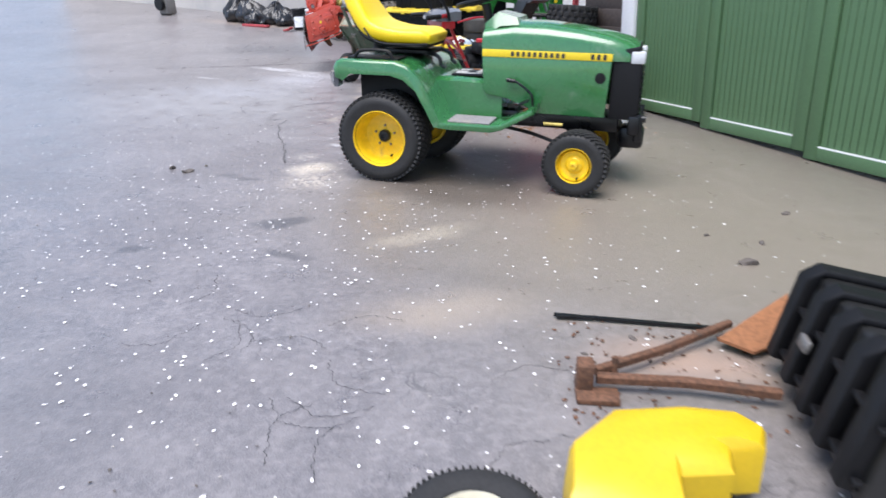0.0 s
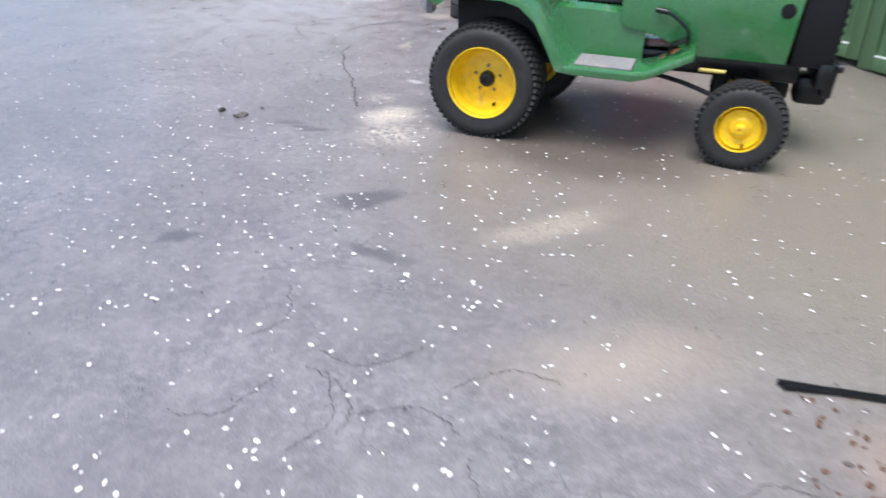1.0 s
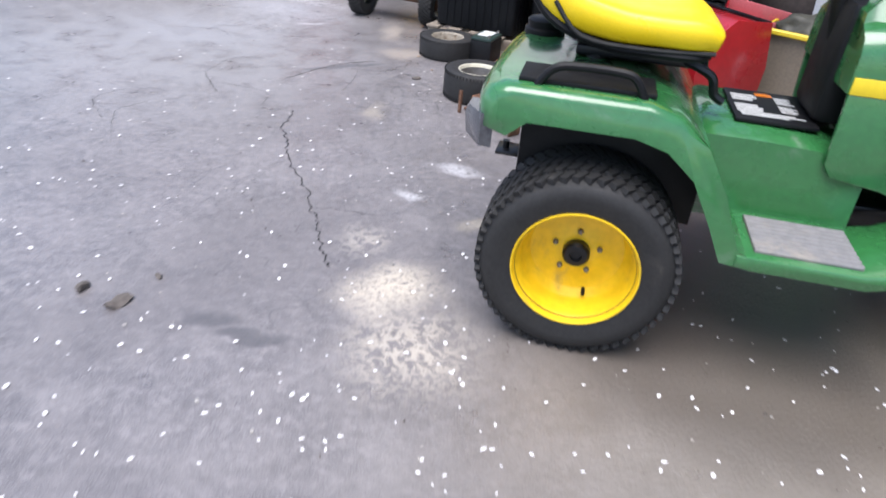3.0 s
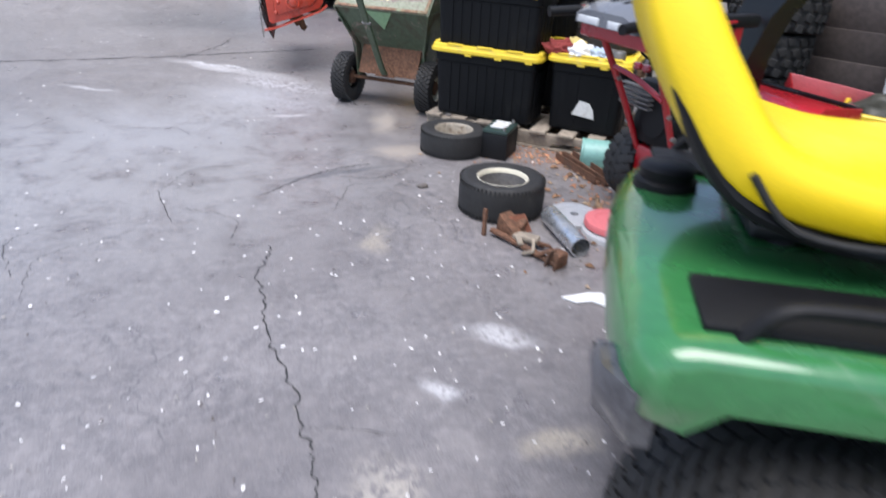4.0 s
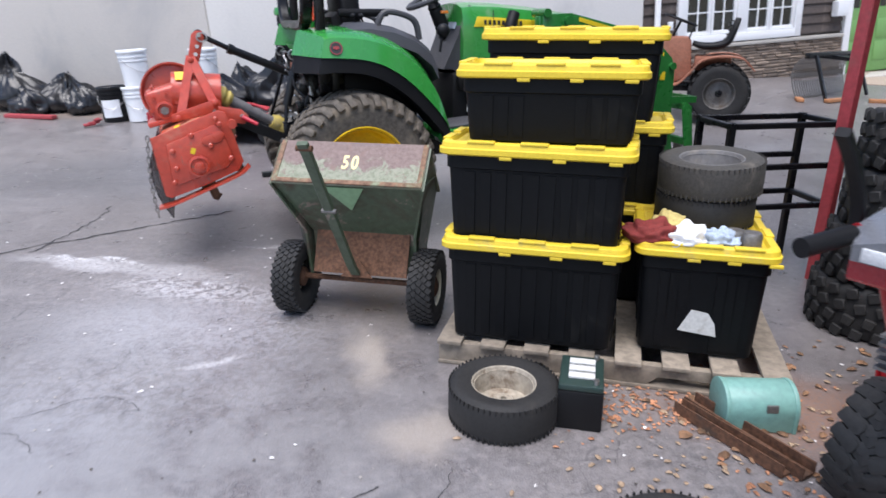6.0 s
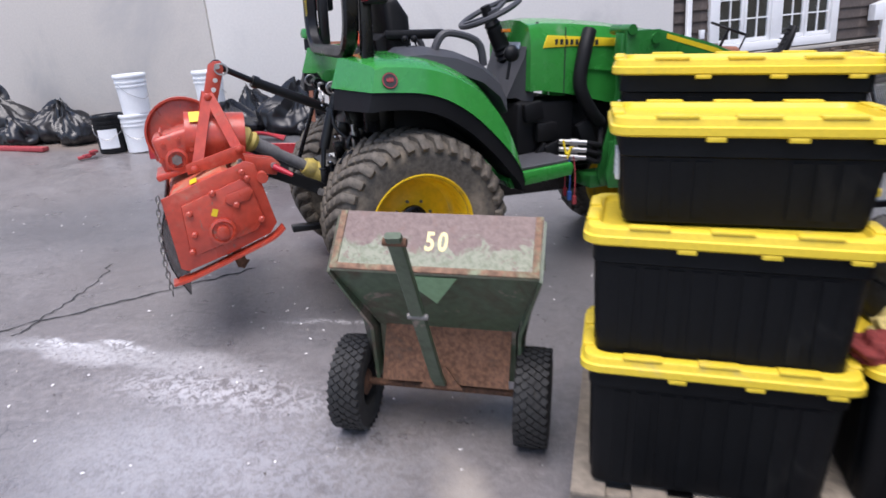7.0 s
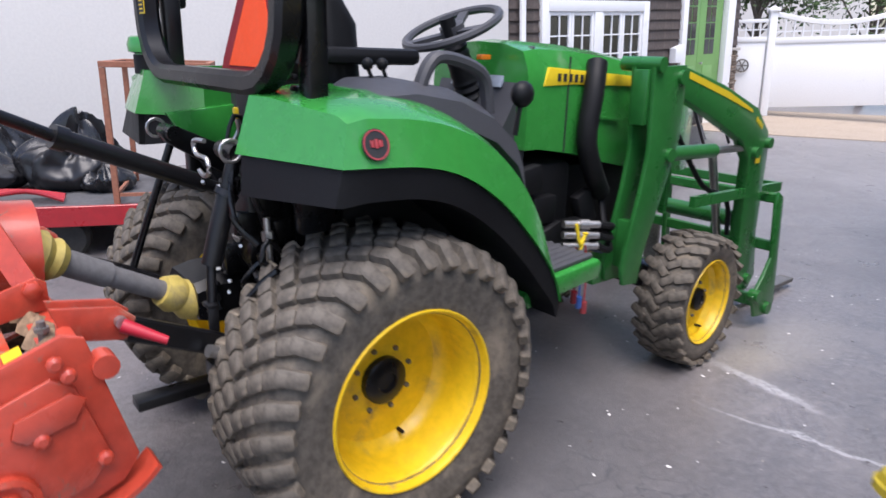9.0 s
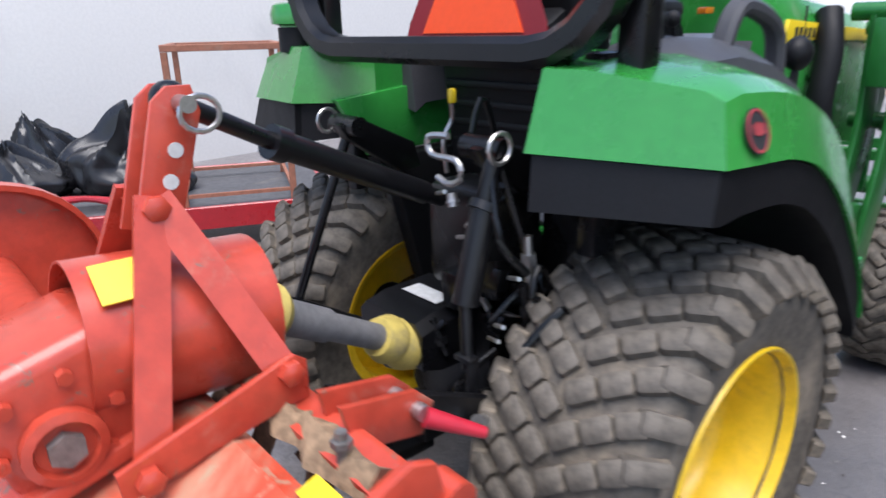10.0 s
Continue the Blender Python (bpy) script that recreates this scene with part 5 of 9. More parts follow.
    # fenders
    arch = ((-0.16, 1.345, 1.292, 1.172, 1.088, 0.29), (0.0, 1.345, 1.282, 1.160, 1.078, 0.30), (0.14, 1.318, 1.250, 1.120, 1.035, 0.32), (0.28, 1.258, 1.182, 1.035, 0.945, 0.36), (0.40, 1.165, 1.075, 0.925, 0.835, 0.40), (0.49, 1.035, 0.945, 0.825, 0.735, 0.42), (0.55, 0.865, 0.795, 0.735, 0.665, 0.44), (0.575, 0.725, 0.700, 0.665, 0.610, 0.45))
    for s in (-1, 1):
        bm = bm_of()
        o = 0.06 if s > 0 else 0.0
        bk = 0.075 if s > 0 else 0.0
        secs = [[(-0.368, s * 0.392 + o, 1.180), (-0.322, s * 0.392 + o, 1.325), (-0.310, s * 0.475 + o, 1.325), (-0.222 - bk, s * 0.650 + o, 1.292), (-0.212 - bk, s * 0.677 + o, 1.275), (-0.243 - bk, s * 0.707 + o, 1.174)]]
        for x, top, shoulder, edge, low, y_in in arch:
            secs.append([(x, s * y_in + o, edge), (x, s * y_in + o, top), (x, s * 0.495 + o, top - 0.006), (x, s * 0.645 + o, shoulder + 0.016), (x, s * 0.680 + o, shoulder - 0.006), (x, s * 0.717 + o, edge)])
        loft(bm, [secs[0]] + eased(secs[1:], 4))
        part("fender", bm, GREEN, t, "glossy green rear fender", 27).location.z = 0.03 if s > 0 else 0.0
        bm = bm_of()
        secs = [[(-0.355, s * 0.400 + o, 1.176), (-0.238 - bk, s * 0.697 + o, 1.170), (-0.262 - bk, s * 0.703 + o, 1.084), (-0.362, s * 0.400 + o, 1.072)], [(-0.335, s * 0.400 + o, 1.176), (-0.220 - bk, s * 0.699 + o, 1.170), (-0.245 - bk, s * 0.707 + o, 1.082), (-0.342, s * 0.400 + o, 1.070)]]
        for x, top, shoulder, edge, low, y_in in arch:
            secs.append([(x, s * y_in + o, edge + 0.004), (x, s * 0.707 + o, edge - 0.003), (x - 0.01, s * 0.709 + o, low), (x - 0.01, s * y_in + o, low)])
        loft(bm, secs[:2] + eased(secs[2:], 4))
        part("mudguard", bm, BLACK_MATT, t, "black inner mudguard", 27).location.z = 0.03 if s > 0 else 0.0
        bm = bm_of()
        prism(bm, [(-0.30, 1.22), (0.20, 1.27), (0.34, 1.07), (-0.20, 1.06)], s * 0.335, s * 0.365, 0.01)
        part("inner_panel", bm, GREEN, t, "green inner fender panel")
        bm = bm_of()
        prism(bm, [(-0.20, 1.055), (0.335, 1.065), (0.45, 0.90), (0.46, 0.66), (-0.05, 0.66), (-0.12, 0.92)], s * 0.30, s * 0.36, 0.01)
        part("wheel_liner", bm, BLACK_MATT, t, "black inner wheel liner")
        # console on the fender
        bm = bm_of()
        loft(bm, [[(x, s * 0.30, zt - 0.16), (x, s * 0.32, zt), (x, s * 0.36, zt + 0.012), (x, s * 0.48, zt + 0.006), (x, s * 0.545, zt - 0.03), (x, s * 0.56, zt - 0.10)] for x, zt in ((-0.06, 1.33), (-0.02, 1.355), (0.10, 1.36), (0.26, 1.335), (0.40, 1.28), (0.50, 1.20), (0.54, 1.12))])
        part("console", bm, CONSOLE, t, "dark grey plastic side console")
        bm = bm_of()
        bar(bm, curve([(0.16, s * 0.47, 1.335), (0.19, s * 0.47, 1.40), (0.24, s * 0.47, 1.43), (0.36, s * 0.47, 1.405), (0.42, s * 0.47, 1.36), (0.44, s * 0.47, 1.26)], 4), 0.045, 0.035, 0.01)
        part("grab_handle", bm, CONSOLE, t)
        for dx in (0.0, 0.05):
            bm = bm_of()
            rod(bm, (0.05 + dx, s * 0.40, 1.35), (0.03 + dx, s * 0.40, 1.40), 0.006, seg=8)
            bmesh.ops.create_uvsphere(bm, u_segments=10, v_segments=8, radius=0.018, matrix=Matrix.Translation((0.03 + dx, s * 0.40, 1.405)))
            part("lever", bm, BLACK_MATT, t)
        bm = bm_of()
        lathe(bm, [(0.039, 0), (0.039, s * 0.003), (0.002, s * 0.003)], "y", 24)
        badge = part("badge", bm, INK, t, "round dark badge with red centre")
        badge.matrix_basis = pose(-0.150, s * 0.705, 1.226, s * 17, 0, 0)
        bm = bm_of()
        lathe(bm, [(0.037, s * 0.0045), (0.033, s * 0.0045), (0.033, s * 0.003), (0.037, s * 0.003)], "y", 24, closed=True)
        for a in range(3):
            box(bm, (-0.012 + a * 0.012, s * 0.0040, 0.003), (0.010, 0.002, 0.024 - 0.006 * abs(a - 1)), 0.003)
        part("emblem", bm, RED_DULL, badge)
    bm = bm_of()
    lathe(bm, [(0.055, 0), (0.055, 0.07), (0.075, 0.075), (0.078, 0.10), (0.070, 0.125), (0.060, 0.130), (0.002, 0.130)], "z", 16, (-0.262, 0.565, 1.340))
    part("fuel_cap", bm, GREEN, t, "green fuel cap on black filler neck")
    bm = bm_of()
    lathe(bm, [(0.059, 0.0), (0.059, 0.066), (0.05, 0.066), (0.05, 0.0)], "z", 16, (-0.262, 0.565, 1.340), True)
    part("filler_neck", bm, BLACK_MATT, t)
    # roll bar
    bm = bm_of()
    x, zb, zt, w, r = -0.275, 1.350, 2.25, 0.520, 0.19
    path = []
    for (cy, cz, a0) in ((w - r, zb + r, -90), (w - r, zt - r, 0), (-w + r, zt - r, 90), (-w + r, zb + r, 180)):
        for k in range(6):
            a = radians(a0 + 90 * k / 5)
            path.append((x, cy + r * math.cos(a), cz + r * math.sin(a)))
    ring_sweep(bm, path, flat_section(0.060, 0.075, 0.014), closed=True, up=(1, 0, 0))
    for s in (-1, 1):
        part("roll_bar_post", box(bm_of(), (x + 0.075, s * (w - 0.015), 1.50), (0.06, 0.06, 0.62), 0.012), BLACK, t)
        part("roll_bar_foot", box(bm_of(), (x + 0.10, s * (w - 0.10), 1.15), (0.08, 0.05, 0.40), 0.01), BLACK, t)
    part("roll_bar", bm, BLACK, t, "glossy black roll-over bar")
    bm = bm_of()
    box(bm, (x - 0.041, 0.435, 1.62), (0.002, 0.055, 0.16))
    tag = part("decal", bm, YELLOW_DECAL, t)
    bm = bm_of()
    box(bm, (x - 0.043, 0.435, 1.62), (0.002, 0.045, 0.15))
    tag2 = part("decal_panel", bm, INK, tag)
    bm = bm_of()
    for k in range(11):
        box(bm, (x - 0.0446, 0.435, 1.555 + k * 0.013), (0.001, 0.034, 0.004))
    part("print", bm, YELLOW_DECAL, tag)
    # slow-vehicle triangle
    sign = part("warning_triangle", prism(bm_of(), [(-0.245, 0), (0.245, 0), (0.235, 0.035), (0.035, 0.43), (-0.035, 0.43), (-0.235, 0.035)], 0, 0.004), SMV_RED, t, "red-bordered orange slow-vehicle triangle")
    sign.matrix_basis = pose(-0.135, -0.005, 1.372, -6, 0, -90) @ Matrix.Diagonal((0.97, 1, 0.95, 1))
    part("panel", prism(bm_of(), [(-0.175, 0.012), (0.175, 0.012), (0.015, 0.335), (-0.015, 0.335)], -0.004, -0.001), SMV_ORANGE, sign)
    for s in (-1, 1):
        bm = bm_of()
        box(bm, (0, 0, 0), (0.10, 0.095, 0.34), 0.014)
        lamp = part("tail_light", bm, BLACK_MATT, t, "black tail light housing")
        lamp.location = (-0.17, s * 0.60, 1.74)
        bm = bm_of()
        box(bm, (-0.052, 0, -0.085), (0.012, 0.085, 0.15), 0.005)
        part("lens", bm, LAMP_RED, lamp)
        bm = bm_of()
        box(bm, (-0.052, 0, 0.085), (0.012, 0.085, 0.15), 0.005)
        part("lens", bm, LAMP_AMBER, lamp)
    # seat
    bm = bm_of()
    prism(bm, [(-0.02, 1.60), (0.05, 1.62), (0.12, 1.52), (0.14, 1.24), (0.20, 1.19), (0.46, 1.19), (0.49, 1.15), (0.46, 1.11), (0.12, 1.10), (0.05, 1.15), (0.00, 1.30)], -0.23, 0.23, 0.04, 3)
    part("seat", bm, BLACK_MATT, t, "black operator seat")
    bm = bm_of()
    prism(bm, [(-0.07, 1.40), (0.00, 1.44), (0.05, 1.12), (0.40, 1.09), (0.40, 1.0), (0.02, 1.0), (-0.03, 1.06)], -0.19, 0.19, 0.02)
    for k in range(6):
        part("rib", box(bm_of(), (-0.072 + 0.009 * k, 0, 1.36 - 0.05 * k), (0.02, 0.34, 0.018), 0.006), BLACK_MATT, t)
    part("seat_back_shell", bm, BLACK_MATT, t, "ribbed black seat back shell")
    for s in (-1, 1):
        bm = bm_of()
        box(bm, (0.13, s * 0.27, 1.425), (0.34, 0.070, 0.05), 0.020)
        part("armrest", bm, BLACK_MATT, t)
    # floor and steps
    for s in (-1, 1):
        bm = bm_of()
        prism(bm, [(0.52, 0.645), (0.55, 0.605), (0.93, 0.645), (0.945, 0.695), (0.93, 0.715), (0.55, 0.685)], s * 0.16, s * 0.60, 0.008)
        part("step", bm, GREEN, t)
        bm = bm_of()
        ribs = [(0.27 + 0.3 * k / 32, 0.674 if (k // 2) % 2 else 0.667) for k in range(33)]
        secs = [(0.27, 0.655)] + ribs + [(0.57, 0.655)]
        loft(bm, [[(x, s * y, z + dz) for y, z in secs] for x, dz in ((0.57, 0.036), (0.92, 0.062))])
        part("foot_mat", bm, CONSOLE, t)
    bm = bm_of()
    box(bm, (0.95, 0, 0.82), (0.40, 0.52, 0.42), 0.04)
    part("engine", bm, BLACK_MATT, t, "black engine block")
    bm = bm_of()
    box(bm, (1.35, 0, 0.80), (0.7, 0.42, 0.40), 0.03)
    part("engine", bm, BLACK_MATT, t)
    for k in range(8):
        r = random.Random(70 + k)
        bm = bm_of()
        box(bm, (r.uniform(0.8, 1.25), -0.27 - r.uniform(0, 0.05), r.uniform(0.68, 0.98)), (r.uniform(0.08, 0.2), 0.05, r.uniform(0.05, 0.16)), 0.012, Matrix.Rotation(r.uniform(-0.6, 0.6), 3, "Y"))
        part("cover", bm, BLACK_MATT, t)
    # hydraulic couplers with coloured caps
    for k in range(3):
        bm = bm_of()
        rod(bm, (0.970, -0.38, 0.80 - k * 0.045), (1.120, -0.44, 0.79 - k * 0.045), 0.016, seg=10)
        rod(bm, (1.030, -0.41, 0.797 - k * 0.045), (1.070, -0.425, 0.794 - k * 0.045), 0.022, seg=10)
        part("hydraulic_coupler", bm, STEEL, t)
        bm = bm_of()
        tube(bm, [(1.120, -0.44, 0.79 - k * 0.045), (1.210, -0.44, 0.77 - k * 0.05), (1.270, -0.36, 0.74), (1.310, -0.30, 0.85)], 0.015)
        part("hose", bm, BLACK_MATT, t)
    for k, mm in enumerate((LAMP_RED, BLUE, RED_DULL)):
        bm = bm_of()
        tube(bm, [(0.970 + 0.03 * k, -0.45, 0.72), (0.970 + 0.035 * k, -0.46, 0.60), (0.970 + 0.035 * k, -0.46, 0.54 - 0.03 * k)], 0.004, 6)
        rod(bm, (0.970 + 0.035 * k, -0.46, 0.54 - 0.03 * k), (0.970 + 0.035 * k, -0.46, 0.49 - 0.03 * k), 0.014, seg=10)
        part("dust_cap", bm, mm, t)
    bm = bm_of()
    tube(bm, [(0.950, -0.46, 0.82), (0.970, -0.47, 0.74), (1.000, -0.47, 0.78), (0.970, -0.47, 0.70), (0.960, -0.46, 0.62)], 0.007, 6)
    part("cable_tie", bm, YELLOW_DECAL, t)
    # dash and steering
    bm = bm_of()
    loft(bm, [[(0.710, -0.20, 1.05), (0.710, 0.20, 1.05), (0.810, 0.23, 1.28), (0.810, -0.23, 1.28)], [(0.770, -0.21, 1.05), (0.770, 0.21, 1.05), (0.850, 0.23, 1.44), (0.850, -0.23, 1.44)], [(0.870, -0.23, 1.0), (0.870, 0.23, 1.0), (0.890, 0.24, 1.475), (0.890, -0.24, 1.475)]])
    part("dashboard", bm, CONSOLE, t, "dark grey dashboard")
    bm = bm_of()
    box(bm, (0.845, 0, 1.395), (0.012, 0.30, 0.17), 0.006, Matrix.Rotation(radians(23), 3, "Y"))
    part("instrument_glass", bm, surface("instrument_glass", (0.30, 0.34, 0.40), 0.1, vary=0.2, grain=10, bump=0, coat=1.0), t)
    bm = bm_of()
    lathe(bm, [(0.03, -0.16)] + [(0.062 - 0.003 * (k // 2) if k % 2 else 0.050, -0.14 + k * 0.016) for k in range(16)] + [(0.03, 0.13), (0.03, 0.20)], "z", 18)
    shift(bm, Matrix.Translation((0.76, 0.03, 1.39)) @ Matrix.Rotation(radians(-25), 4, "Y"))
    part("steering_column", bm, BLACK_MATT, t, "ribbed rubber steering column boot")
    bm = bm_of()
    c, n1 = Vector((0.715, 0.04, 1.535)), Vector((-0.42, 0, 0.90)).normalized()
    e1, e2 = Vector((0.90, 0, 0.42)).normalized(), Vector((0, 1, 0))
    ring_sweep(bm, [c + (e1 * math.cos(a * math.pi / 20) + e2 * math.sin(a * math.pi / 20)) * 0.190 for a in range(40)], disc_section(0.017, 8), closed=True, up=n1)
    for a in (30, 150, 270):
        bar(bm, [c - n1 * 0.02, c + (e1 * math.cos(radians(a)) + e2 * math.sin(radians(a))) * 0.185], 0.04, 0.016, up=n1)
    rod(bm, c - n1 * 0.04, c + n1 * 0.012, 0.05)
    part("steering_wheel", bm, CONSOLE, t, "dark grey steering wheel")
    bm = bm_of()
    box(bm, (0.75, -0.11, 1.43), (0.05, 0.03, 0.02), 0.004)
    part("switch", bm, LAMP_AMBER, t)
    bm = bm_of()
    rod(bm, (0.59, -0.45, 1.18), (0.61, -0.45, 1.30), 0.009, seg=8)
    bmesh.ops.create_uvsphere(bm, u_segments=12, v_segments=8, radius=0.045, matrix=Matrix.Translation((0.615, -0.45, 1.315)) @ Matrix.Diagonal((1, 0.8, 1, 1)))
    part("joystick", bm, BLACK_MATT, t, "black loader joystick")
    # hood
    bm = bm_of()
    secs = []
    for x, zt, w, zl in ((0.825, 1.490, 0.280, 1.09), (0.900, 1.500, 0.285, 1.09), (1.100, 1.495, 0.285, 1.06), (1.350, 1.475, 0.28, 1.00), (1.700, 1.43, 0.27, 0.93), (2.000, 1.37, 0.25, 0.90), (2.120, 1.30, 0.22, 0.90), (2.160, 1.18, 0.19, 0.92)):
        secs.append([(x, -w, zl), (x, -w, zt - 0.16), (x, -w * 0.97, zt - 0.10), (x, -w * 0.86, zt - 0.035), (x, -w * 0.5, zt - 0.008), (x, 0, zt), (x, w * 0.5, zt - 0.008), (x, w * 0.86, zt - 0.035), (x, w * 0.97, zt - 0.10), (x, w, zt - 0.16), (x, w, zl)])
    loft(bm, secs)
    part("hood", bm, GREEN, t, "long green engine hood", 30)
    bm = bm_of()
    box(bm, (2.150, 0, 1.02), (0.06, 0.34, 0.22), 0.03)
    part("grille", bm, BLACK_MATT, t)
    for s in (-1, 1):
        bm = bm_of()
        prism(bm, [(0.900, 1.33), (0.930, 1.40), (1.850, 1.345), (1.850, 1.315), (1.080, 1.335)], s * 0.270, s * 0.2895, 0.001)
        stripe = part("stripe", bm, YELLOW_DECAL, t, "yellow hood stripe with dark lettering bars")
        bm = bm_of()
        for k in range(9):
            box(bm, (0.985 + k * 0.034, s * 0.2905, 1.362 - k * 0.0012), (0.019, 0.002, 0.030))
        tagged(part("lettering", bm, INK, stripe), kind="stuff")
        bm = bm_of()
        bar(bm, [(1.045, s * 0.288, 1.44), (1.045, s * 0.288, 1.07)], 0.006, 0.004)
        part("panel_seam", bm, INK, t)
        bm = bm_of()
        prism(bm, [(1.120, 1.225), (1.400, 1.19), (1.400, 1.175), (1.150, 1.205)], s * 0.280, s * 0.296, 0.004)
        part("crease", bm, GREEN, t)
        # loader
        bm = bm_of()
        prism(bm, [(1.236, 0.60), (1.319, 0.92), (1.345, 1.08), (1.319, 1.41), (1.556, 1.42), (1.562, 1.12), (1.518, 0.98), (1.390, 0.64), (1.364, 0.50), (1.262, 0.51)], s * 0.3800, s * 0.4000, 0.004)
        mast = part("loader_mast", bm, GREEN_DARK, t, "green steel loader mast")
        part("mast_plate", prism(bm_of(), [(1.236, 0.60), (1.319, 0.92), (1.345, 1.08), (1.319, 1.41), (1.556, 1.42), (1.562, 1.12), (1.518, 0.98), (1.390, 0.64), (1.364, 0.50), (1.262, 0.51)], s * 0.4700, s * 0.4900, 0.004), GREEN_DARK, mast)
        box_part("web", (1.306, s * 0.4350 - 0.034, 1.18), (1.345, s * 0.4350 + 0.034, 1.40), GREEN_DARK, mast, 0.004)
        box_part("web", (1.300, s * 0.4350 - 0.034, 0.57), (1.345, s * 0.4350 + 0.034, 0.78), GREEN_DARK, mast, 0.004)
        box_part("foot", (1.198, s * 0.2800 - 0.10, 0.49), (1.415, s * 0.2800 + 0.10, 0.57), GREEN_DARK, mast, 0.01)
        for (px, pz) in ((1.518, 1.37), (1.492, 1.05), (1.351, 1.42)):
            bm = bm_of()
            rod(bm, (px, s * 0.3200, pz), (px, s * 0.5070, pz), 0.030, seg=16)
            part("pivot_pin", bm, GREEN_DARK, mast)
        bm = bm_of()
        prism(bm, [(1.498, 1.41), (1.582, 1.415), (1.940, 1.335), (2.196, 1.255), (2.305, 1.22), (2.452, 1.10), (2.484, 1.02), (2.503, 0.55), (2.567, 0.30), (2.503, 0.22), (2.388, 0.25), (2.324, 0.40), (2.292, 0.96), (2.196, 1.06), (1.838, 1.20), (1.518, 1.31)], s * 0.4070, s * 0.4650, 0.006)
        arm = part("loader_arm", bm, GREEN_DARK, t, "bent green loader arm")
        bm = bm_of()
        prism(bm, [(1.620, 1.393), (1.991, 1.302), (2.234, 1.218), (2.247, 1.20), (1.978, 1.275), (1.620, 1.365)], s * 0.4655, s * 0.4675)
        part("stripe", bm, YELLOW_DECAL, arm)
        bm = bm_of()
        for k in range(4):
            box(bm, (2.305 + 0.020 * k, s * 0.4665, 1.165 - 0.012 * k), (0.012, 0.002, 0.026))
        part("lettering", bm, YELLOW_DECAL, arm)
        part("emblem", box(bm_of(), (2.375, s * 0.4665, 0.97), (0.045, 0.002, 0.06)), YELLOW_DECAL, arm)
        for (px, pz) in ((2.452, 1.04), (2.324, 1.0), (2.452, 0.30)):
            bm = bm_of()
            rod(bm, (px, s * 0.3900, pz), (px, s * 0.4900, pz), 0.028, seg=16)
            part("pivot_pin", bm, GREEN_DARK, arm)
        bm = bm_of()
        rod(bm, (1.492, s * 0.4350, 1.045), (1.966, s * 0.4350, 1.03), 0.034)
        part("lift_cylinder", bm, GREEN_DARK, t)
        bm = bm_of()
        rod(bm, (1.940, s * 0.4350, 1.03), (2.350, s * 0.4350, 1.02), 0.018)
        part("piston_rod", bm, STEEL, t)
        bm = bm_of()
        tube(bm, [(1.530, s * 0.3750, 1.30), (1.748, s * 0.3750, 1.10), (2.004, s * 0.3850, 0.85), (2.260, s * 0.3900, 0.75), (2.324, s * 0.3900, 0.55)], 0.013)
        part("hose", bm, BLACK_MATT, t)
        bm = bm_of()
        rod(bm, (2.222, s * 0.3000, 0.98), (2.426, s * 0.3000, 0.45), 0.022)
        part("bucket_cylinder", bm, STEEL, t)
    bm = bm_of()
    tube(bm, [(1.198, -0.30, 1.42), (1.146, -0.335, 1.30), (1.121, -0.34, 1.12), (1.198, -0.33, 0.98), (1.300, -0.30, 0.88)], 0.042, 10)
    part("hose_sleeve", bm, BLACK_MATT, t, "thick black hose sleeve")
    bm = bm_of()
    rod(bm, (2.414, -0.36, 0.62), (2.414, 0.36, 0.62), 0.045)
    part("cross_tube", bm, GREEN_DARK, t)
    bm = bm_of()
    bar(bm, [(1.812, -0.45, 0.80), (2.708, -0.45, 0.78), (2.708, 0.45, 0.78), (1.812, 0.45, 0.80)], 0.03, 0.05)
    bar(bm, [(1.812, -0.30, 0.72), (1.812, -0.30, 1.0)], 0.03, 0.03)
    part("grille_guard", bm, GREEN_DARK, t)
    # fork carriage in place of a bucket
    carriage = part("fork_carriage", bar(bm_of(), [(2.60, -0.50, 0.735), (2.60, 0.50, 0.735)], 0.035, 0.055, 0.006), GREEN_DARK, t, "open green fork carriage on the loader arms")
    part("rail", bar(bm_of(), [(2.64, -0.50, 0.46), (2.64, 0.50, 0.46)], 0.03, 0.06, 0.006), GREEN_DARK, carriage)
    part("rail", bar(bm_of(), [(2.68, -0.50, 0.11), (2.68, 0.50, 0.11)], 0.035, 0.075, 0.006), GREEN_DARK, carriage)
    for s in (-1, 1):
        part("side_plate", prism(bm_of(), [(2.46, 0.20), (2.52, 0.07), (2.70, 0.05), (2.74, 0.12), (2.635, 0.74), (2.575, 0.775), (2.555, 0.72), (2.615, 0.40), (2.55, 0.30)], s * 0.505, s * 0.525, 0.004), GREEN_DARK, carriage)
        part("upright", bar(bm_of(), [(2.61, s * 0.16, 0.72), (2.68, s * 0.16, 0.12)], 0.05, 0.03, 0.004, up=(0, 1, 0)), GREEN_DARK, carriage)
        for px, pz in ((2.50, 0.20), (2.64, 0.10)):
            part("pivot_pin", rod(bm_of(), (px, s * 0.49, pz), (px, s * 0.545, pz), 0.036, seg=16), GREEN_DARK, carriage)
        part("fork_tine", bar(bm_of(), [(2.73, s * 0.30, 0.46), (2.74, s * 0.30, 0.075), (2.80, s * 0.30, 0.055), (3.45, s * 0.30, 0.05)], 0.09, 0.03, 0.004), DULL_STEEL, carriage)
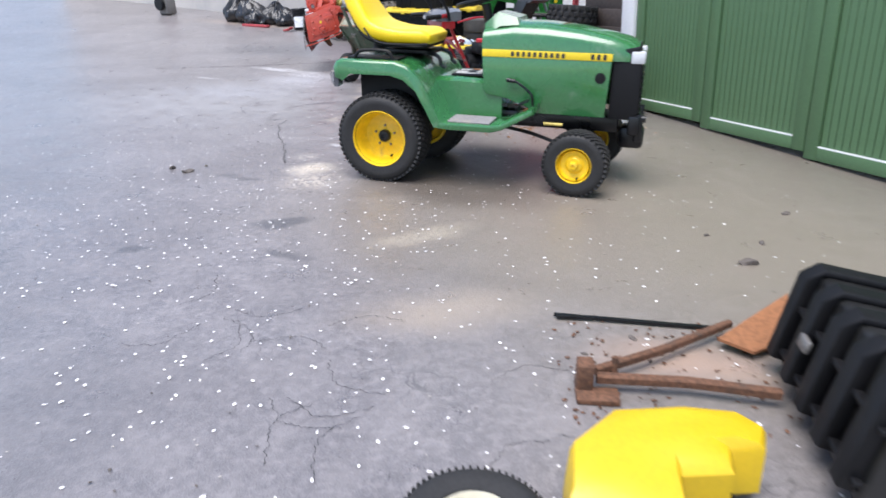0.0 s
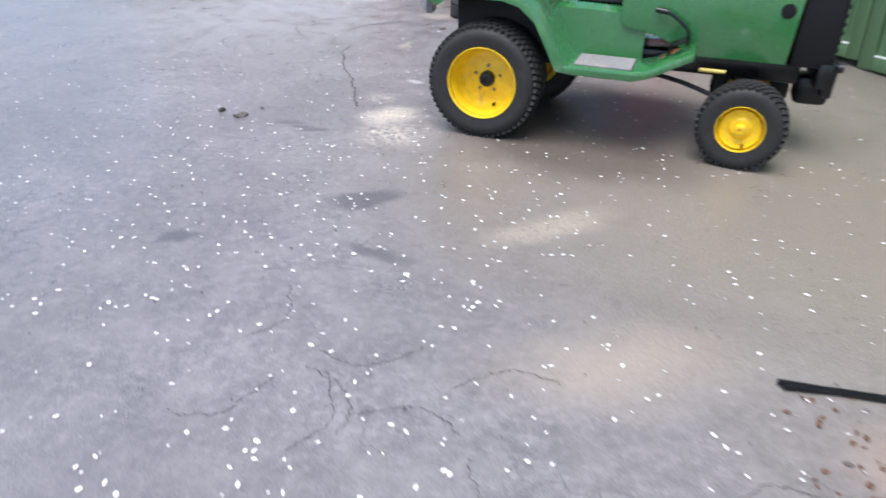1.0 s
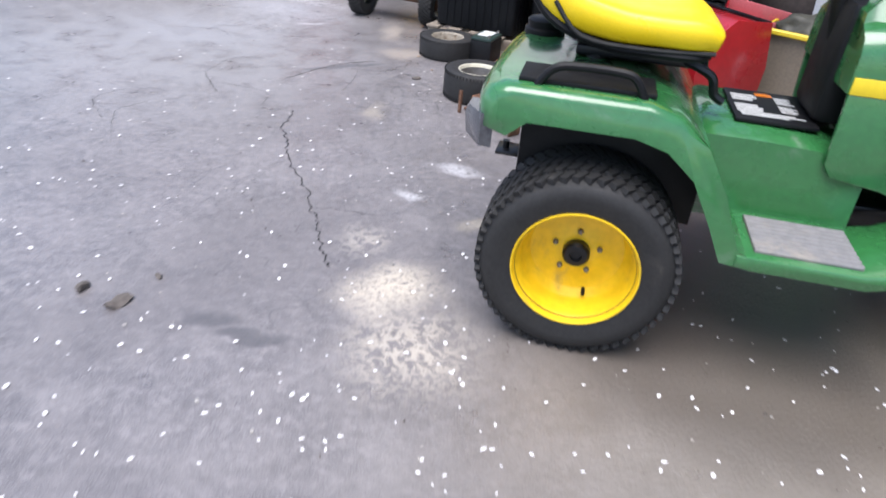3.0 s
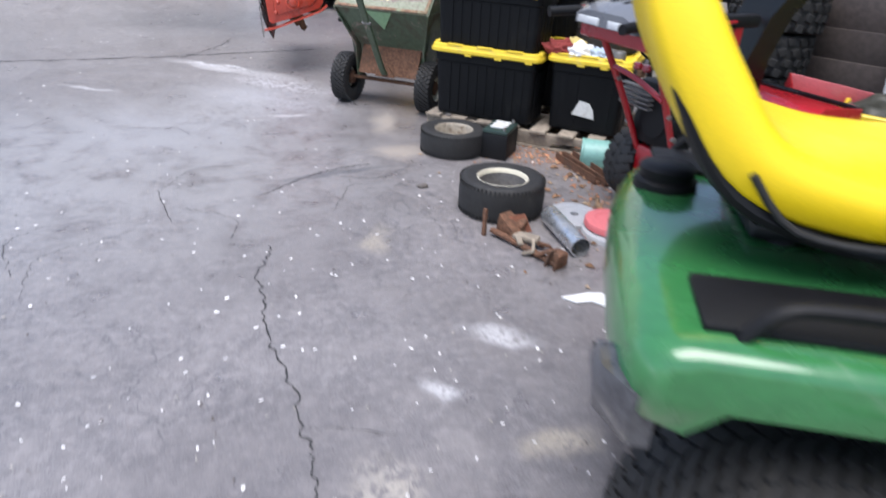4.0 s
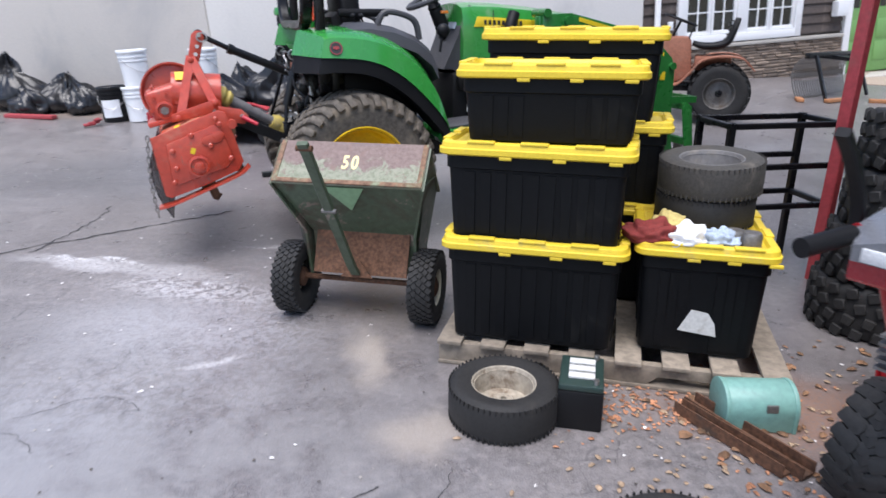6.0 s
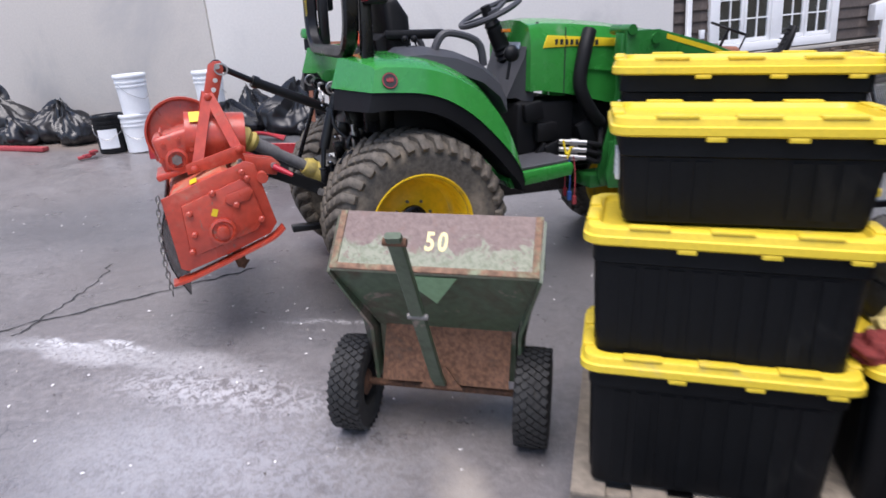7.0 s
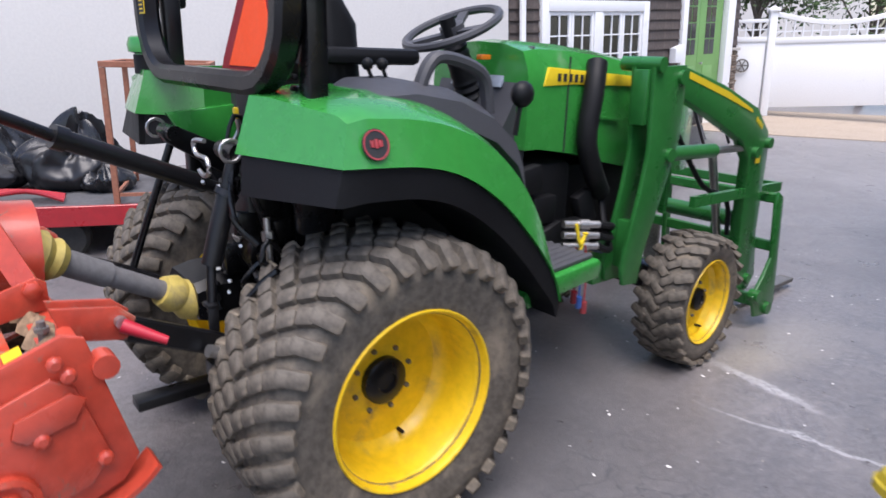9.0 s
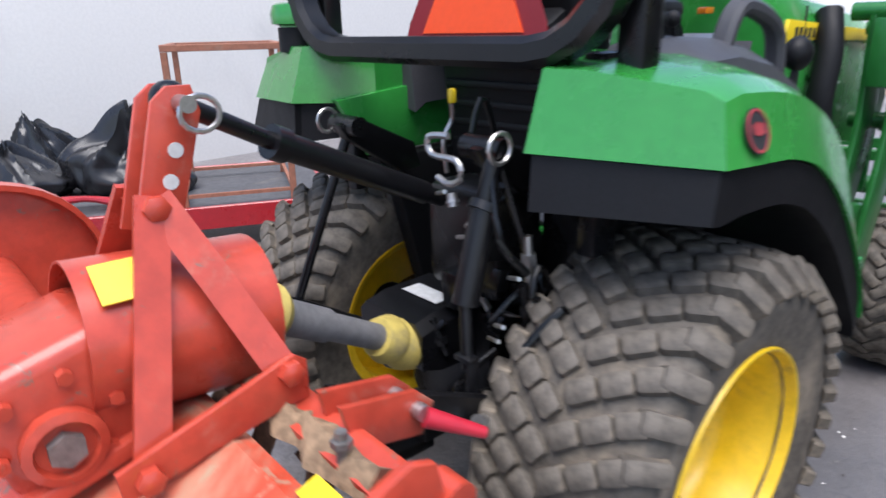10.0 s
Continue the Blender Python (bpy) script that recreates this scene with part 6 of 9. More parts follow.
    # three-point hitch
    for s in (-1, 1):
        bm = bm_of()
        prism(bm, [(-0.10, 1.03), (-0.12, 1.10), (-0.30, 1.185), (-0.36, 1.17), (-0.34, 1.135), (-0.16, 1.02)], s * 0.25 - 0.018, s * 0.25 + 0.018, 0.006)
        rod(bm, (-0.32, s * 0.25 - 0.05, 1.165), (-0.32, s * 0.25 + 0.06, 1.165), 0.026, seg=12)
        part("lift_arm", bm, GREASY, t)
        bm = bm_of()
        if s < 0:
            rod(bm, (-0.32, -0.275, 1.165), (-0.350, -0.272, 1.05), 0.020)
            barrel = part("lift_barrel", rod(bm_of(), (-0.350, -0.272, 1.05), (-0.407, -0.275, 0.86), 0.028), BLACK, t)
            part("collar", rod(bm_of(), (-0.345, -0.272, 1.06), (-0.355, -0.272, 1.045), 0.034), BLACK, barrel)
            part("lift_shank", rod(bm_of(), (-0.407, -0.275, 0.87), (-0.425, -0.30, 0.73), 0.013), BLACK, t)
            part("lift_rod_fork", box(box(bm_of(), (-0.428, -0.318, 0.69), (0.030, 0.010, 0.12), 0.004), (-0.428, -0.300, 0.755), (0.030, 0.046, 0.012), 0.003), BLACK, t)
        else:
            rod(bm, (-0.30, 0.28, 1.155), (-0.47, 0.36, 0.643), 0.013)
        part("lift_rod", bm, BLACK, t)
        bm = bm_of()
        bar(bm, [(-0.12, s * 0.25, 0.47), (-0.45, s * 0.335, 0.66), (-0.80, s * 0.36, 0.83)], 0.022, 0.065, 0.006)
        part("lower_link", bm, BLACK, t)
        bm = bm_of()
        rod(bm, (-0.36, s * 0.36, 0.60), (-0.47, s * 0.375, 0.655), 0.018, seg=10)
        rod(bm, (-0.28, s * 0.40, 0.565), (-0.37, s * 0.362, 0.605), 0.008, seg=8)
        part("stabiliser", bm, STEEL, t)
        bm = bm_of()
        ring_sweep(bm, [(-0.345 + 0.03 * math.cos(a * math.pi / 6), s * 0.31, 1.175 + 0.03 * math.sin(a * math.pi / 6)) for a in range(12)], disc_section(0.005, 6), closed=True, up=(0, 1, 0))
        part("ring_pin", bm, STEEL, t)
    bm = bm_of()
    rod(bm, (-0.22, -0.045, 0.995), (-0.40, -0.07, 1.075), 0.019)
    rod(bm, (-0.33, -0.06, 1.044), (-0.715, -0.12, 1.212), 0.026)
    rod(bm, (-0.695, -0.117, 1.203), (-0.725, -0.122, 1.216), 0.032)
    rod(bm, (-0.71, -0.12, 1.21), (-0.88, -0.145, 1.295), 0.016)
    bmesh.ops.create_uvsphere(bm, u_segments=12, v_segments=8, radius=0.032, matrix=Matrix.Translation((-0.892, -0.145, 1.30)))
    part("top_link", bm, BLACK, t, "black threaded top link")
    bm = bm_of()
    tube(bm, [(-0.20, 0.01, 1.06), (-0.21, 0.01, 1.14), (-0.19, 0.0, 1.19), (-0.20, -0.01, 1.235)], 0.006)
    part("lever", bm, STEEL, t)
    bm = bm_of()
    box(bm, (-0.20, -0.012, 1.245), (0.016, 0.018, 0.035), 0.005)
    part("lever_grip", bm, YELLOW_DECAL, t)
    bm = bm_of()
    tube(bm, [(-0.37, -0.19, 1.19), (-0.38, -0.14, 1.185), (-0.38, -0.15, 1.15), (-0.38, -0.225, 1.145), (-0.38, -0.235, 1.11), (-0.38, -0.20, 1.095), (-0.38, -0.165, 1.105)], 0.007)
    part("hook", bm, STEEL, t)
    return t


compact_tractor()


# ---- tiller on the three-point hitch ----
def tiller():
    t = thing("rotary_tiller", "orange-red rotary tiller hitched behind the green tractor", "tiller", on_ground(-0.804, 11.138, 9.5, 0.0, size=0.96))
    YR, YL, YM = -0.60, 0.54, -0.10
    side = [(-1.18, 0.735), (-0.80, 0.875), (-0.76, 0.86), (-0.685, 0.57), (-0.72, 0.52), (-0.90, 0.45), (-1.11, 0.385), (-1.14, 0.40)]
    for y in (YR, YL):
        o = -1 if y < 0 else 1
        plate = part("side_plate", prism(bm_of(), side, y - 0.008, y + 0.008, 0.003), RED, t, "orange-red chain case side plate")
        plate.location = (-0.045, 0, 0.022)
        bm = bm_of()
        prism(bm, [(-1.10, 0.70), (-0.83, 0.80), (-0.79, 0.77), (-0.74, 0.60), (-0.78, 0.545), (-1.06, 0.46), (-1.09, 0.49)], y + o * 0.009, y + o * 0.026, 0.010)
        part("raised_panel", bm, RED, plate)
        bm = bm_of()
        prism(bm, [(-0.90, 0.735), (-0.80, 0.765), (-0.775, 0.745), (-0.80, 0.70), (-0.885, 0.68), (-0.91, 0.70)], y + o * 0.027, y + o * 0.036, 0.006)
        part("cover", bm, RED, plate)
        bm = bm_of()
        lathe(bm, [(0.062, 0), (0.062, o * 0.018), (0.050, o * 0.022), (0.044, o * 0.012), (0.030, o * 0.012), (0.028, o * 0.034), (0.012, o * 0.038), (0.002, o * 0.038)], "y", 20, (-0.935, y + o * 0.026, 0.565))
        part("hub_cap", bm, RED, plate)
        for (px, pz) in ((-1.08, 0.48), (-0.755, 0.60), (-1.07, 0.66), (-0.80, 0.80), (-0.86, 0.68), (-1.06, 0.56), (-0.96, 0.745), (-0.82, 0.83)):
            bm = bm_of()
            lathe(bm, [(0.016, 0), (0.016, o * 0.010), (0.009, o * 0.016), (0.001, o * 0.016)], "y", 8, (px, y + o * 0.026, pz))
            part("bolt", bm, RED, plate)
        part("label", box(bm_of(), (-0.96, y + o * 0.0275, 0.655), (0.025, 0.002, 0.035), 0, Matrix.Rotation(radians(20), 3, "Y")), YELLOW_DECAL, plate)
        bm = bm_of()
        bar(bm, curve([(-0.655, y, 0.545), (-0.72, y, 0.495), (-0.90, y, 0.425), (-1.09, y, 0.355), (-1.18, y, 0.335)], 4), 0.085, 0.012, 0.0)
        part("skid", bm, RED, plate)
    # pan over the tines
    bm = bm_of()
    line = [(-0.915, 0, 0.74), (-0.920, 0, 0.815), (-0.945, 0, 0.824), (-1.00, 0, 0.805), (-1.17, 0, 0.735), (-1.215, 0, 0.66)]
    ring_sweep(bm, [(x, (YR + YL) / 2, z) for x, y, z in line], flat_section(YL - YR - 0.02, 0.010))
    part("pan", bm, RED_CLAY, t, "dusty orange-red cover over the tines")
    for k, (x, y) in enumerate(((-0.92, -0.53), (-1.08, -0.42))):
        part("label", box(bm_of(), (x, y, 0.797 + (x + 1.05) * 0.30 + 0.003), (0.035, 0.10, 0.002), 0, Matrix.Rotation(radians(-19), 3, "Y")), YELLOW_DECAL, t)
    bm = bm_of()
    prism(bm, [(-0.870, 0.835), (-0.815, 0.850), (-0.800, 0.845), (-0.785, 0.770), (-0.800, 0.765), (-0.812, 0.828), (-0.868, 0.815)], YR + 0.01, YL - 0.01, 0.003)
    part("front_beam", bm, RED, t)
    # clay caked along the beam
    bm = bm_of()
    rng = random.Random(17)
    secs = []
    for k in range(40):
        y = YR + 0.06 + k * 0.026
        w, h = 0.022 + 0.018 * rng.random(), 0.012 + 0.014 * rng.random()
        secs.append([(-0.850 - w, y, 0.812), (-0.852 - w * 0.6, y, 0.826 + h * 0.6), (-0.850, y, 0.836 + h), (-0.835 + 0.008 * rng.random(), y, 0.846), (-0.845, y, 0.812)])
    loft(bm, secs)
    jitter(bm, 0.012, 40.0, 5.0)
    part("clay", bm, surface("dried_clay", (0.24, 0.16, 0.095), 0.95, vary=0.35, grain=45, bump=0.8, dirt=(0.13, 0.09, 0.06), dirt_amount=0.4, dirt_scale=14), t, "dried clay caked on the beam")
    for y in (YR + 0.13, YR + 0.34, YM + 0.20, YL - 0.15):
        bm = bm_of()
        rod(bm, (-0.858, y, 0.80), (-0.858, y, 0.885), 0.009, seg=10)
        rod(bm, (-0.858, y, 0.862), (-0.858, y, 0.872), 0.016, seg=6)
        part("beam_bolt", bm, DULL_STEEL, t)
    bm = bm_of()
    rod(bm, (-0.775, YR + 0.03, 0.815), (-0.775, YR - 0.02, 0.815), 0.026)
    part("beam_end", bm, RED, t)
    # rear flap with chain
    bm = bm_of()
    ring_sweep(bm, curve([(-1.215, 0, 0.70), (-1.245, 0, 0.58), (-1.225, 0, 0.42), (-1.16, 0, 0.28)], 3), flat_section(YL - YR - 0.04, 0.006))
    shift(bm, Matrix.Translation((0, (YR + YL) / 2, 0)))
    part("rear_flap", bm, BLACK, t, "worn dark rear flap")
    bm = bm_of()
    for k in range(16):
        f = k / 15
        c = Vector((-1.235 - 0.015 * math.sin(f * 3), YR - 0.02, 0.76 - 0.44 * f))
        turn = Matrix.Rotation(radians(90 * (k % 2)), 4, "Z")
        pts = [c + turn @ Vector((0.008 * math.cos(a * math.pi / 4), 0, 0.019 * math.sin(a * math.pi / 4))) for a in range(8)]
        ring_sweep(bm, pts, disc_section(0.0035, 5), closed=True, up=(0.6, 0.8, 0))
    tagged(part("chain", bm, DULL_STEEL, t, "short steel chain"), kind="stuff")
    # tines
    rotor = part("rotor", rod(bm_of(), (-0.935, YR + 0.02, 0.565), (-0.935, YL - 0.02, 0.565), 0.045), RUST, t)
    tine = bm_of()
    bar(tine, [(0, 0, 0), (0.01, 0, -0.13), (0.03, 0.03, -0.20), (0.05, 0.065, -0.215)], 0.05, 0.010, up=(0, 1, 0))
    me = mesh_of("tine", tine, RUST)
    for k in range(20):
        y = YR + 0.09 + k * (YL - YR - 0.18) / 19
        piece("tine", me, rotor, Matrix.Translation((-0.935, y, 0.565)) @ Matrix.Rotation(radians(k * 75), 4, "Y"))
    # gearbox and shaft guard
    bm = bm_of()
    box(bm, (-1.125, YM + 0.01, 0.90), (0.21, 0.22, 0.20), 0.028, Matrix.Rotation(radians(-15), 3, "Y"), 3)
    box(bm, (-1.125, YM + 0.01, 0.805), (0.25, 0.26, 0.03), 0.006, Matrix.Rotation(radians(-15), 3, "Y"))
    gear = part("gearbox", bm, RED, t, "orange-red cast gearbox")
    bm = bm_of()
    lathe(bm, [(0.055, 0), (0.055, -0.022), (0.042, -0.026), (0.038, -0.014), (0.020, -0.014), (0.002, -0.012)], "y", 18, (-1.14, YM - 0.102, 0.863))
    part("bearing_cap", bm, RED, gear)
    part("nut", rod(bm_of(), (-1.14, YM - 0.132, 0.863), (-1.14, YM - 0.11, 0.863), 0.026, seg=6), DULL_STEEL, gear)
    for k in range(6):
        a = k * math.pi / 3 + 0.3
        part("bolt", rod(bm_of(), (-1.14 + 0.078 * math.cos(a), YM - 0.116, 0.885 + 0.078 * math.sin(a)), (-1.14 + 0.078 * math.cos(a), YM - 0.098, 0.885 + 0.078 * math.sin(a)), 0.011, seg=6), RED, gear)
    for k in range(3):
        part("rib", box(bm_of(), (-1.20 + 0.06 * k, YM + 0.01, 0.988 - 0.012 * k), (0.012, 0.18, 0.03), 0.004, Matrix.Rotation(radians(-15), 3, "Y")), RED, gear)
    bm = bm_of()
    rod(bm, (-1.11, YM + 0.125, 0.91), (-1.11, YL - 0.03, 0.91), 0.045)
    part("axle_tube", bm, RED, t)
    bm = bm_of()
    prism(bm, [(-1.10 + 0.205 * math.cos(radians(a)), 0.90 + 0.205 * math.sin(radians(a))) for a in range(-20, 215, 15)] + [(-1.27, 0.74), (-0.90, 0.80)], YL - 0.05, YL - 0.02, 0.008)
    case = part("chain_case", bm, RED, t, "round orange-red chain case")
    part("rim_flange", ring_sweep(bm_of(), [(-1.10 + 0.205 * math.cos(radians(a)), YL - 0.06, 0.90 + 0.205 * math.sin(radians(a))) for a in range(-20, 215, 10)], flat_section(0.012, 0.05), up=(0, 1, 0)), RED, case)
    bm = bm_of()
    d = Vector((0.93, 0.0, -0.05)).normalized()
    a, b_ = Vector((-1.09, YM + 0.01, 0.955)), Vector((-0.83, YM + 0.01, 0.935))
    m = Matrix.Translation(a) @ (b_ - a).to_track_quat("Z", "Y").to_matrix().to_4x4()
    lathe(bm, [(0.128, 0), (0.130, 0.29), (0.126, 0.29), (0.124, 0.0)], "z", 28, closed=True)
    shift(bm, m)
    guard = part("shaft_guard", bm, RED, t, "cylindrical orange-red shaft guard")
    bm = bm_of()
    rod(bm, a, b_, 0.05)
    part("input_flange", bm, RED, t)
    part("label", box(bm_of(), (-1.02, YM - 0.070, 1.063), (0.075, 0.07, 0.003), 0, Matrix.Rotation(radians(38), 3, "X")), YELLOW_DECAL, guard)
    # mast
    for s in (-1, 1):
        y = YM + s * 0.035
        bm = bm_of()
        prism(bm, [(-0.985, 1.11), (-0.932, 1.305), (-0.908, 1.325), (-0.872, 1.325), (-0.862, 1.285), (-0.922, 1.09)], y - 0.006, y + 0.006, 0.002)
        plate = part("mast_plate", bm, RED, t, "orange-red mast plate with pin holes")
        for (px, pz) in ((-0.908, 1.232), (-0.922, 1.186)):
            part("hole", lathe(bm_of(), [(0.012, -0.0072), (0.012, 0.0072), (0.001, 0.0072)], "y", 12, (px, y, pz)), PAPER, plate)
        bm = bm_of()
        bar(bm, [(-0.955, y + s * 0.012, 1.17), (-1.055, YM + s * 0.190, 0.82)], 0.012, 0.05, up=(1, 0, 0))
        part("strut", bm, RED, t)
        bm = bm_of()
        bar(bm, [(-0.95, y + s * 0.012, 1.165), (-0.905, YM + s * 0.12, 1.05), (-0.848, YM + s * 0.198, 0.90)], 0.012, 0.05, up=(1, 0, 1))
        part("strut", bm, RED, t)
        bm = bm_of()
        prism(bm, [(-0.835, 0.930), (-0.815, 0.915), (-0.815, 0.850), (-0.850, 0.848), (-1.10, 0.800), (-1.105, 0.848)], YM + s * 0.205 - 0.006, YM + s * 0.205 + 0.006, 0.002)
        part("stay", bm, RED, t)
        for (px, py, pz) in ((-0.955, YM + s * 0.055, 1.155), (-0.845, YM + s * 0.211, 0.905), (-1.065, YM + s * 0.211, 0.825)):
            part("bolt", lathe(bm_of(), [(0.020, 0), (0.020, s * 0.014), (0.011, s * 0.020), (0.001, s * 0.020)], "y", 6, (px, py, pz)), RED, t)
        # lower hitch clevis
        for k in (-0.03, 0.03):
            bm = bm_of()
            prism(bm, [(-0.815, 0.815), (-0.835, 0.893), (-0.70, 0.868), (-0.665, 0.835), (-0.69, 0.785), (-0.76, 0.800)], s * 0.40 + k - 0.006, s * 0.40 + k + 0.006, 0.002)
            part("clevis", bm, RED, t)
        part("clevis_pin", rod(bm_of(), (-0.700, s * 0.40 - 0.055, 0.835), (-0.700, s * 0.40 + 0.055, 0.835), 0.014), STEEL, t)
    part("pin_handle", rod(bm_of(), (-0.700, -0.455, 0.830), (-0.62, -0.505, 0.790), 0.017, 0.010), surface("red_plastic", (0.42, 0.014, 0.03), 0.4, vary=0.05), t, "bright red pin handle")
    part("mast_pin", rod(bm_of(), (-0.892, YM - 0.075, 1.30), (-0.892, YM + 0.07, 1.30), 0.013), STEEL, t)
    bm = bm_of()
    ring_sweep(bm, [(-0.875 + 0.03 * math.cos(a * math.pi / 8), YM - 0.07, 1.285 + 0.026 * math.sin(a * math.pi / 8)) for a in range(16)], disc_section(0.0045, 6), closed=True, up=(0, 1, 0))
    part("ring_clip", bm, STEEL, t)
    # drive shaft
    p, q = Vector((-0.82, YM + 0.01, 0.935)), Vector((-0.37, 0.0, 0.67))
    u = (q - p).normalized()
    part("drive_shaft", rod(bm_of(), p + u * 0.06, p + u * 0.22, 0.036), PTO_GREY, t, "scuffed grey drive shaft tube")
    part("drive_shaft", rod(bm_of(), p + u * 0.21, q - u * 0.08, 0.030), PTO_GREY, t)
    for c, e in ((p, p + u * 0.09), (q - u * 0.14, q)):
        bm = bm_of()
        m = Matrix.Translation(c) @ (e - c).to_track_quat("Z", "Y").to_matrix().to_4x4()
        L = (e - c).length
        pr = [(0.060, 0), (0.066, L * 0.3), (0.050, L * 0.55), (0.058, L * 0.75), (0.044, L), (0.030, L), (0.030, 0)]
        lathe(bm, pr if c == p else [(r, L - a) for r, a in pr], "z", 20, closed=True)
        shift(bm, m)
        part("shaft_bell", bm, PTO_YELLOW, t, "grubby yellow plastic shaft bell")
    return t


tiller()


# ---- hopper cart ----
LID_RUST = surface("orange_rust_seam", (0.19, 0.105, 0.065), 0.8, vary=0.35, grain=50, bump=0.3, dirt=(0.24, 0.27, 0.18), dirt_amount=0.5, dirt_scale=11)


def hopper_cart():
    t = thing("hopper_cart", "rusty green drop spreader cart with tow bar, marked fifty", "cart", on_ground(-0.858, 9.503, -23.5, size=0.95))
    X0, X1 = -0.310, 0.400
    for s, x in ((-1, X0 + 0.01), (1, X1 - 0.02)):
        hub = part("wheel", lathe(bm_of(), [(0.05, -0.04), (0.05, 0.04), (0.03, 0.05), (0.002, 0.05)], "x", 16), RUST, t)
        hub.location = (x, 0.0, 0.178)
        for nm, kd in (("tyre", "body"), ("tread", "tread")):
            bm = tyre_mesh(0.178, 0.125, 0.09, "turf", 36, kd)
            shift(bm, Matrix.Rotation(radians(90), 4, "Z"))
            tagged(part(nm, bm, RUBBER_DARK, hub), kind="stuff" if kd == "tread" else "")
        bm = bm_of()
        lathe(bm, [(0.094, s * 0.05), (0.088, s * 0.05), (0.080, s * 0.03), (0.045, s * 0.02), (0.045, s * 0.012), (0.09, 0.0), (0.094, s * 0.02)], "x", 24, closed=True)
        part("rim", bm, CREAM, hub)
    # hopper body: a tapering box
    bm = bm_of()
    A = [(X0, -0.155, 0.70), (X1, -0.155, 0.70), (X1, 0.115, 0.70), (X0, 0.115, 0.70)]
    B = [(-0.20, 0.02, 0.42), (0.31, 0.02, 0.42), (0.31, 0.22, 0.42), (-0.20, 0.22, 0.42)]
    C = [(-0.20, 0.04, 0.21), (0.31, 0.04, 0.21), (0.31, 0.18, 0.21), (-0.20, 0.18, 0.21)]
    loft(bm, [C, B, A])
    part("hopper", bm, HOPPER, t, "dented green hopper with rust along the seams", 20)
    for x, s in ((X0, -1), (X1, 1)):
        bm = bm_of()
        o = [(-0.165, 0.695), (-0.012, 0.855), (0.195, 0.60), (0.20, 0.32), (0.22, 0.20), (0.0, 0.20), (-0.03, 0.43)]
        va = [bm.verts.new((x if z > 0.65 else (0.32 if s > 0 else -0.21) + (x - (0.32 if s > 0 else -0.21)) * max(0, (z - 0.42) / 0.28), y, z)) for y, z in o]
        vb = [bm.verts.new((v.co.x + s * 0.012, v.co.y, v.co.z)) for v in va]
        bm.faces.new(va)
        bm.faces.new(vb[::-1])
        for i in range(7):
            bm.faces.new((va[i], va[(i + 1) % 7], vb[(i + 1) % 7], vb[i]))
        part("side_panel", bm, HOPPER, t)
    # lid
    bm = bm_of()
    o = [(-0.165, 0.705), (-0.005, 0.868), (0.0, 0.863), (-0.158, 0.697)]
    va = [bm.verts.new((X0 - 0.002, y, z)) for y, z in o]
    vb = [bm.verts.new((X1 + 0.002, y, z)) for y, z in o]
    bm.faces.new(va)
    bm.faces.new(vb[::-1])
    for i in range(4):
        bm.faces.new((va[i], va[(i + 1) % 4], vb[(i + 1) % 4], vb[i]))
    lid = part("lid", bm, HOPPER_LID, t, "rust-stained sloping lid with scuffed paint")
    slope = math.degrees(math.atan2(0.163, 0.160))
    for x, w in ((X0 + 0.012, 0.024), (X1 - 0.012, 0.024)):
        bm = bm_of()
        box(bm, (0, 0, 0), (w, 0.225, 0.005), 0.002)
        ob = part("lid_edge", bm, LID_RUST, lid)
        ob.matrix_basis = pose(x, -0.086, 0.789, slope)
    bm = bm_of()
    box(bm, (0, 0, 0), (X1 - X0, 0.022, 0.012), 0.003)
    part("lid_edge", bm, LID_RUST, lid).matrix_basis = pose((X0 + X1) / 2, -0.158, 0.716, slope)
    bm = bm_of()
    loft(bm, [[(X0, -0.008, 0.855), (X1, -0.008, 0.855), (X1, 0.20, 0.60), (X0, 0.20, 0.60)], [(X0, -0.002, 0.867), (X1, -0.002, 0.867), (X1, 0.208, 0.607), (X0, 0.208, 0.607)]])
    part("rear_lid", bm, HOPPER_LID, t)
    cream = surface("cream_number_paint", (0.74, 0.62, 0.31), 0.6, vary=0.1, grain=40, bump=0.05)
    for figure, dx in (("5", -0.0225), ("0", 0.0225)):
        txt = bpy.data.curves.new("numeral", "FONT")
        txt.body, txt.size, txt.extrude, txt.align_x, txt.align_y = figure, 0.098, 0.0006, "CENTER", "CENTER"
        txt.offset = 0.0028
        tmp = bpy.data.objects.new("numeral", txt)
        scene.collection.objects.link(tmp)
        me = bpy.data.meshes.new_from_object(tmp.evaluated_get(bpy.context.evaluated_depsgraph_get()))
        bpy.data.objects.remove(tmp)
        me.materials.append(cream)
        num = new("numeral", me)
        num.parent = lid
        num.matrix_basis = Matrix.Translation((0.048 + dx, -0.084, 0.7884)) @ Matrix.Rotation(radians(slope), 4, "X") @ Matrix.Diagonal((0.70, 1.0, 1, 1))
    # pale triangle and tow bar
    bm = bm_of()
    va = [(-0.070, -0.152, 0.690), (0.130, -0.152, 0.690), (0.045, -0.082, 0.565)]
    f0 = [bm.verts.new((x, y - 0.004, z)) for x, y, z in va]
    f1 = [bm.verts.new((x, y + 0.002, z)) for x, y, z in va]
    bm.faces.new(f0)
    bm.faces.new(f1[::-1])
    for i in range(3):
        bm.faces.new((f0[i], f0[(i + 1) % 3], f1[(i + 1) % 3], f1[i]))
    part("bare_patch", bm, surface("bright_green_paint", (0.22, 0.36, 0.20), 0.5, vary=0.1, grain=40, bump=0.1), t, "unfaded light green triangle")
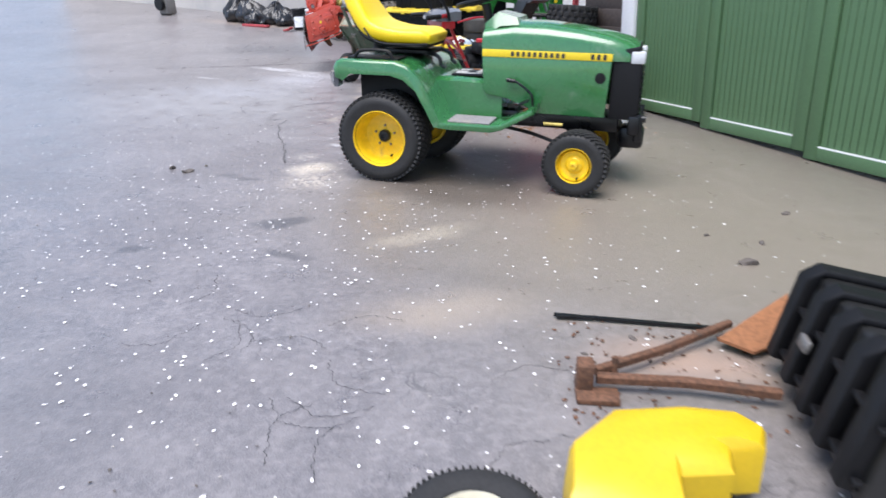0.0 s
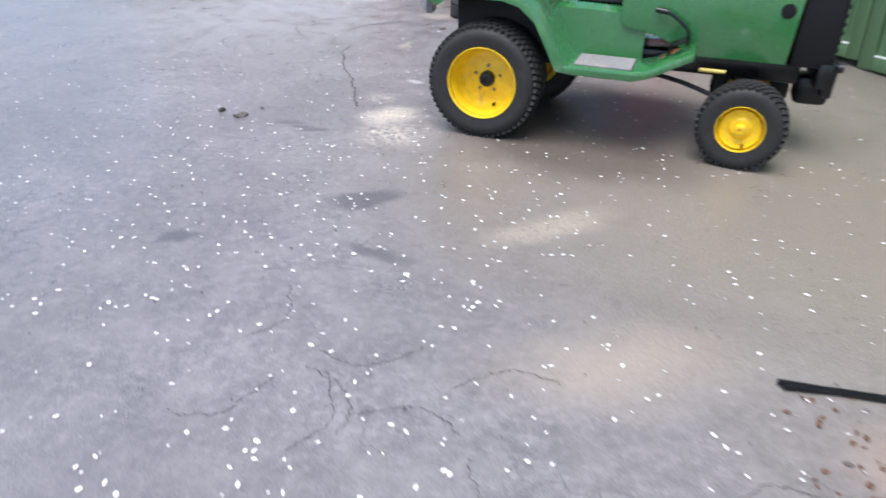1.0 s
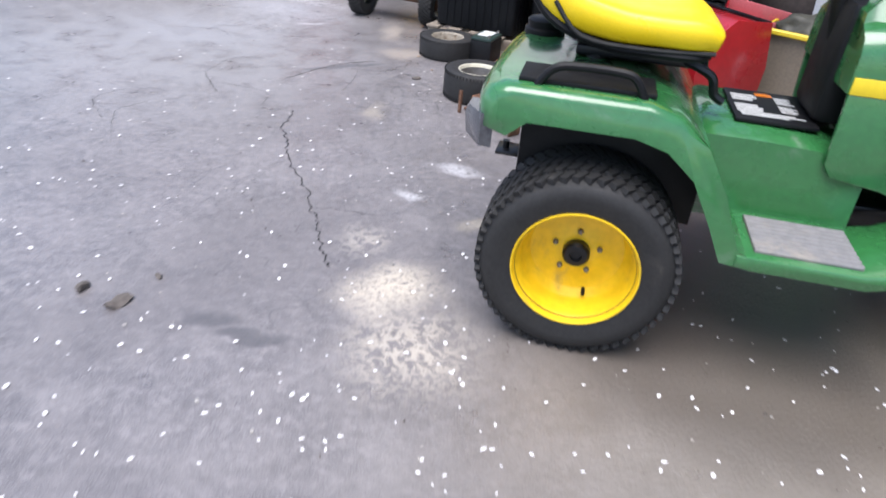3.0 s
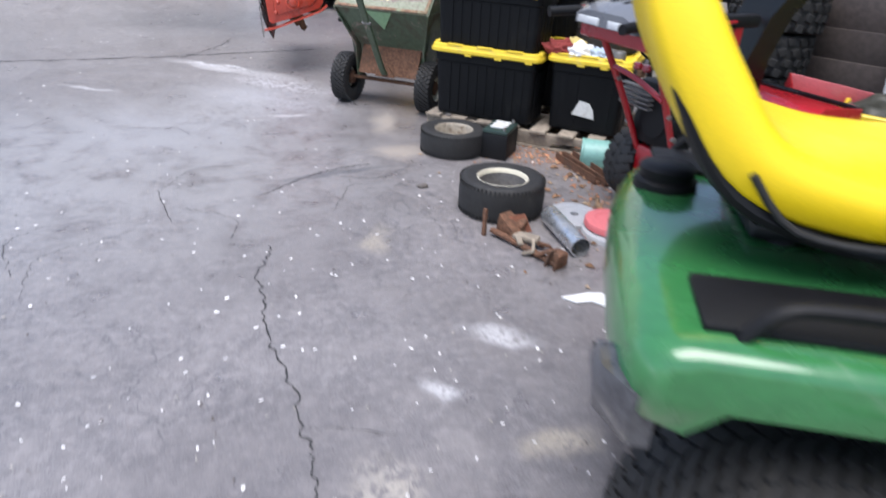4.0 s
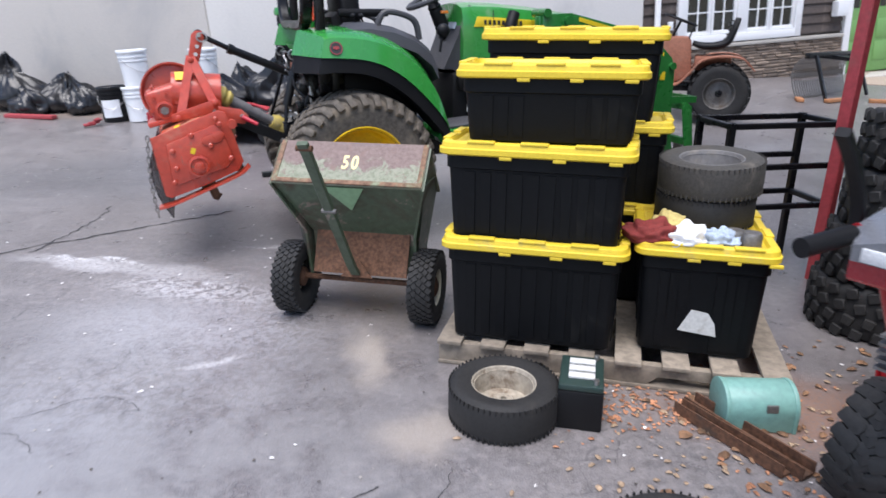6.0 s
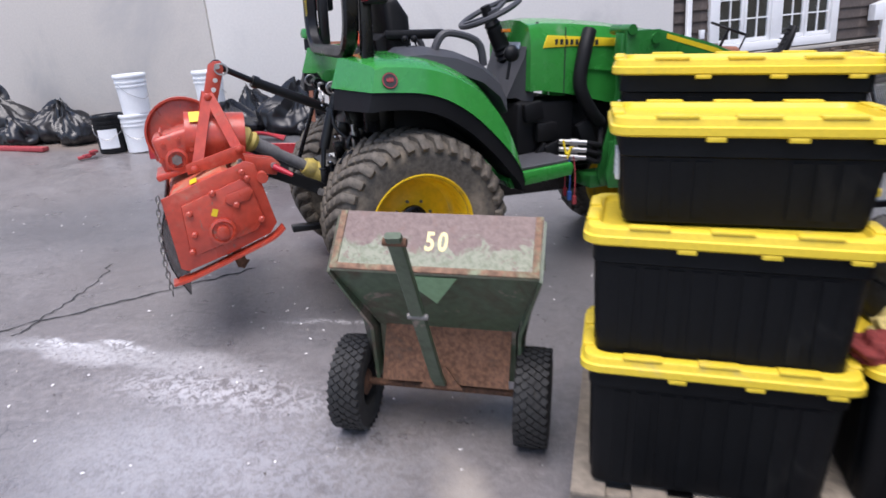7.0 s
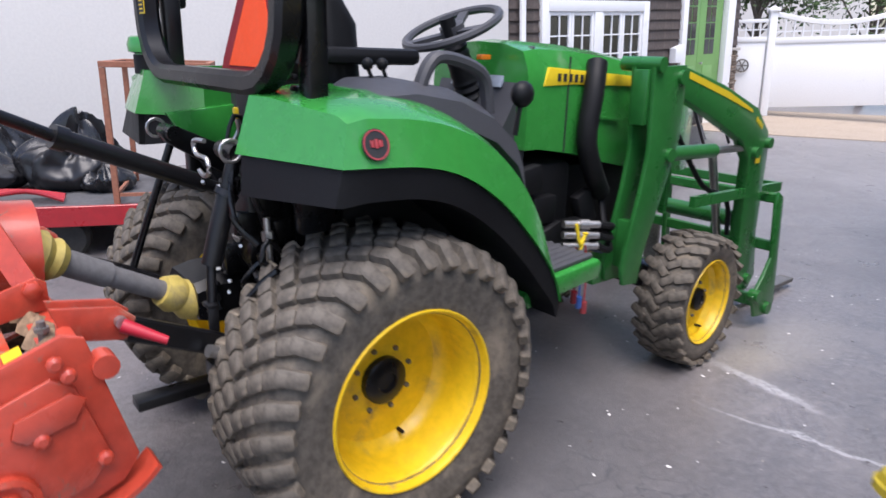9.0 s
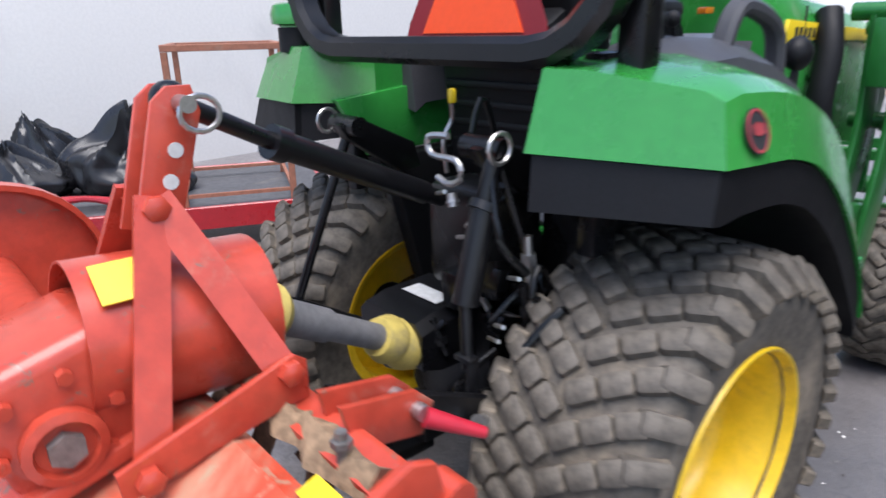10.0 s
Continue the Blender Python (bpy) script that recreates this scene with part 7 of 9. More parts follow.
    bm = bm_of()
    bar(bm, [(0.042, -0.565, 0.965), (0.044, -0.53, 0.915), (0.050, -0.145, 0.315), (0.05, -0.09, 0.255)], 0.045, 0.022, 0.004, up=(0, -1, 0.3))
    bar_part = part("tow_bar", bm, HOPPER, t, "green steel tow bar tipped up towards the yard")
    part("pin", rod(bm_of(), (0.010, -0.550, 0.942), (0.075, -0.550, 0.942), 0.012), RUST, bar_part)
    part("clip", rod(bm_of(), (0.015, -0.36, 0.64), (0.080, -0.36, 0.64), 0.010), DULL_STEEL, bar_part)
    bm = bm_of()
    loft(bm, [[(-0.175, -0.06, 0.235), (0.295, -0.06, 0.235), (0.295, 0.03, 0.435), (-0.175, 0.03, 0.435)], [(-0.175, -0.07, 0.240), (0.295, -0.07, 0.240), (0.295, 0.02, 0.440), (-0.175, 0.02, 0.440)]])
    part("lower_plate", bm, RUST, t, "rusty lower front plate")
    bm = bm_of()
    loft(bm, [[(-0.03, -0.078, 0.228), (0.13, -0.078, 0.228), (0.065, -0.05, 0.30), (0.03, -0.05, 0.30)], [(-0.03, -0.09, 0.232), (0.13, -0.09, 0.232), (0.065, -0.062, 0.304), (0.03, -0.062, 0.304)]])
    part("gusset", bm, RUST, t)
    part("axle", rod(bm_of(), (X0 - 0.03, 0, 0.185), (X1 + 0.03, 0, 0.185), 0.014), RUST, t)
    return t


hopper_cart()


# ---- pallet and totes ----
PAL = (-0.529, 8.998, -25.8)
PM = on_ground(*PAL, size=0.915)


def pallet():
    t = thing("pallet", "weathered grey wooden pallet under the totes", "pallet", PM)
    for k, y in enumerate((-0.06, 0.38, 0.82)):
        board = box_part("bottom_board", (0.0, y, 0.0), (1.44, y + 0.10, 0.018), WOOD, t, 0.003)
    for y in (-0.05, 0.39, 0.85):
        bm = bm_of()
        prism(bm, [(0.0, 0.019), (0.20, 0.019), (0.24, 0.055), (0.46, 0.055), (0.50, 0.019), (0.90, 0.019), (0.94, 0.055), (1.16, 0.055), (1.20, 0.019), (1.44, 0.019), (1.44, 0.105), (0.0, 0.105)], y, y + 0.04, 0.003)
        part("stringer", bm, WOOD, t)
    for k in range(8):
        x = 0.0 + k * 0.190
        box_part("plank", (x, -0.08, 0.106), (x + 0.108, 0.93, 0.124), WOOD, t, 0.003)


pallet()


def tote(name_label, L, D, H, m, label_side=None, dirty=0.0, group="stacked totes"):
    """A ribbed black tote with an overhanging snap lid; L across the front, D deep, H to the lid's top."""
    t = thing("tote", name_label, "storage tote", m, group)
    lid_h, ov = 0.052, 0.030
    l0, d0, l1, d1 = L - 0.10, D - 0.10, L - 2 * ov, D - 2 * ov
    bm = bm_of()
    top, bot = H - lid_h + 0.01, 0.0

    def rounded(l, d, z, r=0.035):
        pts = []
        for cx, cy, a0 in ((L / 2 + l / 2 - r, D / 2 + d / 2 - r, 0), (L / 2 - l / 2 + r, D / 2 + d / 2 - r, 90), (L / 2 - l / 2 + r, D / 2 - d / 2 + r, 180), (L / 2 + l / 2 - r, D / 2 - d / 2 + r, 270)):
            for k in range(4):
                a = radians(a0 + 30 * k)
                pts.append((cx + r * math.cos(a), cy + r * math.sin(a), z))
        return pts

    loft(bm, [rounded(l0 - 0.03, d0 - 0.03, 0.0), rounded(l0, d0, 0.012), rounded(l1 - 0.012, d1 - 0.012, top - 0.07), rounded(l1 + 0.004, d1 + 0.004, top - 0.065), rounded(l1 + 0.004, d1 + 0.004, top)])
    body = part("body", bm, TOTE_BLACK, t, "black ribbed plastic body")
    n = 9
    for i in range(n):
        x = 0.13 + (L - 0.26) * i / (n - 1)
        if label_side and 0.28 < i / (n - 1) < 0.72:
            continue
        bm = bm_of()
        k = (l1 - l0) / 2
        y0, y1 = D / 2 - d0 / 2, D / 2 - d1 / 2
        loft(bm, [[(x - 0.018, y0 - 0.006, 0.03), (x + 0.018, y0 - 0.006, 0.03), (x + 0.018, y0 + 0.01, 0.03), (x - 0.018, y0 + 0.01, 0.03)], [(x - 0.022, y1 + 0.002, top - 0.08), (x + 0.022, y1 + 0.002, top - 0.08), (x + 0.022, y1 + 0.016, top - 0.08), (x - 0.022, y1 + 0.016, top - 0.08)]])
        part("rib", bm, TOTE_BLACK, body)
    for i in range(4):
        y = 0.12 + (D - 0.24) * i / 3
        for s in (0, 1):
            bm = bm_of()
            x0 = L / 2 - l0 / 2 if s == 0 else L / 2 + l0 / 2
            x1 = L / 2 - l1 / 2 if s == 0 else L / 2 + l1 / 2
            o = -1 if s == 0 else 1
            loft(bm, [[(x0 + o * 0.006, y - 0.018, 0.03), (x0 + o * 0.006, y + 0.018, 0.03), (x0 - o * 0.01, y + 0.018, 0.03), (x0 - o * 0.01, y - 0.018, 0.03)], [(x1 - o * 0.002, y - 0.022, top - 0.08), (x1 - o * 0.002, y + 0.022, top - 0.08), (x1 - o * 0.016, y + 0.022, top - 0.08), (x1 - o * 0.016, y - 0.022, top - 0.08)]])
            part("rib", bm, TOTE_BLACK, body)
    # lid: skirt, rim and sunken top
    bm = bm_of()
    z0, z1 = H - lid_h, H
    loft(bm, [rounded(L - 0.012, D - 0.012, z0, 0.05), rounded(L, D, z0 + 0.006, 0.05), rounded(L, D, z0 + 0.026, 0.05), rounded(L - 0.012, D - 0.012, z0 + 0.030, 0.05), rounded(L - 0.020, D - 0.020, z1 - 0.004, 0.05), rounded(L - 0.032, D - 0.032, z1, 0.045), rounded(L - 0.085, D - 0.085, z1, 0.04), rounded(L - 0.10, D - 0.10, z1 - 0.014, 0.035), rounded(L - 0.11, D - 0.11, z1 - 0.016, 0.03)])
    lid = part("lid", bm, LID_YELLOW, t, "yellow snap lid with raised rim")
    for i in range(3):
        x = L * (0.23 + 0.27 * i)
        for y in (0.022, D - 0.022):
            box_part("rim_block", (x - 0.055, y - 0.017, z1 - 0.004), (x + 0.055, y + 0.017, z1 + 0.007), LID_YELLOW, lid, 0.004)
        box_part("notch", (x + 0.075, 0.001, z0 - 0.012), (x + 0.125, 0.016, z0 + 0.003), LID_YELLOW, lid, 0.003)
    for i in range(2):
        y = D * (0.32 + 0.36 * i)
        for x in (0.022, L - 0.022):
            box_part("rim_block", (x - 0.017, y - 0.055, z1 - 0.004), (x + 0.017, y + 0.055, z1 + 0.007), LID_YELLOW, lid, 0.004)
    for i in range(4):
        x = L * (0.17 + 0.22 * i)
        box_part("rivet_slot", (x - 0.012, 0.05, z1 - 0.0155), (x + 0.012, 0.058, z1 - 0.0125), INK, lid)
    if label_side == "front":
        bm = bm_of()
        y0 = D / 2 - d0 / 2
        prism(bm, [(L / 2 - 0.075, 0.115), (L / 2 + 0.075, 0.10), (L / 2 + 0.065, 0.155), (L / 2 + 0.035, 0.20), (L / 2 - 0.03, 0.21)], y0 - 0.014, y0 - 0.011)
        part("torn_label", bm, PAPER, body, "torn pale paper label")
    if label_side == "left":
        x0 = L / 2 - l1 / 2
        box_part("label", (x0 - 0.004, D * 0.36, H * 0.36), (x0 + 0.006, D * 0.66, H * 0.62), WHITE_PAINT, body, 0, "white paper label with faint print")
        for k in range(3):
            box_part("print", (x0 - 0.006, D * 0.42, H * (0.41 + 0.06 * k)), (x0 - 0.0045, D * 0.57, H * (0.416 + 0.06 * k)), PTO_GREY, body)
    return t


def on_pallet(x, y, z, turn=0.0):
    return PM @ pose(x, y, z, 0, 0, turn)


tote("black tote with yellow lid at the bottom of the stack", 0.775, 0.42, 0.474, on_pallet(0.01, -0.075, 0.128))
tote("black tote with yellow lid in the middle of the stack", 0.78, 0.43, 0.411, on_pallet(0.0, -0.065, 0.587, -1.5))
tote("black tote with dusty yellow lid on top of the stack", 0.745, 0.40, 0.311, on_pallet(0.060, -0.02, 0.983, 2.0), "left")
tote("black tote with yellow lid behind the front stack", 0.825, 0.39, 0.500, on_pallet(0.122, 0.515, 0.128), "left")
tote("black tote with yellow lid in the rear stack", 0.825, 0.39, 0.402, on_pallet(0.122, 0.515, 0.613, 1), "left")
tote("tall black tote with yellow lid on the rear stack", 0.835, 0.39, 0.418, on_pallet(0.050, 0.500, 0.999, -1), "left")
tote("black tote with torn label carrying two tyres and rags", 0.55, 0.80, 0.490, on_pallet(0.80, -0.005, 0.128), "front")


# ---- loose tyres ----
def loose_tyre(m, R, W, rim, rubber, rim_mat, label, tread="turf", depth=0.4, group="loose tyres"):
    """A tyre lying flat, with a rim in it where a rim material is given."""
    t = thing("tyre", label, "tyre", m, group)
    for nm, kd in (("carcass", "body"), ("tread", "tread")):
        bm = tyre_mesh(R, W, rim, tread, 44, kd)
        shift(bm, Matrix.Translation((0, 0, W / 2)) @ Matrix.Rotation(radians(90), 4, "X"))
        tagged(part(nm, bm, rubber, t), kind="stuff" if kd == "tread" else "")
    if rim_mat:
        bm = bm_of()
        lathe(bm, [(rim * 1.05, W * 0.93), (rim * 1.02, W * 0.955), (rim * 0.99, W * 0.94), (rim * 0.955, W * 0.85), (rim * 0.935, W * 0.85), (rim * 0.955, W * 0.80), (rim * 1.0, W * 0.85)], "z", 36, closed=True)
        rp = part("rim", bm, rim_mat, t)
        bm = bm_of()
        lathe(bm, [(rim * 0.945, W * 0.84), (rim * 0.86, W * depth), (rim * 0.55, W * depth - 0.01), (rim * 0.30, W * depth + 0.02), (rim * 0.10, W * depth + 0.02), (rim * 0.10, W * depth - 0.01), (rim * 0.86, W * depth - 0.03), (rim * 0.95, W * 0.76)], "z", 36, closed=True)
        part("rim_well", bm, DULL_STEEL if rim_mat is CREAM else rim_mat, rp)
    return t


loose_tyre(on_ground(-0.200, 7.685, 20, size=0.95), 0.215, 0.180, 0.125, RUBBER_DARK, CREAM, "small black tyre with cream rim lying flat", "smooth")
loose_tyre(on_ground(-0.395, 8.535, 0, size=0.94), 0.208, 0.150, 0.118, RUBBER_DARK, surface("dirty_cream_rim", (0.33, 0.29, 0.23), 0.6, vary=0.2, grain=40, bump=0.15, dirt=(0.13, 0.09, 0.06), dirt_amount=0.5, dirt_scale=14), "worn black tyre with dirty cream rim lying flat", "smooth", depth=0.35)
loose_tyre(on_pallet(1.09, 0.42, 0.611, 10), 0.208, 0.135, 0.12, RUBBER_DARK, BLACK, "black tyre lying on a tote lid", "smooth")
loose_tyre(on_pallet(1.10, 0.42, 0.751, 30) @ pose(0, 0, 0, 2, -3, 0), 0.216, 0.15, 0.13, RUBBER_GREY, PTO_GREY, "weathered black tyre stacked on another tyre", "smooth")


# ---- battery ----
def battery():
    t = thing("car_battery", "black car battery with pale caps beside a tyre", "battery", on_ground(-0.125, 8.49, 66, size=0.90))
    box_part("case", (-0.12, -0.085, 0.0), (0.12, 0.085, 0.165), BLACK_MATT, t, 0.006)
    box_part("top", (-0.118, -0.083, 0.166), (0.118, 0.083, 0.192), surface("dark_green_plastic", (0.02, 0.04, 0.035), 0.4, vary=0.1), t, 0.006)
    for k in range(3):
        box_part("cap_strip", (-0.07 + k * 0.055, -0.05, 0.193), (-0.03 + k * 0.055, 0.05, 0.203), PAPER, t, 0.003)
    for x in (-0.095, 0.095):
        part("terminal", rod(bm_of(), (x, -0.055, 0.193), (x, -0.055, 0.213), 0.010), STEEL, t)


battery()


# ---- snow blower ----
def snow_blower():
    t = thing("snow_blower", "red and black two-stage snow blower with headlight dash", "snow blower", on_ground(0.61, 7.69, 24, size=0.97))
    for s in (-1, 1):
        wheel(t, (0, s * 0.205, 0.20), 0.20, 0.150, 0.098, "bar", s, 0.045, RUBBER_DARK, CREAM, 0.022, 0, CREAM, name="wheel")
    bm = bm_of()
    box(bm, (0.10, 0, 0.26), (0.52, 0.24, 0.18), 0.02)
    box(bm, (-0.07, 0, 0.22), (0.08, 0.20, 0.07), 0.02)
    box(bm, (-0.06, 0.04, 0.33), (0.10, 0.12, 0.10), 0.02)
    rod(bm, (0, -0.2, 0.20), (0, 0.2, 0.20), 0.016)
    part("chassis", bm, RED_MACHINE, t, "red steel gear housing")
    for k in range(7):
        q = random.Random(200 + k)
        bm = bm_of()
        y0 = q.uniform(-0.12, 0.14)
        tube(bm, [(-0.15, y0 * 0.8, q.uniform(0.28, 0.42)), (-0.10, y0 + q.uniform(-0.06, 0.06), q.uniform(0.34, 0.5)), (0.0, y0 + q.uniform(-0.05, 0.05), q.uniform(0.38, 0.62))], q.uniform(0.005, 0.012), 6)
        part("linkage", bm, (BLACK, DULL_STEEL, BLACK_MATT)[k % 3], t)
    for s in (-1, 1):
        part("side_frame", box(bm_of(), (0.06, s * 0.137, 0.33), (0.46, 0.008, 0.16), 0.003), BLACK, t)
    part("cable_guide", box(bm_of(), (-0.11, -0.02, 0.385), (0.05, 0.16, 0.03), 0.006), PAPER, t)
    # auger housing: open drum with side plates
    bm = bm_of()
    prof = [(0.80, 0.55), (0.55, 0.57), (0.40, 0.46), (0.35, 0.28), (0.42, 0.08), (0.56, 0.03), (0.80, 0.02)]
    secs = [(x, z) for x, z in prof]
    outer = [Vector((x, 0, z)) for x, z in secs]
    ring_sweep(bm, outer, flat_section(0.70, 0.008))
    housing = part("auger_housing", bm, RED_MACHINE, t, "glossy red auger housing", 60)
    for s in (-1, 1):
        part("side_plate", prism(bm_of(), [(0.82, 0.57), (0.55, 0.59), (0.38, 0.47), (0.33, 0.28), (0.40, 0.07), (0.55, 0.01), (0.86, 0.01), (0.88, 0.30)], s * 0.352, s * 0.360, 0.002), RED_MACHINE, housing)
    part("top_lip", box(bm_of(), (0.81, 0, 0.565), (0.03, 0.70, 0.02), 0.006), BLACK, housing)
    bm = bm_of()
    for k in range(40):
        a = k * 0.45
        y = -0.32 + 0.64 * k / 39
        box(bm, (0.62 + 0.12 * math.cos(a), y, 0.28 + 0.12 * math.sin(a)), (0.05, 0.02, 0.05), 0, Matrix.Rotation(-a, 3, "Y"))
    rod(bm, (0.62, -0.34, 0.28), (0.62, 0.34, 0.28), 0.02)
    part("auger", bm, BLACK, t, "black spiral auger")
    bm = bm_of()
    lathe(bm, [(0.16, 0), (0.16, 0.05), (0.11, 0.06), (0.11, 0.16)], "x", 24, (0.27, -0.02, 0.33))
    part("impeller_case", bm, RED_MACHINE, t)
    # chute
    bm = bm_of()
    secs = [[(x - a, y - b, z), (x + a, y - b, z), (x + a * 1.0, y + b, z + 0.01), (x - a, y + b, z + 0.01)] for x, y, z, a, b in ((0.42, 0.07, 0.56, 0.085, 0.085), (0.43, 0.06, 0.75, 0.075, 0.09), (0.46, 0.02, 0.95, 0.07, 0.095), (0.50, -0.04, 1.08, 0.075, 0.10))]
    loft(bm, secs)
    chute = part("chute", bm, BLACK, t, "black discharge chute with deflector")
    bm = bm_of()
    loft(bm, [[(0.41, 0.05, 1.075), (0.58, 0.05, 1.075), (0.60, -0.15, 1.06), (0.43, -0.15, 1.06)], [(0.42, -0.02, 1.17), (0.60, -0.02, 1.17), (0.62, -0.24, 1.09), (0.44, -0.24, 1.09)]])
    part("deflector", bm, CONSOLE, chute)
    part("chute_ring", lathe(bm_of(), [(0.12, 0), (0.12, 0.03), (0.095, 0.03), (0.095, 0)], "z", 28, (0.42, 0.07, 0.545), True), BLACK, chute)
    # engine
    bm = bm_of()
    box(bm, (0.10, 0.02, 0.44), (0.30, 0.26, 0.16), 0.03)
    box(bm, (0.06, 0.10, 0.57), (0.16, 0.18, 0.16), 0.03)
    rod(bm, (-0.06, 0.0, 0.50), (0.22, 0.0, 0.50), 0.09)
    engine = part("engine", bm, BLACK_MATT, t, "black engine with red fuel cap")
    bm = bm_of()
    box(bm, (0.11, -0.09, 0.655), (0.25, 0.20, 0.11), 0.035, None, 3)
    part("fuel_tank", bm, BLACK_MATT, engine)
    part("fuel_cap", lathe(bm_of(), [(0.045, 0), (0.045, 0.025), (0.035, 0.032), (0.002, 0.032)], "z", 14, (0.05, -0.09, 0.711)), surface("red_cap_plastic", (0.5, 0.02, 0.03), 0.4, vary=0.05), engine)
    part("label", box(bm_of(), (0.15, -0.1915, 0.66), (0.13, 0.002, 0.05)), PAPER, engine)
    part("label", box(bm_of(), (0.17, -0.1932, 0.65), (0.06, 0.002, 0.02)), LAMP_AMBER, engine)
    part("label", box(bm_of(), (0.18, -0.1112, 0.46), (0.05, 0.002, 0.06)), YELLOW_DECAL, engine)
    for k in range(5):
        part("fin", box(bm_of(), (-0.09, 0.10, 0.54 + k * 0.022), (0.03, 0.20, 0.008)), DULL_STEEL, engine)
    part("muffler", lathe(bm_of(), [(0.04, 0), (0.05, 0.01), (0.05, 0.14), (0.04, 0.15)], "y", 18, (0.20, -0.20, 0.46)), DULL_STEEL, engine)
    for k, (y, z, mm) in enumerate(((0.16, 0.69, LAMP_RED), (0.10, 0.69, LAMP_RED), (0.13, 0.66, LEAF))):
        part("knob", lathe(bm_of(), [(0.018, 0), (0.024, 0.01), (0.020, 0.03), (0.002, 0.034)], "z", 12, (-0.06, y, z)), mm, engine)
    # handle frame
    for s in (-1, 1):
        bm = bm_of()
        tube(bm, [(-0.13, s * 0.125, 0.30), (-0.27, s * 0.145, 0.58), (-0.415, s * 0.175, 0.85), (-0.43, s * 0.18, 0.89)], 0.0155, 10)
        post = part("handle_tube", bm, RED_MACHINE, t, "red tubular handle upright")
        for k in range(3):
            f = 0.25 + 0.2 * k
            part("bolt", rod(bm_of(), (-0.14 - 0.27 * f, s * 0.135, 0.32 + 0.53 * f), (-0.14 - 0.27 * f, s * 0.165, 0.32 + 0.53 * f), 0.012, seg=6), DULL_STEEL, post)
        bm = bm_of()
        rod(bm, (-0.53, s * 0.21, 0.955), (-0.67, s * 0.24, 0.945), 0.021)
        grip = part("grip", bm, BLACK_MATT, t, "black rubber grip")
        part("end_cap", rod(bm_of(), (-0.515, s * 0.208, 0.957), (-0.46, s * 0.20, 0.958), 0.019), RED_MACHINE, grip)
        bm = bm_of()
        bar(bm, curve([(-0.45, s * 0.235, 0.92), (-0.47, s * 0.235, 1.01), (-0.54, s * 0.235, 1.11), (-0.60, s * 0.235, 1.17)], 3), 0.03, 0.022, 0.004)
        part("control_lever", bm, BLACK_MATT, t)
    bm = bm_of()
    bar(bm, [(-0.45, -0.21, 0.880), (-0.45, 0.21, 0.880)], 0.13, 0.06, 0.008)
    part("cross_bar", tube(bm_of(), [(-0.345, 0.16, 0.72), (-0.33, 0.0, 0.69), (-0.31, -0.15, 0.63)], 0.013), RED_MACHINE, t)
    GRUBBY = surface("grimy_label", (0.30, 0.27, 0.25), 0.7, vary=0.2, grain=60, bump=0.05, dirt=(0.16, 0.05, 0.04), dirt_amount=0.5, dirt_scale=25)
    cover = part("rear_cover", box(bm_of(), (-0.115, 0, 0.25), (0.012, 0.25, 0.20), 0.004), RED_MACHINE, t, "red rear cover plate with worn labels")
    for y, z, w, h in ((0.08, 0.30, 0.085, 0.065), (-0.05, 0.27, 0.065, 0.075)):
        part("label", box(bm_of(), (-0.1225, y, z), (0.002, w, h)), GRUBBY, cover)
        part("print", box(bm_of(), (-0.1243, y, z + h * 0.2), (0.0012, w * 0.8, h * 0.22)), INK, cover)
    part("dash_frame", bm, RED_MACHINE, t, "red dash support bar")
    bm = bm_of()
    loft(bm, [[(x, -w, z0), (x, w, z0), (x, w, z1), (x, w * 0.6, z1 + 0.025), (x, -w * 0.6, z1 + 0.025), (x, -w, z1)] for x, w, z0, z1 in ((-0.565, 0.19, 0.912, 0.945), (-0.51, 0.21, 0.912, 0.975), (-0.38, 0.205, 0.912, 0.997), (-0.31, 0.17, 0.915, 0.990))])
    dash = part("dash_panel", bm, surface("grey_dash_plastic", (0.13, 0.135, 0.15), 0.25, vary=0.1, grain=150, bump=0.1), t, "grey dash panel with headlights")
    for k in range(3):
        part("slot", bar(bm_of(), [(-0.55, -0.08 + k * 0.08, 0.967), (-0.47, -0.085 + k * 0.08, 1.007), (-0.36, -0.09 + k * 0.08, 1.024)], 0.016, 0.010), BLACK, dash)
    for s in (-1, 1):
        part("headlight", box(bm_of(), (-0.567, s * 0.10, 0.930), (0.012, 0.14, 0.03), 0.004), LAMP_CLEAR, dash)
    bm = bm_of()
    tube(bm, [(-0.36, -0.20, 0.90), (-0.15, -0.16, 0.94), (0.10, -0.06, 0.93), (0.36, 0.04, 0.94)], 0.009)
    part("chute_crank", bm, RED_MACHINE, t)
    bm = bm_of()
    box(bm, (0.22, -0.04, 0.93), (0.24, 0.07, 0.06), 0.02)
    part("chute_gear", bm, BLACK_MATT, t)
    part("gear_post", box(bm_of(), (0.22, -0.04, 0.80), (0.05, 0.05, 0.22), 0.006), RED_MACHINE, t)
    bm = bm_of()
    tube(bm, [(-0.32, 0.05, 0.90), (-0.24, 0.10, 0.78), (-0.12, 0.08, 0.72), (-0.08, 0.1, 0.66)], 0.006)
    part("cable", bm, BLACK_MATT, t)
    # engine, chute and housing sit off the handle's centre line
    for ob in t.children:
        if ob.name.split(".")[0] == "engine":
            ob.location = (-0.12, 0.02, 0)
        elif ob.name.split(".")[0] in ("chute", "auger_housing", "auger", "impeller_case", "chute_gear", "gear_post"):
            ob.location = (-0.05, 0.02, 0)


snow_blower()


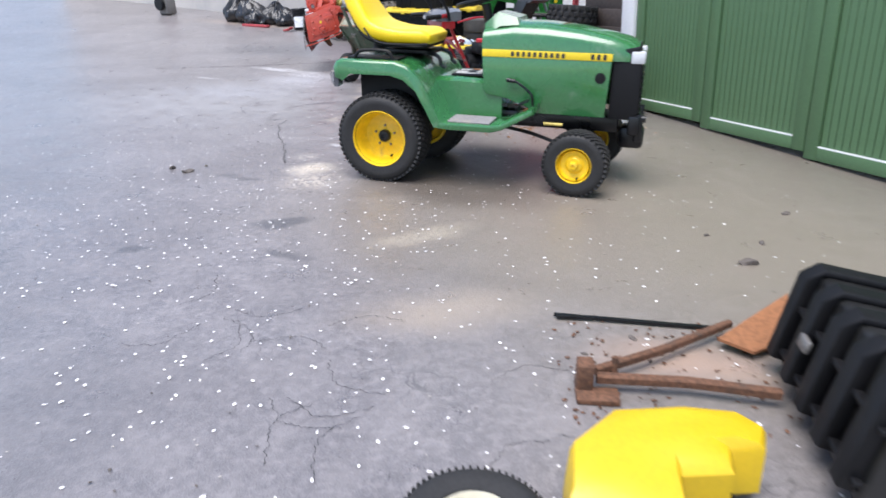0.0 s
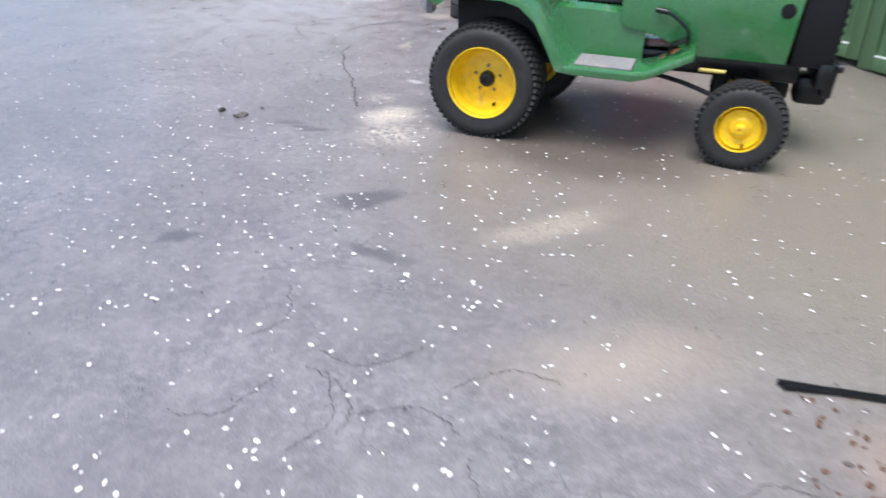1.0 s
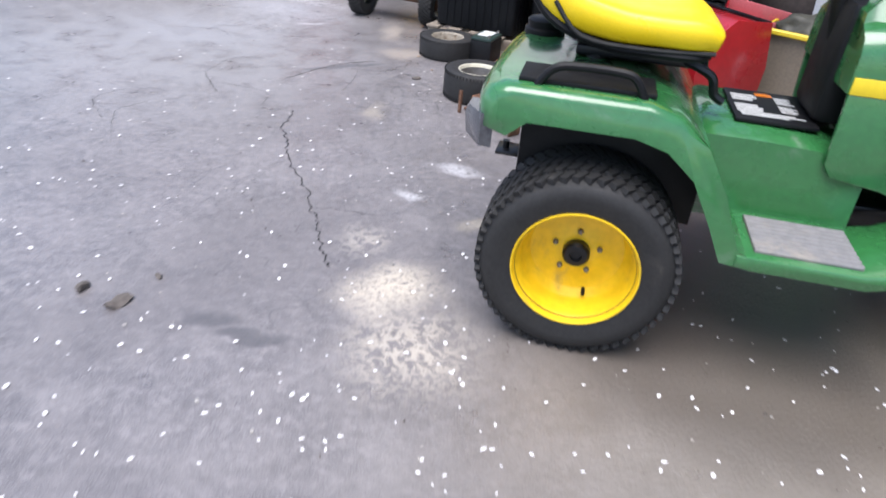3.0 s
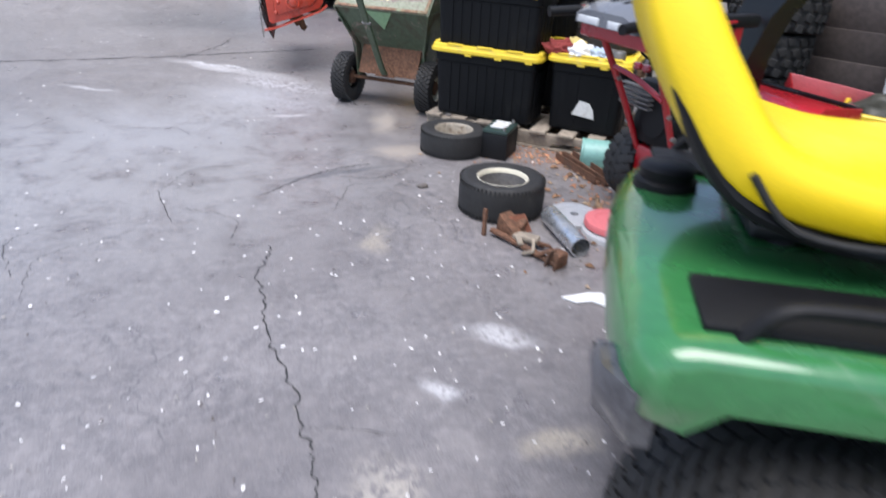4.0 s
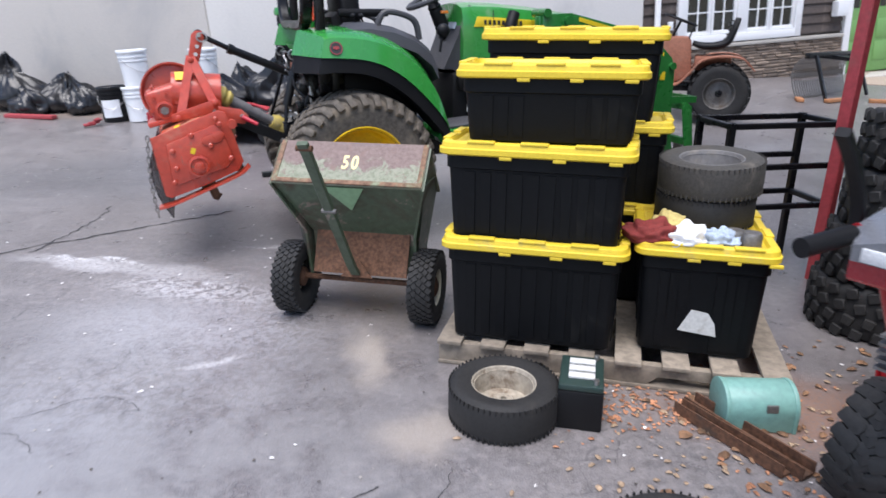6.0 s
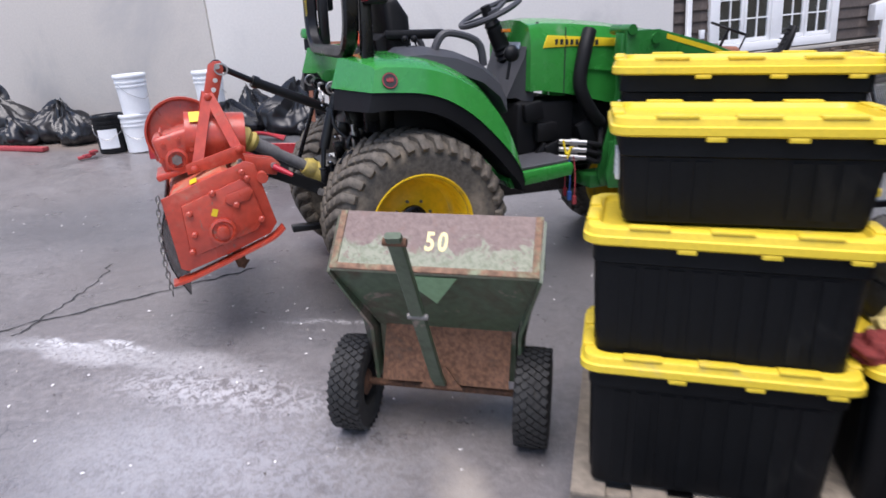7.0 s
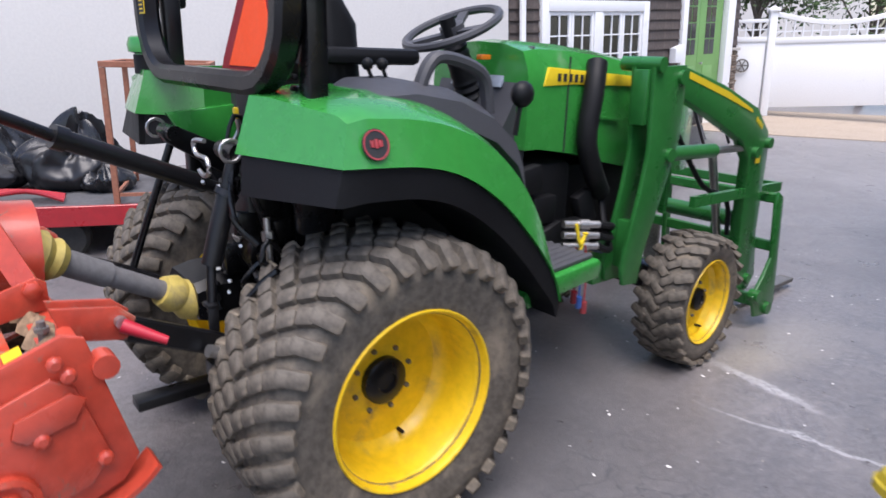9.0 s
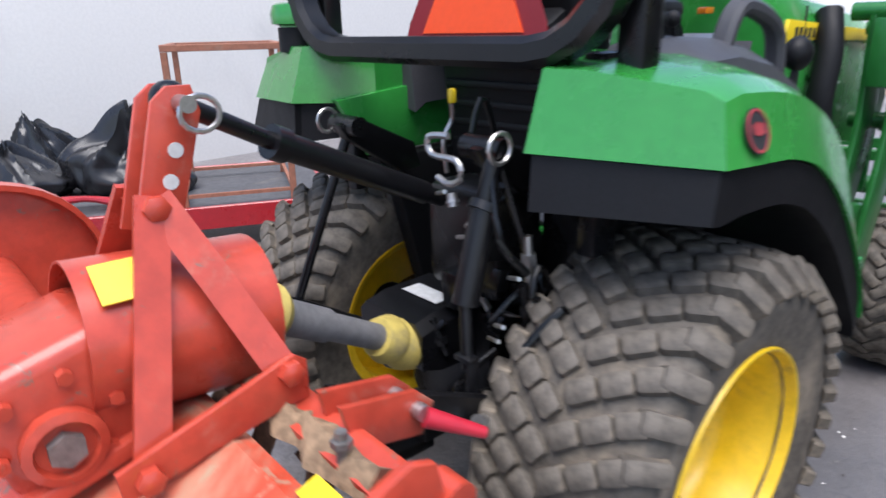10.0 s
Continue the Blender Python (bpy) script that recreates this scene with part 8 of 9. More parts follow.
# ---- old garden tractor ----
def old_tractor():
    t = thing("old_tractor", "old oxide-brown garden tractor with bare blue engine", "tractor", on_ground(4.08, 14.35, 149, size=1.06))
    for s in (-1, 1):
        wheel(t, (0, s * 0.36, 0.34), 0.34, 0.26, 0.165, "knob", s, 0.10, RUBBER_DARK, DULL_STEEL, 0.04, 5, name="rear_wheel")
        wheel(t, (1.15, s * 0.30, 0.21), 0.21, 0.13, 0.10, "knob", s, 0.04, RUBBER_DARK, DULL_STEEL, 0.025, 0, name="front_wheel")
    bm = bm_of()
    box(bm, (0.65, 0, 0.38), (1.35, 0.24, 0.10), 0.01)
    box(bm, (0.05, 0, 0.36), (0.36, 0.36, 0.22), 0.03)
    rod(bm, (1.15, -0.28, 0.21), (1.15, 0.28, 0.21), 0.025)
    rod(bm, (0, -0.3, 0.34), (0, 0.3, 0.34), 0.04)
    part("chassis", bm, BLACK, t)
    bm = bm_of()
    prism(bm, [(0.72, 0.92), (0.74, 0.965), (1.36, 0.94), (1.40, 0.90), (1.40, 0.87), (0.72, 0.885)], -0.24, 0.24, 0.012)
    part("hood", bm, BROWN_RED, t, "oxide-brown hood top")
    bm = bm_of()
    box(bm, (1.34, 0, 0.66), (0.10, 0.44, 0.44), 0.012)
    grille = part("grille", bm, BROWN_RED, t)
    for k in range(8):
        part("slat", box(bm_of(), (1.394, 0, 0.50 + k * 0.045), (0.012, 0.36, 0.016), 0.003), RUST, grille)
    bm = bm_of()
    box(bm, (1.02, 0.0, 0.60), (0.44, 0.28, 0.28), 0.03)
    engine = part("engine", bm, BLUE, t, "greasy blue engine")
    part("fan_shroud", lathe(bm_of(), [(0.13, 0), (0.13, 0.06), (0.09, 0.09), (0.002, 0.09)], "y", 20, (1.05, 0.14, 0.64)), BLACK_MATT, engine)
    part("air_cleaner", box(bm_of(), (0.92, 0.10, 0.80), (0.20, 0.18, 0.10), 0.02), BLUE, engine)
    part("coil", box(bm_of(), (1.16, 0.15, 0.80), (0.08, 0.08, 0.12), 0.01), DULL_STEEL, engine)
    bm = bm_of()
    prism(bm, [(0.36, 0.90), (0.40, 0.95), (0.72, 0.96), (0.72, 0.46), (0.50, 0.44), (0.32, 0.52)], -0.24, 0.24, 0.02)
    part("cowl", bm, BROWN_RED, t, "oxide-brown tank and cowl")
    for s in (-1, 1):
        bm = bm_of()
        ring_sweep(bm, curve([(-0.34, s * 0.37, 0.60), (-0.22, s * 0.37, 0.72), (0.0, s * 0.37, 0.75), (0.22, s * 0.37, 0.70), (0.34, s * 0.37, 0.56), (0.46, s * 0.37, 0.44), (0.62, s * 0.37, 0.42)], 4), flat_section(0.28, 0.012), up=(0, 0, 1))
        part("fender", bm, BROWN_RED, t)
    bm = bm_of()
    box(bm, (0.10, 0, 0.66), (0.40, 0.44, 0.16), 0.02)
    part("seat_box", bm, BROWN_RED, t)
    bm = bm_of()
    cushion(bm, [(-0.13, 1.16), (-0.10, 1.05), (-0.04, 0.90), (0.08, 0.85), (0.24, 0.85), (0.34, 0.88)], [0.16, 0.21, 0.23, 0.23, 0.22, 0.18], [0.05, 0.07, 0.08, 0.08, 0.07, 0.05])
    seat = part("seat", bm, BLACK_MATT, t, "black moulded pan seat", 70)
    for k in range(5):
        part("rib", box(bm_of(), (-0.085 + 0.01 * k, 0, 1.13 - 0.05 * k), (0.085, 0.30, 0.012), 0.004), BLACK, seat)
    bm = bm_of()
    c, n1 = Vector((0.50, 0, 1.14)), Vector((-0.35, 0, 0.94)).normalized()
    e1, e2 = Vector((0.94, 0, 0.35)), Vector((0, 1, 0))
    ring_sweep(bm, [c + (e1 * math.cos(a * math.pi / 16) + e2 * math.sin(a * math.pi / 16)) * 0.19 for a in range(32)], disc_section(0.014, 8), closed=True, up=n1)
    for a in (90, 210, 330):
        rod(bm, c, c + (e1 * math.cos(radians(a)) + e2 * math.sin(radians(a))) * 0.19, 0.009, seg=8)
    rod(bm, c, (0.58, 0, 0.94), 0.016)
    part("steering_wheel", bm, BLACK_MATT, t)
    part("filler_cap", lathe(bm_of(), [(0.03, 0), (0.03, 0.03), (0.002, 0.035)], "z", 12, (0.62, 0.0, 0.958)), STEEL, t)
    part("lever", tube(bm_of(), [(0.40, 0.20, 0.90), (0.36, 0.24, 1.02), (0.33, 0.24, 1.10)], 0.009), BLACK, t)


old_tractor()


# ---- landscape rake ----
def rake():
    t = thing("landscape_rake", "rusty landscape rake with curved spring tines", "rake", on_ground(6.9, 15.75, 22))
    part("beam", box(bm_of(), (0, 0, 0.62), (1.5, 0.08, 0.08), 0.008), BLACK, t)
    me = mesh_of("tine", ring_sweep(bm_of(), curve([(0, 0.03, 0.60), (0, 0.16, 0.50), (0, 0.20, 0.30), (0, 0.10, 0.04), (0, 0.02, 0.0)], 4), flat_section(0.030, 0.010)), DULL_STEEL)
    for k in range(24):
        piece("tine", me, t, pose(-0.72 + k * 0.0626, 0, 0))
    for s in (-1, 1):
        part("brace", bar(bm_of(), [(s * 0.45, 0, 0.60), (s * 0.12, -0.35, 0.55)], 0.05, 0.03), BLACK, t)
        part("leg", bar(bm_of(), [(s * 0.6, -0.3, 0.0), (s * 0.6, -0.05, 0.62)], 0.04, 0.04), BLACK, t)
    part("mast", bar(bm_of(), [(0, -0.35, 0.57), (0, 0.0, 0.60)], 0.30, 0.03), BLACK, t)


rake()
for k, (x, y, w, a) in enumerate(((6.6, 15.2, 0.5, 20), (7.2, 15.0, 0.34, -30), (6.1, 15.35, 0.26, 60))):
    bm = bm_of()
    box(bm, (0, 0, 0.03), (w, 0.10, 0.05), 0.008)
    jitter(bm, 0.012, 7, k)
    single("scrap_board", bm, surface("orange_brown_wood", (0.36, 0.16, 0.07), 0.8, vary=0.25, grain=20, bump=0.3), on_ground(x, y, a), "broken orange-brown board on the asphalt", "scrap", "scrap by the house")


# ---- tyre stack, rack and post past the garage corner ----
for k in range(4):
    loose_tyre(on_ground(1.46 + 0.02 * k, 8.92 - 0.02 * k, 25 * k, 0.243 * k) @ pose(0, 0, 0, 1.0 * (k - 1), 3 * (k == 3), 0), 0.27, 0.24, 0.14, RUBBER_DARK, None if k < 3 else BLACK, "knobbly black off-road tyre in a stack", "knob", group="stacked off-road tyres")


def metal_rack():
    t = thing("metal_rack", "black tubular steel rack standing behind the totes", "rack", on_ground(1.066, 9.567, -3, size=0.97))
    for z in (0.40, 0.62, 0.84):
        for y in (0.0, 0.32):
            part("rail", bar(bm_of(), [(0.022, y, z), (0.60, y, z)], 0.03, 0.03, 0.004), BLACK, t)
    for x in (0.0, 0.622):
        for y in (0.0, 0.32):
            part("post", bar(bm_of(), [(x, y, 0.0), (x, y, 0.858)], 0.036, 0.036, 0.004, up=(0, 1, 0)), BLACK, t)
        for z in (0.40, 0.84):
            part("rail", bar(bm_of(), [(x, 0.02, z), (x, 0.30, z)], 0.03, 0.03, 0.004), BLACK, t)


metal_rack()
bm = bm_of()
bar(bm, [(0, 0, 0.0), (0.06, 0.0, 2.5)], 0.06, 0.06, 0.006, up=(0, 1, 0))
single("steel_post", bm, RED_DULL, on_ground(1.593, 9.446, 20, size=0.99), "dark red square steel post", "post")


# ---- by the far walls ----
def bucket_stack(x, y, turn, body, lid, label, group="white buckets", n=2, tag=False, size=1.1):
    for k in range(n):
        lean = pose(0, 0, 0, 0.8 * k, -1.0 * k, 0)
        t = thing("bucket", label, "bucket", upright(x + 0.012 * k, y, turn + 40 * k, 0.387 * k * size) @ lean @ Matrix.Scale(size, 4), group)
        bm = bm_of()
        lathe(bm, [(0.128, 0), (0.133, 0.004), (0.142, 0.26), (0.150, 0.262), (0.150, 0.275), (0.143, 0.277), (0.146, 0.30), (0.152, 0.302), (0.152, 0.315), (0.146, 0.317), (0.149, 0.362), (0.12, 0.362)], "z", 36)
        b = part("pail", bm, body, t)
        part("lid", lathe(bm_of(), [(0.155, 0.348), (0.158, 0.352), (0.158, 0.376), (0.152, 0.384), (0.140, 0.384), (0.136, 0.372), (0.002, 0.372)], "z", 36), lid, t)
        part("handle", tube(bm_of(), [(0.152, 0, 0.29), (0.12, -0.10, 0.20), (0.0, -0.158, 0.14), (-0.12, -0.10, 0.20), (-0.152, 0, 0.29)], 0.003, 6, 5), STEEL, t)
        if tag:
            bm = bm_of()
            secs = [[((0.1385 + 0.009 * z) * math.cos(a) * 1.012, (0.1385 + 0.009 * z) * math.sin(a) * 1.012, z) for a in [radians(-130 + 80 * i / 8) for i in range(9)]] for z in (0.05, 0.24)]
            loft(bm, secs, caps=False, closed_ring=False)
            part("label", bm, WHITE_PLASTIC, t, "white paper label")


bucket_stack(-3.10, 15.42, 10, WHITE_PLASTIC, WHITE_PLASTIC, "white plastic bucket with snap lid, in a stack of two")
bucket_stack(-2.30, 15.52, 60, WHITE_PLASTIC, WHITE_PLASTIC, "white plastic bucket with snap lid, in a stack of two")
bucket_stack(-3.40, 15.45, 0, BLACK_MATT, BLACK, "black plastic bucket with white label by the wall", "dark bucket", 1, True)


def bag_mesh(r, h, seed):
    """A tied bag: teardrop with folds running up to the knot."""
    bm = bm_of()
    bmesh.ops.create_icosphere(bm, subdivisions=5, radius=1.0)
    off = Vector((0, 0, seed * 3.1))
    for v in bm.verts:
        p = v.co.normalized()
        up = (p.z + 1) / 2
        a = math.atan2(p.y, p.x)
        ring = Vector((math.cos(a) * 1.7, math.sin(a) * 1.7, p.z * 0.6)) + off
        crease = 0.30 - abs(noise.noise(ring)) * 0.75 * (0.35 + up) - abs(noise.noise(ring * 2.3)) * 0.28
        sag = noise.noise(p * 1.4 + off) * 0.30
        k = (1.0 - 0.72 * max(0, p.z) ** 1.6) * (0.95 + crease * 0.6 + sag)
        lean = 0.25 * max(0, p.z) * h
        v.co = Vector((p.x * r * k + lean * math.cos(seed * 2.0), p.y * r * 0.85 * k + lean * math.sin(seed * 2.0), max(0.0, (p.z * 0.55 + 0.36) * h * (1 + crease * 0.5 + sag * 0.6))))
    return bm


def bin_bag(x, y, r, h, seed, lift=0.0):
    single("bin_bag", bag_mesh(r, h, seed), BAG, upright(x, y, seed * 70, lift), "full black plastic bin bag lying by the wall", "bin bag", "black bin bags", sharp=60)


for k, (x, y, r, h) in enumerate(((-3.92, 16.10, 0.28, 0.44), (-4.28, 16.35, 0.34, 0.50), (-4.76, 16.50, 0.36, 0.52), (-5.20, 16.80, 0.40, 0.70), (-4.58, 16.15, 0.26, 0.34), (-1.98, 15.28, 0.30, 0.48), (-1.68, 15.42, 0.32, 0.70))):
    bin_bag(x, y, r, h, k + 1)
bm = bm_of()
box(bm, (0, 0, 0.025), (0.72, 0.10, 0.05), 0.01)
single("plastic_strip", bm, RED_DULL, on_ground(-4.50, 15.78, -24), "faded red plastic strip on the ground", "scrap")
bm = bm_of()
for k in range(3):
    box(bm, (0.05 * k, 0.02 * k, 0.03 + 0.02 * k), (0.14, 0.05, 0.03), 0.01, Matrix.Rotation(0.5 * k, 3, "Z"))
single("rag", jitter(bm, 0.02, 9), RED_DULL, on_ground(-3.62, 15.10, 30), "crumpled red scrap on a sandy patch", "scrap")
for k, (x, y, a, z) in enumerate(((-2.82, 16.22, -31, 0.36), (-1.72, 15.98, 8, 0.33))):
    bm = bm_of()
    bmesh.ops.create_uvsphere(bm, u_segments=20, v_segments=12, radius=0.065)
    rod(bm, (0, 0, 0), (0.02, 0.14, -0.02), 0.03)
    single("wall_light", bm, WHITE_PLASTIC, upright(x, y, a, z), "small white ball light on the stucco wall", "light", "wall lights")


def small_engine(x, y, turn):
    t = thing("small_engine", "small grey petrol engine standing by the wall", "engine", upright(x, y, turn))
    part("block", box(bm_of(), (0, 0, 0.20), (0.34, 0.28, 0.38), 0.04), DULL_STEEL, t)
    part("shroud", lathe(bm_of(), [(0.15, 0), (0.16, 0.04), (0.12, 0.10), (0.002, 0.10)], "y", 20, (0.0, -0.24, 0.26)), BLACK_MATT, t)
    part("tank", box(bm_of(), (0.03, 0.02, 0.47), (0.26, 0.2, 0.14), 0.04), RED_DULL, t)


small_engine(-7.38, 17.75, -30)


# ---- flat trailer with bags and a frame ----
def flat_trailer():
    t = thing("flat_trailer", "flat red trailer with dark deck parked by the wall", "trailer", on_ground(-1.2, 13.66, 166))
    # x runs along the near edge, y towards the camera's side
    part("deck", box(bm_of(), (0.36, -0.62, 0.335), (2.38, 1.24, 0.03), 0.006), surface("dark_deck_boards", (0.075, 0.075, 0.080), 0.75, vary=0.2, grain=30, bump=0.3, dirt=(0.14, 0.13, 0.12), dirt_amount=0.3), t, "dark grey deck")
    for nm, a, b in (("side_rail", (-0.84, 0.0, 0.29), (1.56, 0.0, 0.29)), ("side_rail", (-0.84, -1.26, 0.29), (1.56, -1.26, 0.29)), ("end_rail", (-0.84, -0.02, 0.29), (-0.84, -1.24, 0.29)), ("end_rail", (1.56, -0.02, 0.29), (1.56, -1.24, 0.29))):
        part(nm, bar(bm_of(), [a, b], 0.03, 0.13, 0.004), RED_MACHINE, t, "dark red steel rail")
    for x in (0.3, 0.85):
        for y in (-0.10, -1.15):
            w = part("wheel", lathe(bm_of(), [(0.11, -0.05), (0.13, -0.03), (0.13, 0.03), (0.11, 0.05), (0.002, 0.05)], "y", 24, (x, y, 0.13)), RUBBER_DARK, t)
    for x in (0.3, 0.85):
        part("axle", box(bm_of(), (x, -0.62, 0.18), (0.05, 1.1, 0.12), 0.006), BLACK, t)
    return t


flat_trailer()


def frame_stand():
    t = thing("angle_iron_stand", "rusty brown angle-iron frame standing on the trailer", "frame", on_ground(-1.2, 13.66, 166, 0.352))
    xs, ys, h = (-0.62, -0.02), (-0.03, -0.85), 0.86
    for x in xs:
        for y in ys:
            part("leg", bar(bm_of(), [(x, y, 0.0), (x, y, h - 0.02)], 0.035, 0.035, 0.003, up=(0, 1, 0)), BROWN_RED, t)
    for y in ys:
        part("top_rail", bar(bm_of(), [(xs[0] - 0.018, y, h), (xs[1] + 0.018, y, h)], 0.036, 0.036, 0.003), BROWN_RED, t)
        part("low_rail", bar(bm_of(), [(xs[0] + 0.02, y, 0.06), (xs[1] - 0.02, y, 0.06)], 0.02, 0.02), BROWN_RED, t)
    for x in xs:
        part("top_rail", bar(bm_of(), [(x, ys[0] - 0.02, h), (x, ys[1] + 0.02, h)], 0.036, 0.034, 0.003), BROWN_RED, t)
        part("low_rail", bar(bm_of(), [(x, ys[0] - 0.02, 0.06), (x, ys[1] + 0.02, 0.06)], 0.02, 0.02), BROWN_RED, t)


frame_stand()


def deck_spot(x, y, turn=0.0):
    return on_ground(-1.2, 13.66, 166, 0.352) @ pose(x, y, 0, 0, 0, turn)


for k, (x, y, r, h) in enumerate(((0.36, -0.72, 0.34, 0.52), (0.98, -0.60, 0.34, 0.34), (0.12, -0.55, 0.20, 0.22))):
    single("bin_bag", bag_mesh(r, h, k + 20), BAG, deck_spot(x, y, 40 * k), "full black plastic bin bag on the trailer deck", "bin bag", "black bin bags", sharp=60)
for k in range(4):
    bm = bm_of()
    tube(bm, [(-0.30, 0.05 * k, 0.02), (-0.1, 0.06 * k - 0.05, 0.05 + 0.012 * k), (0.15, 0.07 * k, 0.07), (0.30, 0.05 * k + 0.06, 0.03)], 0.016)
    single("bent_pipe", bm, RED_MACHINE, deck_spot(0.62, -0.20, 10), "red bent steel tube lying on the trailer", "pipe", "red bent pipes")


# ---- by the garage ----
def tan_bin():
    t = thing("plastic_bin", "tan plastic bin with yellow rim full of bags", "bin", on_ground(1.763, 7.911, -40, size=1.00))
    bm = bm_of()
    def ring(a, b, z):
        return [(-a, -b, z), (a, -b, z), (a, b, z), (-a, b, z)]
    loft(bm, [ring(0.19, 0.15, 0), ring(0.235, 0.19, 0.47), ring(0.225, 0.18, 0.47), ring(0.18, 0.14, 0.03)])
    part("bin_body", bm, TAN, t)
    part("rim", ring_sweep(bm_of(), [Vector(p) for p in ring(0.245, 0.20, 0.475)], flat_section(0.035, 0.03, 0.006), closed=True), LID_YELLOW, t, "yellow rim")


tan_bin()
bm = bm_of()
bmesh.ops.create_icosphere(bm, subdivisions=4, radius=1.0)
for v in bm.verts:
    p = v.co.copy()
    k = 1 + noise.noise(p * 3) * 0.25
    v.co = Vector((p.x * 0.2 * k, p.y * 0.16 * k, 0.44 + p.z * 0.13 * k))
single("dark_sack", bm, surface("dark_olive_sack", (0.05, 0.048, 0.036), 0.6, vary=0.2, grain=30, bump=0.3), on_ground(1.763, 7.911, -40, size=1.00), "dark olive sack stuffed into the bin", "sack", sharp=180)


def red_box():
    t = thing("tool_tray", "faded red metal tray lying on the bin", "tray", on_ground(1.542, 8.14, -20, 0.43, size=1.00) @ pose(0, 0, 0, 12, 8, 0))
    part("base", box(bm_of(), (0, 0, 0.01), (0.44, 0.22, 0.012), 0.003), PINK_RED, t)
    for y in (-0.11, 0.11):
        part("side", box(bm_of(), (0, y, 0.055), (0.44, 0.008, 0.10), 0.003), PINK_RED, t)
    for x in (-0.22, 0.22):
        part("end", box(bm_of(), (x, 0, 0.055), (0.008, 0.22, 0.10), 0.003), RED_MACHINE, t)


bm = bm_of()
box(bm, (0, 0, 0.215), (0.42, 0.34, 0.43), 0.02)
single("cardboard_crate", jitter(bm, 0.008, 5), surface("dark_brown_carton", (0.09, 0.07, 0.05), 0.85, vary=0.2, grain=30, bump=0.2), on_ground(1.501, 8.155, -22, size=1.00), "dark scuffed crate under a red tray", "crate")
red_box()



def jug(x, y, turn, cap_mat, h=0.30):
    t = thing("jug", "white plastic jug with blue cap standing by the garage", "jug", on_ground(x, y, turn))
    bm = bm_of()
    def ring(a, b, z):
        return [(a * math.copysign(abs(math.cos(q)) ** 0.5, math.cos(q)), b * math.copysign(abs(math.sin(q)) ** 0.5, math.sin(q)), z) for q in [2 * math.pi * i / 24 for i in range(24)]]
    loft(bm, [ring(0.068, 0.06, 0), ring(0.075, 0.067, 0.01), ring(0.075, 0.067, h * 0.62), ring(0.066, 0.058, h * 0.75), ring(0.032, 0.032, h * 0.9), ring(0.022, 0.022, h * 0.95)])
    part("jug_body", bm, WHITE_PLASTIC, t, sharp=60)
    part("cap", lathe(bm_of(), [(0.026, h * 0.92), (0.026, h), (0.022, h + 0.004), (0.002, h + 0.004)], "z", 20), cap_mat, t, "blue screw cap")
    part("handle", tube(bm_of(), [(0.03, 0, h * 0.90), (0.085, 0, h * 0.80), (0.085, 0, h * 0.55), (0.07, 0, h * 0.45)], 0.012), WHITE_PLASTIC, t)


CAP_BLUE = surface("blue_cap_plastic", (0.05, 0.25, 0.50), 0.4, vary=0.05)
jug(1.90, 7.47, 30, CAP_BLUE, 0.34)


# ---- small scrap on the asphalt ----
def grind_disc(x, y, r, h, m, label, lift=0.0):
    bm = bm_of()
    lathe(bm, [(r * 0.16, 0), (r, 0), (r * 1.0, h * 0.8), (r * 0.97, h), (r * 0.62, h), (r * 0.60, h * 0.9), (r * 0.16, h * 0.9)], "z", 40, closed=True)
    single("grinding_disc", bm, m, on_ground(x, y, 0, lift) @ pose(0, 0, 0, 2, 1, 0), label, "disc", "loose discs")


grind_disc(0.145, 7.605, 0.125, 0.022, GREY_DISC, "worn grey grinding disc on the asphalt")
grind_disc(0.270, 7.425, 0.13, 0.028, GREY_DISC, "worn grey grinding disc under a red one")
grind_disc(0.275, 7.445, 0.120, 0.030, PINK_RED, "pink-red grinding disc lying on a grey disc", 0.036)
grind_disc(0.225, 6.665, 0.155, 0.035, DULL_STEEL, "large dark iron disc on the asphalt")
grind_disc(0.555, 7.33, 0.12, 0.02, GREY_DISC, "grey grinding disc among leaves by the snow blower")


BRIGHT_ZINC = surface("bright_galvanised_steel", (0.62, 0.63, 0.64), 0.26, 0.85, vary=0.12, grain=60, bump=0.06, dirt=(0.30, 0.30, 0.30), dirt_amount=0.3, dirt_scale=8)


def pipe(x, y, x2, y2, r, m, label, thick=0.004):
    d = Vector((x2 - x, y2 - y, 0))
    bm = bm_of()
    L = d.length
    lathe(bm, [(r, 0), (r, L), (r - thick, L), (r - thick, 0)], "x", 28, closed=True)
    single("pipe_section", bm, m, on_ground(x, y, math.degrees(math.atan2(d.y, d.x)), r), label, "pipe", "loose pipes")


pipe(0.012, 7.525, 0.085, 7.195, 0.045, BRIGHT_ZINC, "bright galvanised pipe on the asphalt")
pipe(0.235, 6.795, 0.455, 6.925, 0.068, BRIGHT_ZINC, "wide bright galvanised pipe elbow")


def can(x, y, turn):
    t = thing("spray_can", "dented rusty can with yellow and white print lying down", "can", on_ground(x, y, turn, 0.042))
    part("can_body", lathe(bm_of(), [(0.034, 0), (0.041, 0.008), (0.041, 0.17), (0.03, 0.19), (0.012, 0.195)], "x", 24), PAPER, t)
    part("band", lathe(bm_of(), [(0.0418, 0.03), (0.0418, 0.075), (0.0405, 0.075), (0.0405, 0.03)], "x", 24, closed=True), YELLOW_DECAL, t)
    part("end", lathe(bm_of(), [(0.0416, -0.004), (0.0416, 0.02), (0.030, 0.02), (0.030, -0.004)], "x", 24, closed=True), RUST, t)


can(0.285, 7.075, 4)


